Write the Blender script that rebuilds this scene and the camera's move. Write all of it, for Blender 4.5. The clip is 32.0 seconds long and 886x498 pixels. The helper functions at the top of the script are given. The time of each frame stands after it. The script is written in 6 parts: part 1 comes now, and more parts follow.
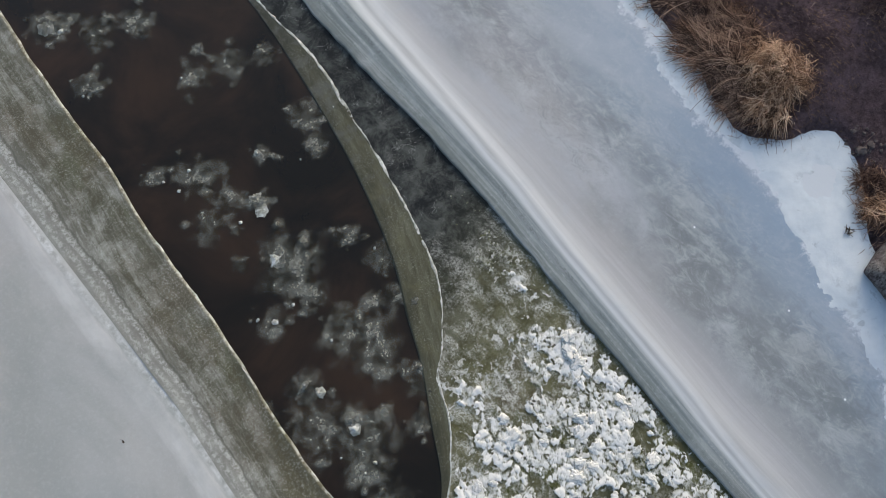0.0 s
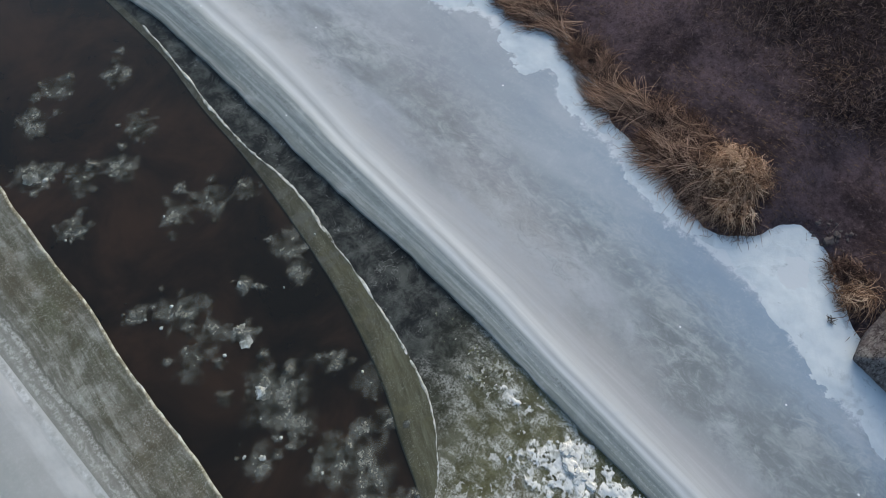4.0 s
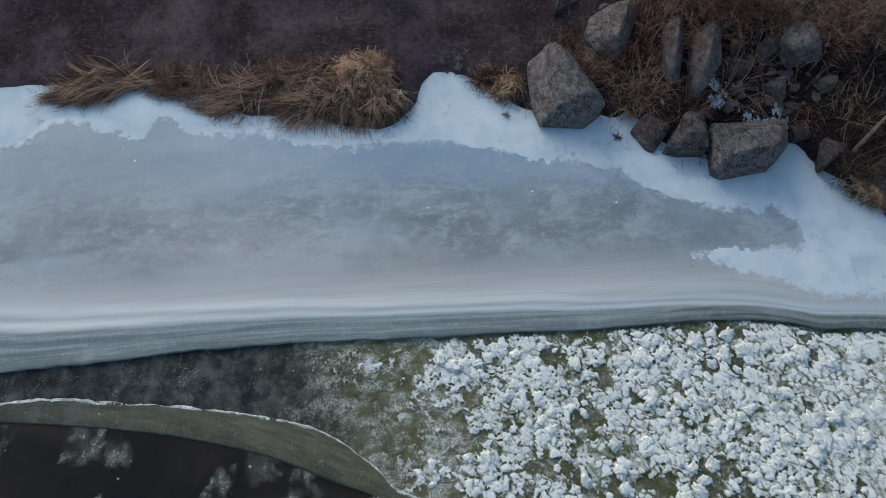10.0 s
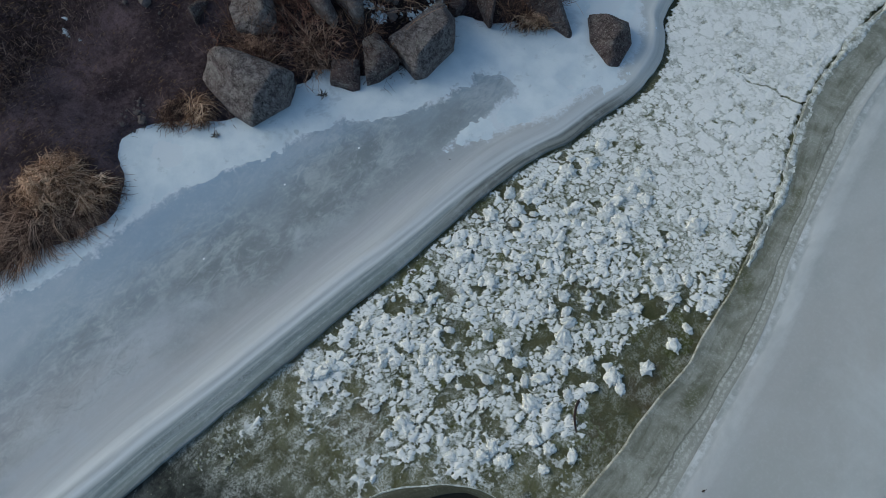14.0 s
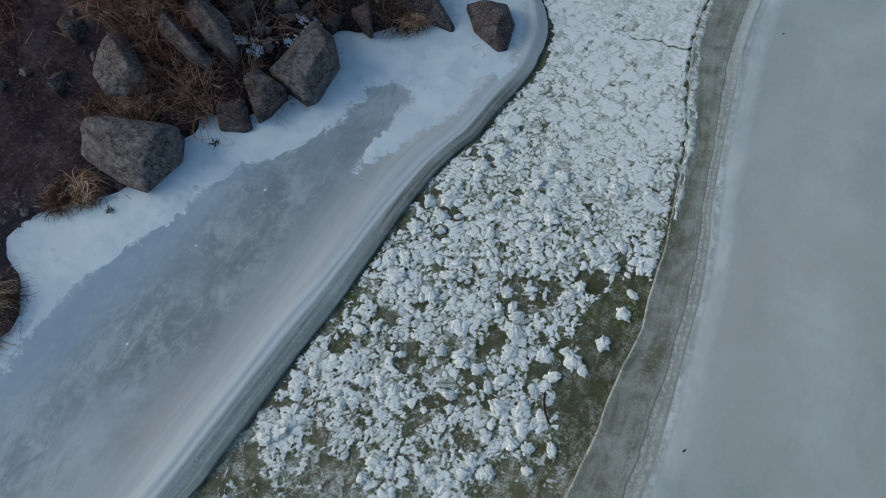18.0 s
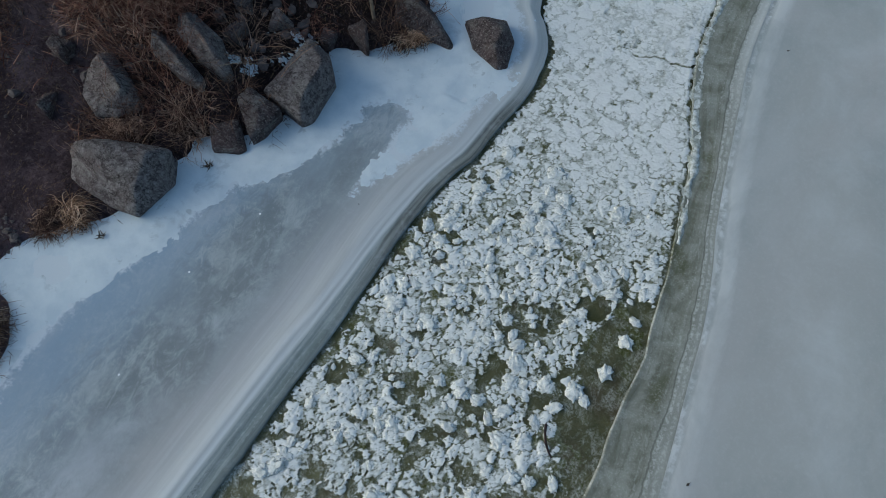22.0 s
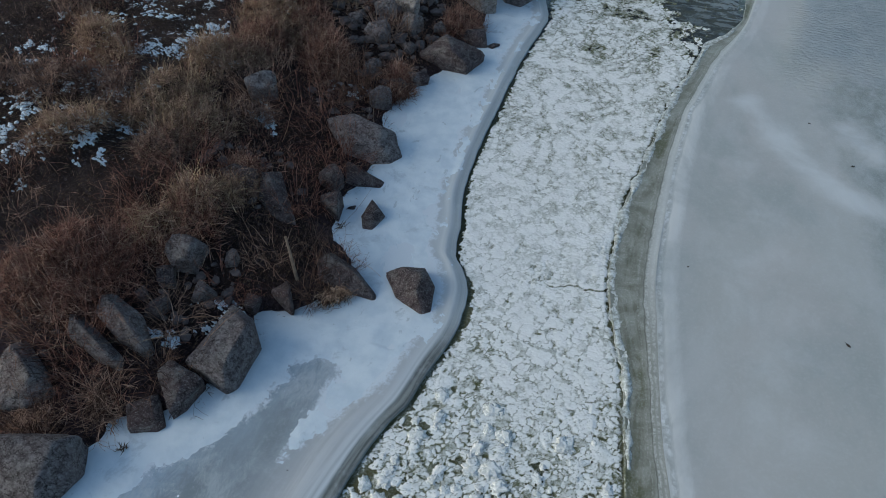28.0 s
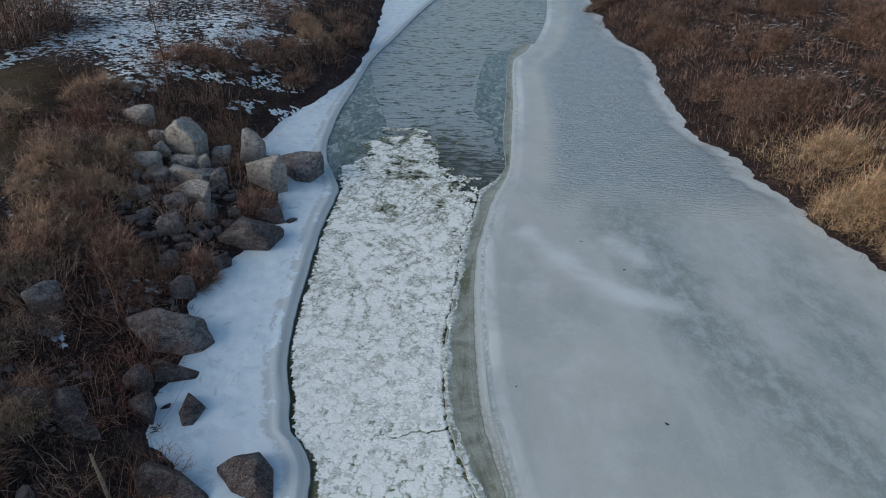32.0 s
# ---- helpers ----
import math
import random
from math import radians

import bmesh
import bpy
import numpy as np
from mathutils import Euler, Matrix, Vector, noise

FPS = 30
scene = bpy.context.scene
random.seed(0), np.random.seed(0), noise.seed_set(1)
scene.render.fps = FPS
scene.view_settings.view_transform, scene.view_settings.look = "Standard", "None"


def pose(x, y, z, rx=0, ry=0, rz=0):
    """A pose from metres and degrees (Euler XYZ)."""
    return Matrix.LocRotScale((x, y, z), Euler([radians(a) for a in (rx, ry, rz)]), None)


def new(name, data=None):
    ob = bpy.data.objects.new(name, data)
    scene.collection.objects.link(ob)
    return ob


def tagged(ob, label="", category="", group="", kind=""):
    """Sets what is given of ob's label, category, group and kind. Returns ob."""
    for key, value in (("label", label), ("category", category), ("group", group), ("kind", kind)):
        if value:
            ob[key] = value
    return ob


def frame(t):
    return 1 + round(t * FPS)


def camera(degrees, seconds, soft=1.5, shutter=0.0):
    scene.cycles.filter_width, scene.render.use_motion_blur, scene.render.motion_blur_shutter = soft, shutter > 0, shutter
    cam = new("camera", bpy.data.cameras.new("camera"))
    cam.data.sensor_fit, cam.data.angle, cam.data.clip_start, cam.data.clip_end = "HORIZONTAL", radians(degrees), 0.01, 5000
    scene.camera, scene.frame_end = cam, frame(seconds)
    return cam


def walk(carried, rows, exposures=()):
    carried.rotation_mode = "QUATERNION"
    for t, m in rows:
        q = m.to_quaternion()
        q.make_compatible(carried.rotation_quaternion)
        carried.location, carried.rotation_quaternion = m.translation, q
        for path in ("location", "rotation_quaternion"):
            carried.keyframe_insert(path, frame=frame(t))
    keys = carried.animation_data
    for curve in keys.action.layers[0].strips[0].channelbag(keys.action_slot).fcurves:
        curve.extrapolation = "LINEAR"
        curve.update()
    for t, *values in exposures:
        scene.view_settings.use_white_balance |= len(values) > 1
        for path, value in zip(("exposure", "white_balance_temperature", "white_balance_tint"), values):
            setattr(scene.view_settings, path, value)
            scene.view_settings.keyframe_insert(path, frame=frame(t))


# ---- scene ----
cam = camera(68.8, 32.0, 0.9)
# seconds, x, y, z in metres; heading, pitch and roll in degrees
ROWS = [
    (0, 0.005, 0.006, 9.000, 137.34, -75.32, 1.04),
    (0.5, -0.030, -0.020, 8.987, 137.54, -73.82, 0.98),
    (1, -0.040, -0.011, 8.975, 137.79, -71.99, 0.81),
    (1.5, -0.028, -0.010, 8.985, 137.62, -70.06, 0.76),
    (2, -0.006, -0.029, 9.000, 137.53, -68.21, 0.84),
    (2.5, -0.002, -0.051, 9.011, 137.70, -66.72, 0.66),
    (3, -0.001, -0.038, 9.041, 137.63, -65.72, 0.38),
    (3.5, 0.009, -0.029, 9.026, 135.79, -65.26, 0.56),
    (5.5, 0.064, -0.001, 9.041, 124.81, -64.58, 0.54),
    (6, 0.068, 0.010, 9.070, 121.71, -64.48, 0.18),
    (6.5, 0.103, 0.033, 9.089, 118.65, -64.37, -0.15),
    (7, 0.122, 0.057, 9.112, 115.25, -64.45, -0.36),
    (7.5, 0.150, 0.073, 9.151, 111.18, -64.65, -0.37),
    (8, 0.187, 0.080, 9.149, 106.16, -64.85, -0.23),
    (8.5, 0.217, 0.113, 9.136, 100.99, -64.92, -0.51),
    (9, 0.257, 0.165, 9.150, 95.73, -65.02, -0.88),
    (9.5, 0.318, 0.169, 9.214, 90.21, -65.30, -1.16),
    (10, 0.385, 0.183, 9.231, 84.29, -65.57, -1.11),
    (10.5, 0.444, 0.219, 9.253, 78.45, -65.82, -1.25),
    (11, 0.491, 0.233, 9.306, 72.35, -66.22, -1.01),
    (11.5, 0.539, 0.251, 9.346, 66.40, -66.43, -0.81),
    (12, 0.593, 0.288, 9.359, 61.06, -66.64, -0.94),
    (12.5, 0.621, 0.310, 9.358, 55.55, -66.93, -0.48),
    (13, 0.638, 0.300, 9.349, 50.83, -67.08, -0.14),
    (13.5, 0.661, 0.294, 9.327, 46.93, -67.18, 0.20),
    (14, 0.671, 0.297, 9.293, 43.25, -67.22, 0.73),
    (14.5, 0.701, 0.317, 9.274, 40.10, -67.14, 0.99),
    (15, 0.693, 0.341, 9.259, 37.03, -67.22, 1.18),
    (15.5, 0.676, 0.370, 9.226, 33.95, -67.25, 1.42),
    (17.5, 0.596, 0.659, 9.151, 29.47, -67.61, 0.13),
    (18, 0.554, 0.697, 9.136, 29.64, -67.49, -0.03),
    (18.5, 0.510, 0.753, 9.116, 29.80, -67.39, -0.18),
    (19, 0.472, 0.792, 9.102, 29.83, -67.41, -0.20),
    (19.5, 0.428, 0.838, 9.095, 29.84, -67.49, -0.22),
    (20, 0.383, 0.901, 9.113, 29.71, -67.58, -0.08),
    (20.5, 0.361, 0.979, 9.130, 29.58, -67.63, 0.00),
    (21, 0.354, 1.050, 9.128, 29.51, -67.71, 0.06),
    (21.5, 0.323, 1.097, 9.140, 29.27, -67.91, 0.27),
    (22, 0.298, 1.138, 9.128, 29.23, -67.95, 0.25),
    (22.5, 0.330, 1.216, 9.124, 29.28, -67.39, 0.27),
    (23, 0.342, 1.288, 9.146, 29.13, -65.90, 0.37),
    (23.5, 0.314, 1.351, 9.158, 28.84, -64.07, 0.57),
    (24, 0.291, 1.395, 9.169, 28.68, -62.29, 0.68),
    (24.5, 0.298, 1.406, 9.170, 28.72, -60.45, 0.69),
    (26.5, 0.527, 1.409, 9.053, 25.61, -52.40, -0.29),
    (27, 0.550, 1.420, 9.061, 23.80, -50.60, -0.21),
    (27.5, 0.585, 1.408, 9.067, 22.59, -48.71, -0.20),
    (28, 0.591, 1.396, 9.057, 21.65, -46.78, -0.15),
    (28.5, 0.588, 1.371, 9.062, 21.00, -44.83, -0.20),
    (29, 0.586, 1.320, 9.062, 20.25, -42.89, -0.26),
    (29.5, 0.603, 1.272, 9.034, 19.05, -40.84, -0.12),
    (30, 0.615, 1.223, 9.024, 16.36, -38.88, 0.07),
    (30.5, 0.641, 1.219, 8.999, 12.14, -36.94, 0.45),
    (31, 0.691, 1.209, 8.991, 7.01, -34.96, 0.69),
    (31.5, 0.697, 1.183, 8.985, 3.45, -33.09, 0.82),
    (32, 0.681, 1.147, 8.978, 1.65, -31.84, 0.89),
]
EXPOSURES = [(0.0, 0.66, 7150, 7), (3.5, 0.61, 6900, 4), (6.0, 0.52, 6450, 2), (9.0, 0.42, 6320, 0), (13.0, 0.14, 6250, -2), (19.0, 0.06, 6080, -3), (24.0, 0.10, 6080, -3), (28.5, 0.22, 6160, -1), (32.0, 0.27, 6250, 0)]
walk(cam, [(t, pose(x, y, z, 90 + pitch, 0, yaw) @ pose(0, 0, 0, 0, 0, roll)) for t, x, y, z, yaw, pitch, roll in ROWS], EXPOSURES)

# ---- sky and sun: late winter afternoon, thin cloud ----
SUN_EL, SUN_AZ = 24.0, 247.0
world = bpy.data.worlds.new("winter_sky")
scene.world = world
world.use_nodes = True
wn = world.node_tree
wn.nodes.clear()
sky = wn.nodes.new("ShaderNodeTexSky")
sky.sky_type = "NISHITA"
sky.sun_disc = False
sky.sun_elevation, sky.sun_rotation = radians(SUN_EL), radians(SUN_AZ)
sky.dust_density = 2.0
sky.air_density = 1.0
bg = wn.nodes.new("ShaderNodeBackground")
bg.inputs["Strength"].default_value = 0.13
wout = wn.nodes.new("ShaderNodeOutputWorld")
wn.links.new(sky.outputs[0], bg.inputs[0])
wn.links.new(bg.outputs[0], wout.inputs[0])

sun_data = bpy.data.lights.new("sun", "SUN")
sun_data.energy, sun_data.angle, sun_data.color = 0.95, radians(35), (1.0, 0.96, 0.92)
sun = new("sun", sun_data)
az, el = radians(SUN_AZ), radians(SUN_EL)
toward = Vector((math.sin(az) * math.cos(el), math.cos(az) * math.cos(el), math.sin(el)))
sun.rotation_euler = (-toward).to_track_quat("-Z", "Y").to_euler()


# ---- shader helpers ----
class Shader:
    def __init__(self, name, rough=0.6, spec=0.5):
        self.m = bpy.data.materials.new(name)
        self.m.use_nodes = True
        self.nt = self.m.node_tree
        self.b = self.nt.nodes["Principled BSDF"]
        self.b.inputs["Roughness"].default_value = rough
        self.b.inputs["Specular IOR Level"].default_value = spec
        self.co = self.nt.nodes.new("ShaderNodeNewGeometry").outputs["Position"]

    def put(self, sock, value):
        if hasattr(value, "links"):
            self.nt.links.new(value, sock)
        elif isinstance(value, tuple) and len(value) == 3 and sock.type == "RGBA":
            sock.default_value = (*value, 1)
        else:
            sock.default_value = value

    def node(self, kind, out=0, **ins):
        n = self.nt.nodes.new(kind)
        for k, v in ins.items():
            self.put(n.inputs[k.replace("_", " ")], v)
        return n.outputs[out]

    def scaled(self, sx, sy, sz=1.0, turn=0.0):
        n = self.nt.nodes.new("ShaderNodeMapping")
        self.nt.links.new(self.co, n.inputs[0])
        n.inputs["Scale"].default_value = (sx, sy, sz)
        n.inputs["Rotation"].default_value = (0, 0, radians(turn))
        return n.outputs[0]

    def noise(self, scale, detail=6.0, rough=0.55, vec=None, distort=0.0):
        return self.node("ShaderNodeTexNoise", Vector=vec or self.co, Scale=scale, Detail=detail, Roughness=rough, Distortion=distort)

    def cells(self, scale, vec=None):
        return self.node("ShaderNodeTexVoronoi", Vector=vec or self.co, Scale=scale)

    def attr(self, name):
        n = self.nt.nodes.new("ShaderNodeAttribute")
        n.attribute_name = name
        return n.outputs["Fac"]

    def rand(self):
        return self.nt.nodes.new("ShaderNodeObjectInfo").outputs["Random"]

    def island(self):
        return self.nt.nodes.new("ShaderNodeNewGeometry").outputs["Random Per Island"]

    def math(self, op, a, b=0.0, c=0.0):
        n = self.nt.nodes.new("ShaderNodeMath")
        n.operation = op
        for s, v in zip(n.inputs, (a, b, c)):
            self.put(s, v)
        return n.outputs[0]

    def span(self, v, a, b, lo=0.0, hi=1.0):
        n = self.nt.nodes.new("ShaderNodeMapRange")
        n.interpolation_type = "SMOOTHSTEP"
        for s, x in zip(n.inputs, (v, a, b, lo, hi)):
            self.put(s, x)
        return n.outputs[0]

    def ramp(self, v, *stops):
        n = self.nt.nodes.new("ShaderNodeValToRGB")
        els = n.color_ramp.elements
        while len(els) < len(stops):
            els.new(0.5)
        for e, (p, c) in zip(els, stops):
            e.position, e.color = p, (*c, 1)
        self.put(n.inputs[0], v)
        return n.outputs[0]

    def mix(self, f, a, b, kind="MIX"):
        n = self.nt.nodes.new("ShaderNodeMix")
        n.data_type, n.blend_type = "RGBA", kind
        self.put(n.inputs[0], f)
        self.put(n.inputs[6], a)
        self.put(n.inputs[7], b)
        return n.outputs[2]

    def along_edge(self, across, along):
        """Coordinates that run with an edge: its distance and its length, each at its own scale."""
        n = self.nt.nodes.new("ShaderNodeCombineXYZ")
        self.put(n.inputs[0], self.math("MULTIPLY", self.attr("edge"), across))
        self.put(n.inputs[1], self.math("MULTIPLY", self.attr("along"), along))
        return n.outputs[0]

    def line(self, v, at, half):
        """1 on the value at, 0 beyond half of it."""
        return self.span(self.math("ABSOLUTE", self.math("SUBTRACT", v, at)), half, 0.3 * half)

    def bump(self, height, strength=0.3, dist=0.02, under=None):
        n = self.nt.nodes.new("ShaderNodeBump")
        n.inputs["Strength"].default_value, n.inputs["Distance"].default_value = strength, dist
        self.put(n.inputs["Height"], height)
        if under is not None:
            self.put(n.inputs["Normal"], under)
        self.nt.links.new(n.outputs[0], self.b.inputs["Normal"])
        return n.outputs[0]

    def done(self, colour, rough=None):
        self.put(self.b.inputs["Base Color"], colour)
        if rough is not None:
            self.put(self.b.inputs["Roughness"], rough)
        return self.m


def ice_material():
    """Bank-side shelf ice: banded rim at the channel, pale ridge, then frosted ice up to the snow line, its blue-grey
    partly painted sky reflection.
    """
    s = Shader("shelf_ice", 0.35, 0.35)
    d, snow, along = s.attr("edge"), s.attr("snowline"), s.attr("along")
    wob = s.noise(1.0, 5, 0.6, s.scaled(1.6, 0.35))
    fine = s.noise(1.0, 6, 0.6, s.along_edge(7.0, 0.7), 0.3)
    silk = s.noise(1.0, 6, 0.62, s.along_edge(13.0, 0.55), 0.5)
    dd = s.math("ADD", s.math("MULTIPLY", d, s.math("MULTIPLY", s.span(along, 1.5, 5.5, 1.0, 1.7), s.span(along, -8.0, 1.0, 0.52, 1.0))), s.math("MULTIPLY", s.math("SUBTRACT", wob, 0.5), 0.09))
    dd = s.math("ADD", dd, s.math("MULTIPLY", s.math("SUBTRACT", fine, 0.5), 0.05))
    band = s.ramp(s.math("MULTIPLY", dd, 0.25), (0.0, (0.14, 0.155, 0.15)), (0.010, (0.20, 0.225, 0.225)), (0.022, (0.16, 0.19, 0.19)), (0.040, (0.225, 0.26, 0.265)), (0.052, (0.19, 0.225, 0.23)), (0.068, (0.28, 0.315, 0.325)),
                  (0.078, (0.24, 0.272, 0.285)), (0.086, (0.46, 0.485, 0.50)), (0.096, (0.70, 0.715, 0.735)), (0.112, (0.44, 0.455, 0.475)), (0.128, (0.68, 0.685, 0.70)), (0.155, (0.54, 0.54, 0.55)), (0.25, (0.43, 0.427, 0.44)), (0.38, (0.355, 0.36, 0.38)),
                  (0.55, (0.285, 0.345, 0.415)), (0.8, (0.275, 0.36, 0.47)), (1.0, (0.30, 0.39, 0.51)))
    band = s.mix(s.math("ADD", s.span(along, 2.0, 4.5, 0, 0.35), s.span(along, 5.5, 8.0, 0, 0.48)), band, (0.46, 0.495, 0.53))
    # strands drawn out along the rim
    c = s.mix(s.math("MULTIPLY", s.span(silk, 0.44, 0.64), s.math("MULTIPLY", s.span(d, 1.8, 0.4, 0.0, 0.38), s.span(along, 4.5, 7.0, 1.0, 0.3))), band, s.mix(0.5, band, (0.74, 0.75, 0.77)))
    c = s.mix(s.math("MULTIPLY", s.span(silk, 0.50, 0.34), s.math("MULTIPLY", s.span(d, 1.3, 0.2, 0.0, 0.22), s.span(along, 4.5, 7.0, 1.0, 0.3))), c, s.mix(0.5, c, (0.10, 0.12, 0.125)))
    # rows of frozen bubbles in the rim
    dots = s.math("MULTIPLY", s.span(s.noise(30, 6, 0.75), 0.44, 0.60), s.span(s.noise(1.3, 4, 0.6), 0.35, 0.6))
    for at, strength in ((0.10, 0.22), (0.17, 0.30), (0.27, 0.30)):
        c = s.mix(s.math("MULTIPLY", s.math("MULTIPLY", s.line(dd, at, 0.018), dots), s.span(along, 6.5, 2.0, 0.25 * strength, strength)), c, (0.66, 0.70, 0.72))
    c = s.mix(s.math("MULTIPLY", s.math("MULTIPLY", s.line(dd, 0.235, 0.035), dots), s.span(along, 2.0, 0.0, 0.0, 0.6)), c, (0.085, 0.10, 0.10))
    # the wet dark foot of the rim downstream
    foot = s.math("MULTIPLY", s.span(s.math("ADD", d, s.math("MULTIPLY", s.math("SUBTRACT", wob, 0.5), 0.14)), 0.22, 0.14), s.math("MULTIPLY", s.span(along, 2.5, 4.5), s.span(along, 8.0, 6.8, 0.20, 0.9)))
    c = s.mix(foot, c, s.mix(s.span(silk, 0.38, 0.64), (0.085, 0.09, 0.085), (0.24, 0.25, 0.24)))
    c = s.mix(s.math("MULTIPLY", s.span(along, -1.5, -6.0, 0, 0.5), s.span(dd, 0.60, 0.95)), c, s.mix(s.span(wob, 0.35, 0.65), (0.20, 0.24, 0.32), (0.33, 0.37, 0.44)))
    # pale clouding: whitish pattern in the ice plus cloud reflections painted into the colour
    cloud = s.noise(0.5, 7, 0.6, s.scaled(1.2, 0.5, 1, 8), 0.3)
    c = s.mix(s.math("MULTIPLY", s.span(cloud, 0.44, 0.64), s.span(d, 0.6, 1.4, 0.0, 0.5)), c, (0.46, 0.50, 0.565))
    murk = s.noise(0.42, 6, 0.62, s.scaled(1.0, 0.42, 1, -6), 0.3)
    deep = s.math("MULTIPLY", s.span(d, 0.8, 1.4), s.span(d, 2.9, 1.9))
    c = s.mix(s.math("MULTIPLY", s.span(murk, 0.42, 0.62), s.math("MULTIPLY", deep, 0.75)), c, (0.165, 0.187, 0.195))
    # feathered frost slanting away from the rim
    feather = s.noise(1.0, 9, 0.68, s.scaled(2.6, 1.5, 1, 32), 0.6)
    plume = s.noise(1.0, 9, 0.74, s.scaled(7.0, 3.6, 1, 32), 0.9)
    zone = s.math("MULTIPLY", s.math("MULTIPLY", s.span(d, 1.0, 1.5), s.span(d, 3.4, 2.2)), s.span(s.noise(0.45, 4, 0.6), 0.36, 0.56))
    c = s.mix(s.math("MULTIPLY", s.span(feather, 0.45, 0.66, 0, 0.60), zone), c, (0.46, 0.495, 0.525))
    c = s.mix(s.math("MULTIPLY", s.span(plume, 0.48, 0.66, 0, 0.45), zone), c, (0.52, 0.55, 0.575))
    c = s.mix(s.math("MULTIPLY", s.span(plume, 0.50, 0.36, 0, 0.40), zone), c, (0.20, 0.225, 0.24))
    c = s.mix(s.span(s.noise(2.4, 8, 0.72, None, 0.3), 0.50, 0.70, 0, 0.28), c, (0.50, 0.54, 0.59))
    c = s.mix(s.span(s.noise(15, 8, 0.8), 0.52, 0.68, 0, 0.14), c, (0.64, 0.66, 0.69))
    c = s.mix(s.span(s.cells(1.7), 0.035, 0.022), c, (0.85, 0.87, 0.90))
    dust = s.math("ADD", snow, s.math("MULTIPLY", s.math("SUBTRACT", s.noise(5.5, 10, 0.78), 0.54), 1.0))
    c = s.mix(s.span(dust, -0.05, 0.12), c, (0.62, 0.67, 0.735))
    b1 = s.bump(silk, 0.08, 0.02)
    s.bump(s.noise(26, 6, 0.75, s.scaled(1, 0.5)), 0.12, 0.012, b1)
    return s.done(c, s.span(s.noise(2.0, 4), 0.3, 0.7, 0.30, 0.48))


def far_ice_material():
    """The wide mid-river sheet: matt pale grey ice with greener windows and thin snow drifts."""
    s = Shader("river_ice", 0.42)
    d = s.attr("edge")
    wob = s.noise(0.8, 5, 0.6, s.scaled(1.6, 0.3))
    fine = s.noise(9.0, 8, 0.75, s.scaled(2.2, 0.22))
    dd = s.math("ADD", d, s.math("MULTIPLY", s.math("SUBTRACT", wob, 0.5), 0.25))
    dd = s.math("ADD", dd, s.math("MULTIPLY", s.math("SUBTRACT", fine, 0.5), 0.14))
    c = s.ramp(s.math("MULTIPLY", dd, 0.25), (0.0, (0.56, 0.57, 0.56)), (0.008, (0.34, 0.35, 0.34)), (0.022, (0.40, 0.41, 0.40)), (0.034, (0.72, 0.705, 0.685)), (0.07, (0.66, 0.655, 0.645)), (0.10, (0.47, 0.472, 0.47)), (0.18, (0.447, 0.449, 0.438)), (1.0, (0.456, 0.460, 0.448)))
    lump = s.span(s.noise(5.0, 8, 0.75), 0.40, 0.62)
    c = s.mix(s.math("MULTIPLY", s.line(dd, 0.05, 0.07), lump), c, (0.76, 0.77, 0.78))
    c = s.mix(s.math("MULTIPLY", s.line(dd, 0.30, 0.10), s.math("MULTIPLY", lump, 0.35)), c, (0.68, 0.69, 0.70))
    blotch = s.noise(0.35, 8, 0.65, s.scaled(1.0, 0.55, 1, 15), 0.4)
    c = s.mix(s.span(blotch, 0.42, 0.60, 0, 0.7), c, (0.34, 0.36, 0.355))
    c = s.mix(s.span(s.noise(0.8, 6, 0.6, s.scaled(1.0, 0.45, 1, 10), 0.5), 0.48, 0.68, 0, 0.45), c, (0.54, 0.545, 0.55))
    c = s.mix(s.span(s.noise(0.65, 7, 0.65, s.scaled(1.0, 0.5, 1, -15), 0.6), 0.50, 0.70, 0, 0.4), c, (0.33, 0.365, 0.375))
    c = s.mix(s.span(s.noise(0.28, 6, 0.6, s.scaled(1.0, 0.6, 1, 40), 0.5), 0.46, 0.64, 0, 0.55), c, (0.50, 0.475, 0.465))
    window = s.math("ADD", s.attr("window"), s.math("MULTIPLY", s.math("SUBTRACT", s.noise(0.55, 9, 0.70, s.scaled(1.0, 0.7, 1, 25), 0.3), 0.5), 2.2))
    c = s.mix(s.span(window, 0.1, 1.3, 0, 0.85), c, (0.19, 0.215, 0.20))
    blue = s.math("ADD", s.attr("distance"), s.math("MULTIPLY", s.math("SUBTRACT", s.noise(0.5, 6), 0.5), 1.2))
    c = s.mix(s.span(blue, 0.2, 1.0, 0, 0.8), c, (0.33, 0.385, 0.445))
    drift = s.math("ADD", s.attr("drift"), s.math("MULTIPLY", s.math("SUBTRACT", s.noise(0.8, 7, 0.65, None, 0.4), 0.5), 1.8))
    c = s.mix(s.span(drift, 0.25, 1.4, 0, 0.85), c, (0.66, 0.67, 0.68))
    mott = s.noise(3.0, 9, 0.75, s.scaled(1.0, 0.6, 1, 15), 0.3)
    c = s.mix(s.math("MULTIPLY", s.span(mott, 0.40, 0.66, 0, 0.55), s.math("MAXIMUM", s.attr("window"), s.attr("distance"))), c, (0.52, 0.55, 0.58))
    c = s.mix(s.span(s.noise(18, 8, 0.8), 0.48, 0.64, 0, 0.18), c, (0.62, 0.63, 0.64))
    b1 = s.bump(s.math("MULTIPLY", s.noise(4.6, 6, 0.68, s.scaled(0.7, 1.9), 0.3), s.attr("distance")), 1.0, 0.20)
    s.bump(s.noise(22, 6, 0.7), 0.2, 0.012, b1)
    return s.done(c, s.span(s.noise(1.2, 5), 0.3, 0.7, 0.30, 0.5))


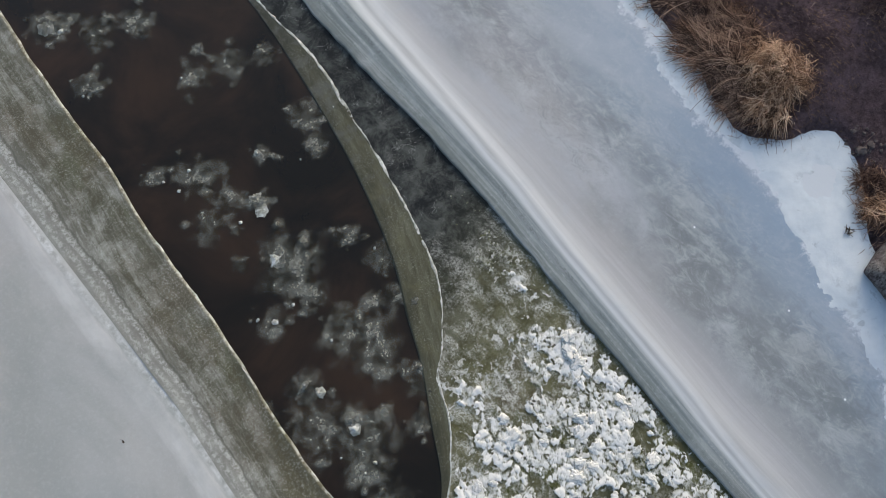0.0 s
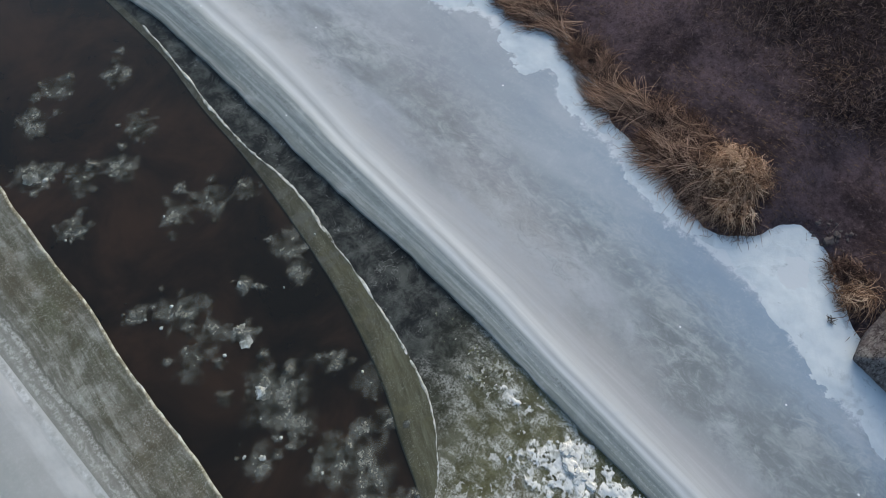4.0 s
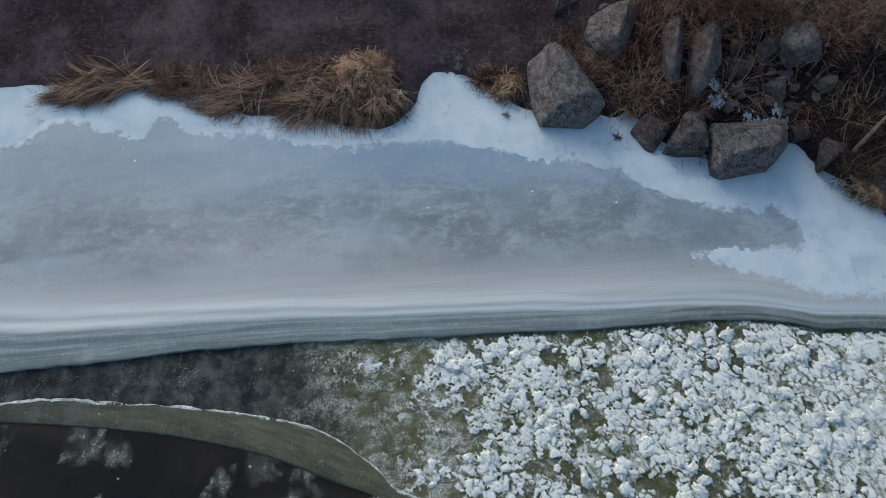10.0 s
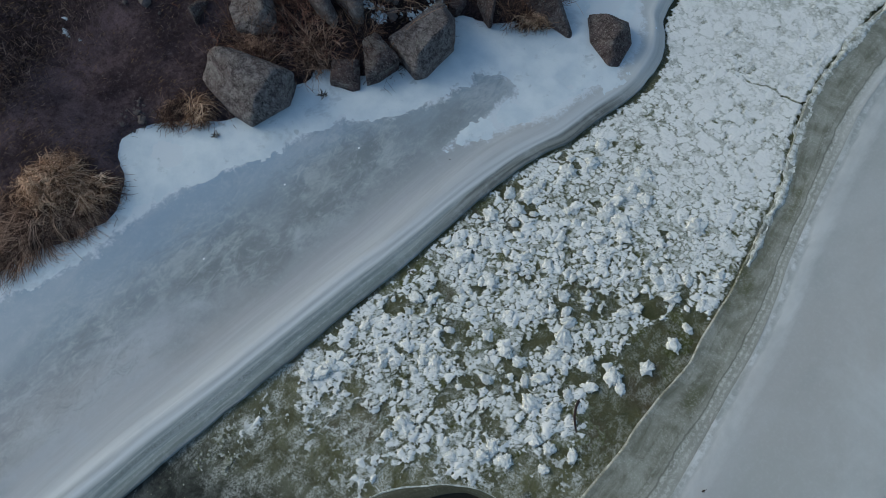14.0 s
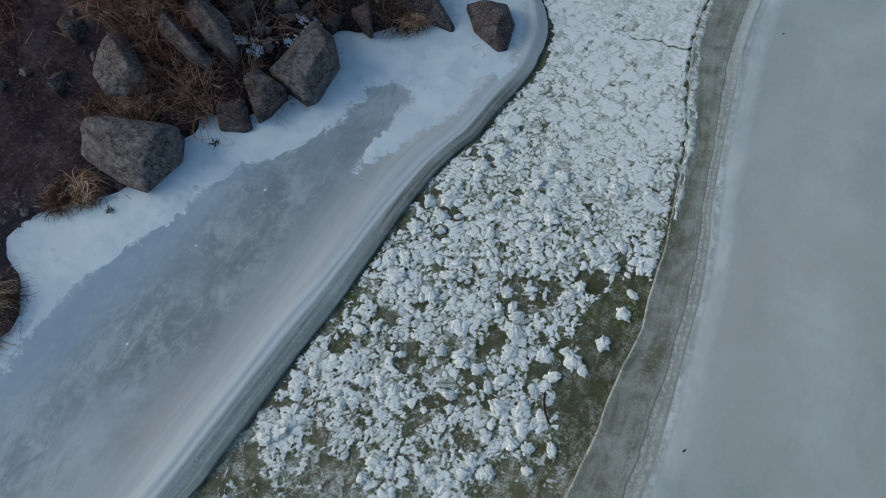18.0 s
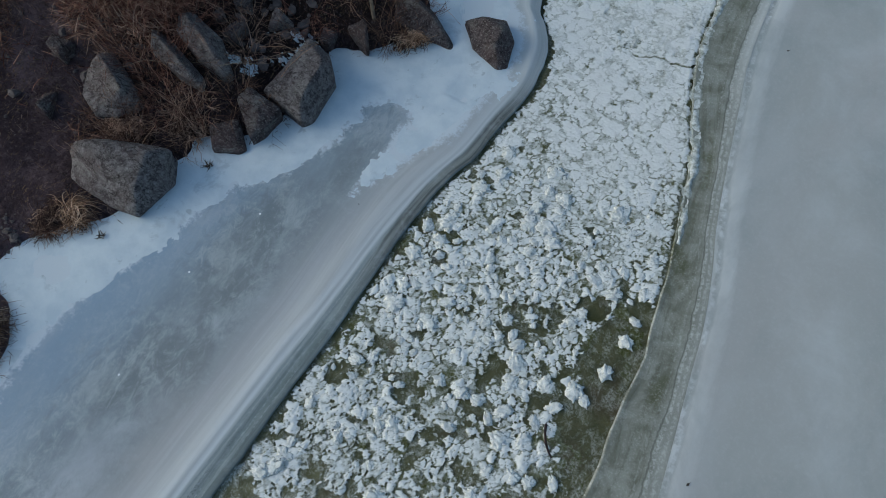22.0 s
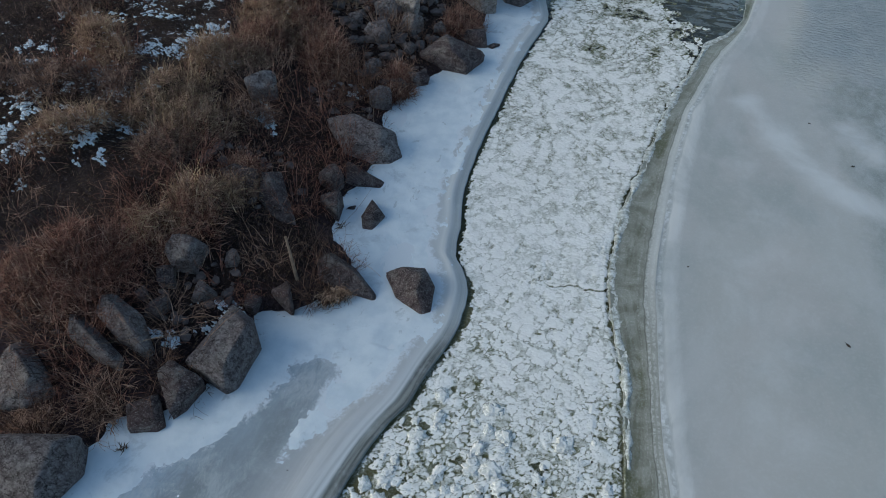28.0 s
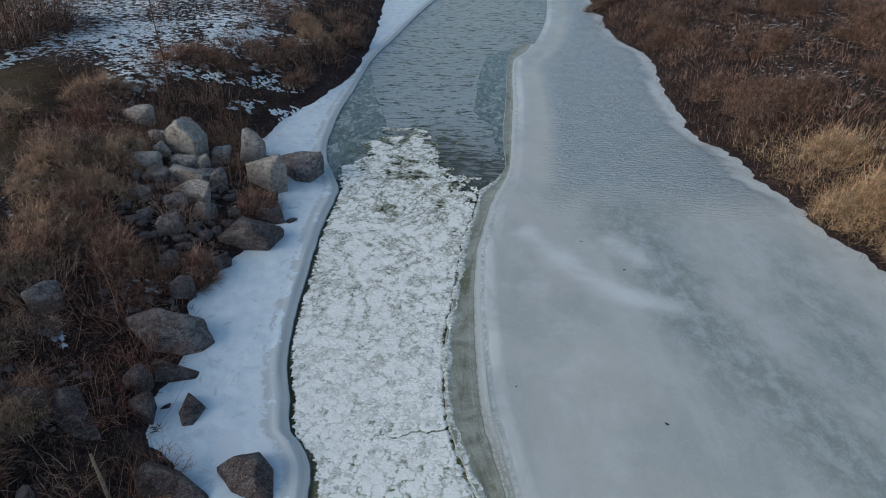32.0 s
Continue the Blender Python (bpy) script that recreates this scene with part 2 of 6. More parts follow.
def snow_material():
    s = Shader("snow", 0.75, 0.25)
    c = s.mix(s.span(s.noise(2.5, 6, 0.6), 0.35, 0.7), (0.665, 0.725, 0.785), (0.555, 0.63, 0.705))
    c = s.mix(s.span(s.noise(1.6, 7, 0.7, None, 0.3), 0.57, 0.66, 0, 0.6), c, (0.45, 0.51, 0.57))
    c = s.mix(s.span(s.noise(4.2, 5, 0.6, s.scaled(1.0, 0.7, 1, 25), 0.4), 0.63, 0.68, 0, 0.55), c, (0.36, 0.41, 0.46))
    s.bump(s.noise(30, 6, 0.7), 0.25, 0.012)
    return s.done(c)


def slush_material():
    """Packed frazil slush: white where it stands clear of the water, grey and gritty where it is soaked."""
    s = Shader("slush", 0.8, 0.2)
    h = s.attr("firm")
    grain = s.noise(22, 6, 0.74)
    hh = s.math("ADD", h, s.math("MULTIPLY", s.math("SUBTRACT", grain, 0.51), s.span(h, 0.35, 0.85, 1.6, 0.2)))
    c = s.ramp(hh, (0.0, (0.058, 0.062, 0.016)), (0.18, (0.105, 0.107, 0.045)), (0.36, (0.22, 0.224, 0.175)), (0.56, (0.52, 0.52, 0.485)), (0.80, (0.84, 0.83, 0.815)))
    c = s.mix(s.span(s.noise(1.1, 5, 0.6), 0.45, 0.7, 0, 0.12), c, (0.62, 0.63, 0.60))
    c = s.mix(s.math("MULTIPLY", s.span(s.noise(9, 7, 0.75), 0.50, 0.68, 0, 0.22), s.span(h, 0.2, 0.6)), c, (0.50, 0.50, 0.475))
    b1 = s.bump(s.noise(9, 6, 0.64), 0.14, 0.025)
    s.bump(grain, 0.12, 0.010, b1)
    return s.done(c)


def water_material():
    s = Shader("river_water", 0.06, 0.35)
    g = s.attr("shallow")
    murk = s.noise(0.5, 5, 0.6, None, 0.5)
    deep = s.mix(s.span(murk, 0.35, 0.7), (0.012, 0.010, 0.007), (0.040, 0.024, 0.015))
    olive = s.mix(s.span(s.noise(1.2, 5, 0.6), 0.35, 0.7), (0.040, 0.040, 0.014), (0.075, 0.070, 0.032))
    c = s.mix(g, deep, olive)
    ripple = s.attr("ripple")
    # far water: pale blue-grey sky reflection painted into the colour, dark ripples left between
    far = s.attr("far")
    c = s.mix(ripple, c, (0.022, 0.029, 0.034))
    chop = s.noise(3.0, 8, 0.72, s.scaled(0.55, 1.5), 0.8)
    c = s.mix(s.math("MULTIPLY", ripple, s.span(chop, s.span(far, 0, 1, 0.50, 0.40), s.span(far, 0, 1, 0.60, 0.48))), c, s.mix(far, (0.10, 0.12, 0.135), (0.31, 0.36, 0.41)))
    wave = s.math("MULTIPLY", s.noise(2.2, 7, 0.68, s.scaled(0.55, 1.5), 0.7), ripple)
    s.bump(wave, 1.0, 0.16)
    return s.done(c, s.span(ripple, 0, 1, 0.05, 0.16))


def film_material():
    """Thin dark skin ice and soaked slush between the crest and the shelf."""
    s = Shader("skin_ice", 0.35, 0.22)
    g = s.attr("shallow")
    spec = s.noise(30, 9, 0.82)
    blot = s.noise(3.0, 9, 0.75, None, 0.4)
    c = s.mix(s.span(blot, 0.40, 0.66), (0.011, 0.013, 0.014), (0.088, 0.095, 0.088))
    olive = s.mix(s.span(blot, 0.36, 0.66), s.mix(s.attr("speck"), (0.034, 0.038, 0.010), (0.080, 0.077, 0.032)), s.mix(s.attr("speck"), (0.064, 0.060, 0.022), (0.168, 0.158, 0.082)))
    c = s.mix(g, c, olive)
    c = s.mix(s.math("MULTIPLY", s.span(s.noise(0.9, 5, 0.6), 0.52, 0.66, 0, 0.7), g), c, (0.072, 0.052, 0.026))
    vein = s.math("ABSOLUTE", s.math("SUBTRACT", s.noise(4.0, 4, 0.6, s.scaled(1, 1, 1, 40), 0.4), 0.5))
    c = s.mix(s.math("MULTIPLY", s.span(vein, 0.008, 0.003, 0, 0.5), s.span(s.noise(2.0, 3), 0.5, 0.62)), c, (0.40, 0.41, 0.40))
    patch_ = s.math("ADD", s.noise(1.7, 8, 0.78), s.math("MULTIPLY", g, 0.10))
    cluster = s.noise(5.5, 6, 0.7, s.scaled(1.0, 0.7), 0.5)
    amount = s.math("MULTIPLY", s.math("MULTIPLY", s.span(patch_, 0.46, 0.66), s.span(cluster, 0.44, 0.60, 0.12, 1.0)), s.span(spec, 0.40, 0.56))
    c = s.mix(s.math("MULTIPLY", amount, s.math("ADD", 0.10, s.math("MULTIPLY", s.attr("speck"), 0.75))), c, (0.74, 0.74, 0.69))
    c = s.mix(s.math("MULTIPLY", s.span(spec, 0.60, 0.68, 0, 0.4), s.attr("speck")), c, (0.50, 0.51, 0.48))
    s.bump(spec, 0.3, 0.012)
    return s.done(c)


def lip_material():
    """Wet grey-green ice lip: drawn out along the current, sanded with white grains, browner upstream."""
    s = Shader("ice_lip", 0.4, 0.3)
    d, share, along = s.attr("edge"), s.attr("share"), s.attr("along")
    drawn = s.noise(1.0, 7, 0.66, s.along_edge(8.0, 0.9), 0.9)
    mott = s.noise(2.2, 8, 0.72, None, 0.4)
    c = s.mix(s.span(mott, 0.38, 0.64), (0.175, 0.176, 0.14), (0.31, 0.312, 0.275))
    c = s.mix(s.span(drawn, 0.44, 0.62, 0, s.span(along, 1.0, 3.5, 0.55, 0.28)), c, (0.36, 0.36, 0.325))
    c = s.mix(s.span(drawn, 0.47, 0.34, 0, 0.42), c, (0.10, 0.097, 0.062))
    c = s.mix(s.math("MULTIPLY", s.span(s.noise(0.8, 5, 0.6, s.scaled(1.0, 0.5)), 0.53, 0.62, 0, 0.8), s.span(share, 0.75, 0.45)), c, (0.085, 0.085, 0.034))
    c = s.mix(s.math("MULTIPLY", s.span(s.noise(0.7, 5, 0.6), 0.48, 0.62, 0, 0.6), s.span(along, 1.0, -1.5)), c, (0.12, 0.092, 0.055))
    up = s.span(along, 1.6, -0.6)
    c = s.mix(s.math("MULTIPLY", up, s.span(s.math("ADD", s.math("MULTIPLY", drawn, 0.5), s.math("MULTIPLY", mott, 0.5)), 0.60, 0.42, 0.10, 0.80)), c, (0.085, 0.078, 0.052))
    c = s.mix(s.span(share, 0.55, 0.95, 0, 0.55), c, (0.36, 0.365, 0.355))
    grain = s.noise(34, 8, 0.8)
    c = s.mix(s.math("MULTIPLY", s.span(grain, 0.50, 0.62), s.span(mott, 0.36, 0.62, 0.12, 0.55)), c, (0.50, 0.51, 0.48))
    beads = s.span(s.noise(18, 6, 0.75), 0.44, 0.58)
    wander = s.math("ADD", share, s.math("MULTIPLY", s.math("SUBTRACT", s.noise(1.4, 6, 0.7), 0.5), 0.22))
    for at, half, strength in ((0.80, 0.05, 0.5), (0.62, 0.03, 0.22), (0.92, 0.05, 0.4)):
        c = s.mix(s.math("MULTIPLY", s.math("MULTIPLY", s.line(wander, at, half), beads), strength), c, (0.68, 0.69, 0.68))
    c = s.mix(s.math("MULTIPLY", s.line(wander, 0.745, 0.02), 0.55), c, (0.09, 0.092, 0.075))
    c = s.mix(s.math("MULTIPLY", s.span(d, 0.035, 0.008), s.span(s.noise(9, 6, 0.75), 0.46, 0.60, 0, 0.7)), c, (0.58, 0.59, 0.57))
    c = s.mix(s.math("MULTIPLY", s.span(wander, 0.72, 0.88), s.span(along, 8.0, 11.0, 0, 0.6)), c, (0.62, 0.63, 0.63))
    b1 = s.bump(drawn, 0.08, 0.02)
    s.bump(s.noise(24, 8, 0.75), 0.35, 0.012, b1)
    return s.done(c)


def tongue_material():
    """Olive skin ice with fine pale grains, clearer towards the open water."""
    s = Shader("tongue_ice", 0.4, 0.25)
    d, along = s.attr("edge"), s.attr("along")
    st = s.noise(1.0, 9, 0.74, s.along_edge(6.0, 1.1), 0.4)
    mott = s.noise(2.6, 8, 0.72, None, 0.4)
    c = s.ramp(st, (0.34, (0.054, 0.052, 0.032)), (0.50, (0.098, 0.096, 0.062)), (0.66, (0.160, 0.158, 0.112)))
    c = s.mix(s.span(mott, 0.50, 0.66, 0, 0.6), c, (0.125, 0.12, 0.068))
    c = s.mix(s.span(along, -3.0, -6.5, 0, 0.55), c, (0.040, 0.042, 0.038))
    c = s.mix(s.span(s.math("ADD", d, s.math("MULTIPLY", s.math("SUBTRACT", mott, 0.5), 0.3)), 0.20, 0.0, 0, 0.55), c, (0.030, 0.030, 0.022))
    c = s.mix(s.math("MULTIPLY", s.span(s.noise(3.0, 9, 0.75, None, 0.4), 0.46, 0.64, 0, 0.75), s.span(along, -1.5, -4.0)), c, (0.115, 0.118, 0.105))
    grain = s.noise(36, 8, 0.84)
    c = s.mix(s.math("MULTIPLY", s.span(grain, 0.52, 0.64), s.span(s.noise(2.2, 6, 0.7), 0.40, 0.62, 0.08, 0.55)), c, (0.42, 0.42, 0.37))
    s.bump(grain, 0.3, 0.012)
    return s.done(c)


def thin_material():
    """Thin grey-green ice with swirls of trapped grains."""
    s = Shader("thin_ice", 0.22)
    swirl = s.noise(2.6, 9, 0.74, s.scaled(1.0, 0.6), 1.4)
    c = s.ramp(swirl, (0.36, (0.034, 0.048, 0.042)), (0.50, (0.095, 0.118, 0.108)), (0.64, (0.36, 0.39, 0.38)))
    s.bump(s.noise(12, 6, 0.7), 0.3, 0.02)
    return s.done(c)


def crest_material():
    s = Shader("white_ice", 0.6, 0.4)
    c = s.mix(s.span(s.noise(9, 7, 0.75), 0.38, 0.64), (0.30, 0.31, 0.27), (0.76, 0.77, 0.76))
    s.bump(s.noise(40, 5, 0.7), 0.4, 0.012)
    return s.done(c)


def snow_lump_material():
    s = Shader("slush_lump", 0.75, 0.25)
    c = s.mix(s.span(s.noise(12, 8, 0.8), 0.36, 0.60), (0.56, 0.56, 0.535), (0.84, 0.83, 0.815))
    s.bump(s.noise(24, 6, 0.75), 0.18, 0.012)
    return s.done(c)


def pan_material():
    """Half-sunk frazil pans: clotted grains of grey ice seen through a film of water, whiter where they break the surface."""
    s = Shader("frazil", 0.4, 0.3)
    grain = s.noise(20, 7, 0.78)
    clot = s.noise(4.5, 5, 0.62, None, 0.3)
    c = s.mix(s.span(clot, 0.38, 0.62), (0.055, 0.056, 0.046), (0.22, 0.222, 0.195))
    c = s.mix(s.math("MULTIPLY", s.span(grain, 0.48, 0.64), s.span(clot, 0.48, 0.60)), c, (0.46, 0.465, 0.42))
    mixer = s.nt.nodes.new("ShaderNodeMixShader")
    clear = s.nt.nodes.new("ShaderNodeBsdfTransparent")
    rim = s.math("ADD", s.attr("core"), s.math("MULTIPLY", s.math("SUBTRACT", clot, 0.5), 1.3))
    s.put(mixer.inputs[0], s.span(rim, 0.10, 1.0, 0.0, 0.60))
    out = s.nt.nodes["Material Output"]
    s.nt.links.new(clear.outputs[0], mixer.inputs[1])
    s.nt.links.new(s.b.outputs[0], mixer.inputs[2])
    s.nt.links.new(mixer.outputs[0], out.inputs[0])
    return s.done(c)


def soil_material():
    s = Shader("bank_soil", 0.95, 0.04)
    big = s.noise(0.7, 7, 0.65, None, 0.3)
    c = s.mix(s.span(big, 0.36, 0.64), (0.050, 0.035, 0.041), (0.175, 0.124, 0.141))
    c = s.mix(s.math("MULTIPLY", s.span(s.attr("inland"), 0, 1), 0.85), c, s.mix(s.span(big, 0.36, 0.64), (0.030, 0.021, 0.016), (0.085, 0.058, 0.044)))
    clod = s.noise(7.0, 9, 0.75)
    c = s.mix(s.span(s.attr("bare"), 0, 1, 0.7, 0.0), c, (0.016, 0.011, 0.012))
    c = s.mix(s.math("MULTIPLY", s.span(clod, 0.46, 0.60, 0, 0.85), s.span(s.attr("bare"), 0, 1, 1.0, 0.35)), c, (0.024, 0.018, 0.018))
    litter = s.noise(24, 8, 0.82)
    c = s.mix(s.math("MULTIPLY", s.span(litter, 0.48, 0.62, 0, 0.85), s.span(s.attr("bare"), 0, 1, 1.0, 0.3)), c, (0.015, 0.011, 0.011))
    c = s.mix(s.span(litter, 0.42, 0.36, 0, 0.4), c, (0.12, 0.092, 0.088))
    grit = s.noise(13, 8, 0.8)
    c = s.mix(s.span(grit, 0.53, 0.64, 0, 0.45), c, (0.21, 0.158, 0.168))
    c = s.mix(s.span(grit, 0.47, 0.37, 0, 0.55), c, (0.022, 0.016, 0.018))
    straw = s.noise(30, 5, 0.7, s.scaled(1.0, 0.30, 1, 35))
    c = s.mix(s.math("MULTIPLY", s.span(straw, 0.56, 0.64, 0, 0.8), s.span(s.noise(1.2, 4), 0.4, 0.6)), c, (0.22, 0.145, 0.09))
    c = s.mix(s.math("MULTIPLY", s.attr("turf"), s.span(s.noise(2.0, 6), 0.3, 0.6, 0.3, 1.0)), c, (0.125, 0.100, 0.042))
    sn = s.math("ADD", s.attr("snowy"), s.math("MULTIPLY", s.math("SUBTRACT", s.noise(3.4, 10, 0.82), 0.5), 3.2))
    c = s.mix(s.span(sn, 0.62, 0.74), c, (0.76, 0.80, 0.86))
    b1 = s.bump(s.noise(5.0, 8, 0.74), 0.9, 0.12)
    s.bump(litter, 0.6, 0.03, b1)
    return s.done(c)


def rock_material(name, dark, light, warm):
    """Weathered crystalline rock: fine grains, broader stains, dark seams, and a rough broken skin."""
    s = Shader(name, 0.9, 0.08)
    r = s.rand()
    c = s.mix(s.span(s.noise(9.0, 9, 0.78, None, 0.3), 0.36, 0.64), dark, light)
    c = s.mix(s.span(s.noise(1.6, 7, 0.68), 0.44, 0.62, 0, 0.6), c, warm)
    c = s.mix(s.span(s.noise(2.2, 8, 0.72, s.scaled(1.0, 1.0, 2.5), 0.4), 0.50, 0.64, 0, 0.45), c, s.mix(0.6, light, (0.5, 0.49, 0.46)))
    c = s.mix(s.span(s.noise(44, 6, 0.8), 0.52, 0.62, 0, 0.6), c, (0.040, 0.036, 0.035))
    c = s.mix(s.span(s.noise(36, 6, 0.8), 0.53, 0.63, 0, 0.6), c, (0.50, 0.47, 0.44))
    seam = s.math("ABSOLUTE", s.math("SUBTRACT", s.noise(2.4, 5, 0.65, s.scaled(1, 1.6, 1, 30), 0.3), 0.5))
    c = s.mix(s.span(seam, 0.012, 0.004, 0, 0.75), c, (0.028, 0.022, 0.02))
    c = s.mix(s.span(r, 0, 1, 0.0, 0.3), c, s.mix(0.55, c, dark))
    b1 = s.bump(s.noise(8.0, 9, 0.78, None, 0.4), 1.0, 0.10)
    s.bump(s.noise(36, 7, 0.8), 0.6, 0.02, b1)
    return s.done(c)


def straw_material(name, a, b, c3):
    s = Shader(name, 0.85, 0.05)
    patchy = s.math("ADD", s.math("MULTIPLY", s.island(), 0.6), s.math("MULTIPLY", s.math("SUBTRACT", s.noise(5.5, 6, 0.72), 0.42), 2.0))
    return s.done(s.ramp(patchy, (0.0, a), (0.45, b), (1.0, c3)))


def reed_material(name, dark, mid, light):
    """Dead reeds: every lock of strands weathered to its own tone, low locks darkened to stand for shade."""
    s = Shader(name, 0.85, 0.05)
    tone = s.math("ADD", s.math("MULTIPLY", s.attr("tone"), 0.8), s.math("MULTIPLY", s.island(), 0.35))
    return s.done(s.ramp(tone, (0.10, dark), (0.50, mid), (1.0, light)))


ICE, FAR_ICE, SNOW, SLUSH = ice_material(), far_ice_material(), snow_material(), slush_material()
THIN, TONGUE = thin_material(), tongue_material()
WATER, FILM, LIP, CREST, PAN, SOIL = water_material(), film_material(), lip_material(), crest_material(), pan_material(), soil_material()
GRANITE = rock_material("granite", (0.084, 0.069, 0.073), (0.36, 0.325, 0.332), (0.17, 0.126, 0.126))
REDROCK = rock_material("red_rock", (0.060, 0.046, 0.049), (0.20, 0.160, 0.162), (0.125, 0.084, 0.083))
# pale stone, lightened and warmed further to carry the sunlight on the rock pile
PALE = rock_material("pale_limestone", (0.27, 0.235, 0.22), (0.66, 0.60, 0.565), (0.42, 0.345, 0.32))
GOLD = straw_material("gold_straw", (0.17, 0.080, 0.047), (0.56, 0.315, 0.19), (0.92, 0.64, 0.45))
BROWN = straw_material("brown_straw", (0.020, 0.012, 0.011), (0.120, 0.072, 0.060), (0.50, 0.35, 0.285))
DULL = straw_material("dull_twigs", (0.028, 0.018, 0.019), (0.115, 0.078, 0.074), (0.36, 0.27, 0.245))
RUST = straw_material("rust_stems", (0.030, 0.013, 0.011), (0.185, 0.086, 0.066), (0.50, 0.285, 0.21))
TAN = straw_material("tan_straw", (0.085, 0.052, 0.030), (0.34, 0.235, 0.145), (0.80, 0.62, 0.42))
REDTWIG = straw_material("red_twigs", (0.080, 0.044, 0.035), (0.30, 0.180, 0.132), (0.62, 0.44, 0.34))
TWIG = straw_material("bare_twigs", (0.045, 0.030, 0.026), (0.085, 0.055, 0.045), (0.15, 0.11, 0.09))


def plain(name, colour, rough=0.7):
    s = Shader(name, rough)
    return s.done(s.mix(s.span(s.noise(14, 5), 0.35, 0.7), colour, tuple(0.6 * v for v in colour)))


LEAF, DRIFTWOOD, PEBBLE = plain("dead_leaf", (0.06, 0.04, 0.03)), plain("driftwood", (0.30, 0.22, 0.16)), plain("pebble", (0.13, 0.104, 0.102), 0.9)
# ---- the plan: lines across the river, as (y, x) in metres; y runs downstream ----
SHELF_EDGE = [(-16, -2.45), (-11, -2.62), (-9.8, -2.74), (-8.4, -2.73), (-7, -2.68), (-5.1, -2.6), (-3.4, -2.6), (-2.1, -2.57), (-0.8, -2.47), (0.5, -2.38), (1.65, -2.3), (2.8, -2.22), (4, -2.2), (4.8, -2.13), (5.4, -2.02), (6.05, -1.84), (6.9, -1.73), (7.7, -1.62), (8.4, -1.72), (8.95, -2.03), (9.2, -2.25), (10, -2.45), (11, -2.76), (12.1, -2.9), (13.2, -2.99), (14.6, -3.05), (16.6, -3.13), (18.7, -3.06), (19.9, -3.41), (21.2, -3.88), (22.7, -4.12), (25.5, -4.22), (28.4, -4.09), (32.7, -3.94), (37.8, -3.2), (43.6, -2.35), (48.2, -1.5), (75, 4)]
SHORE = [(-16, -8.2), (-9, -8), (-8.3, -7.6), (-7.95, -7.1), (-7.3, -7.35), (-6.7, -7.7), (-5.8, -7.6), (-5, -7.35), (-4.5, -7.6), (-4, -7.5), (-3.2, -7.1), (-2.3, -6.5), (-1.3, -6.3), (-0.3, -6.05), (0.37, -6.3), (0.65, -6.85), (1.1, -7.08), (1.6, -6.82), (2, -6.4), (2.5, -6), (3.4, -5.85), (4.1, -5.75), (4.4, -5.2), (5.1, -4.8), (6.2, -4.7), (6.6, -4.85), (7, -4.3), (7.5, -3.9), (8, -3.8), (8.4, -4), (8.9, -4.6), (9.7, -4.8), (10.8, -4.8), (11.6, -4.6), (13, -5.4), (14.3, -5.05), (15.1, -4.75), (16.5, -4.4), (18, -4.6), (20.6, -5.3), (22, -6.4), (24.5, -6), (27.5, -5.05), (30.8, -4.35), (35.9, -4.2), (44.2, -4.55), (48, -4.8), (75, -6)]
FAR_SHORE = [(-16, 12.2), (5, 11.8), (14.7, 11.24), (15.7, 11.1), (17.1, 10.7), (19.6, 10.4), (22, 10.1), (24.7, 9.3), (29.4, 9.25), (33.9, 9.9), (39.6, 9), (49.3, 9), (75, 7)]
SNOW_LINE = [(-16, -7.1), (-8.5, -6.8), (-7.8, -6.46), (-6.3, -6.5), (-5.8, -6.88), (-5.06, -6.75), (-4.3, -6.45), (-3.96, -6.8), (-3.3, -6.35), (-2.3, -6.22), (-1.5, -5.95), (-0.7, -5.78), (0, -5.75), (0.75, -5.72), (1.3, -5.6), (2, -5.3), (2.8, -5.08), (3.4, -4.95), (4.1, -4.4), (4.7, -4.1), (5.05, -3.9), (5.7, -3.78), (6.1, -3.5), (6.3, -2.6), (6.9, -1.9), (7.3, -1), (20, -1), (75, 9)]
SHEET_EDGE = [(-16, 0.85), (-9.3, 1.07), (-8.3, 1.17), (-7.1, 1.24), (-6, 1.28), (-5, 1.4), (-4.2, 1.44), (-3.5, 1.47), (-2.7, 1.52), (-1.57, 1.65), (-0.75, 1.71), (-0.1, 1.72), (1, 1.8), (1.85, 1.84), (2.6, 1.85), (3.4, 1.79), (4.3, 1.81), (5, 1.69), (5.5, 1.64), (6.2, 1.51), (7, 1.35), (7.75, 1.2), (8.4, 0.95), (9.2, 0.68), (10.2, 0.5), (11.6, 0.45), (13.3, 0.57), (14.6, 0.68), (16.2, 0.82), (17.4, 1.05), (19, 1.3), (20, 1.84), (21.1, 2.16), (23.1, 2.16), (27.4, 2.44), (34.3, 2.9), (36, 3.4), (46, 5.3), (75, 7.5)]
SHEET_CREST = [(-16, 2.5), (-6.9, 2.55), (-4.5, 2.55), (-2.66, 2.55), (-1, 2.65), (1, 2.72), (2.5, 2.7), (3.3, 2.62), (4.2, 2.5), (5.05, 2.4), (6, 2.2), (6.7, 2), (7.9, 1.75), (9, 1.55), (10.1, 1.36), (11.1, 1.3), (12.1, 1.27), (13.6, 1.22), (15.7, 1.28), (16.2, 1.4), (17.9, 1.65), (19.6, 2.1), (20.7, 2.3), (26, 2.75), (33.3, 3.15), (35.5, 4.1), (46, 6), (75, 8)]
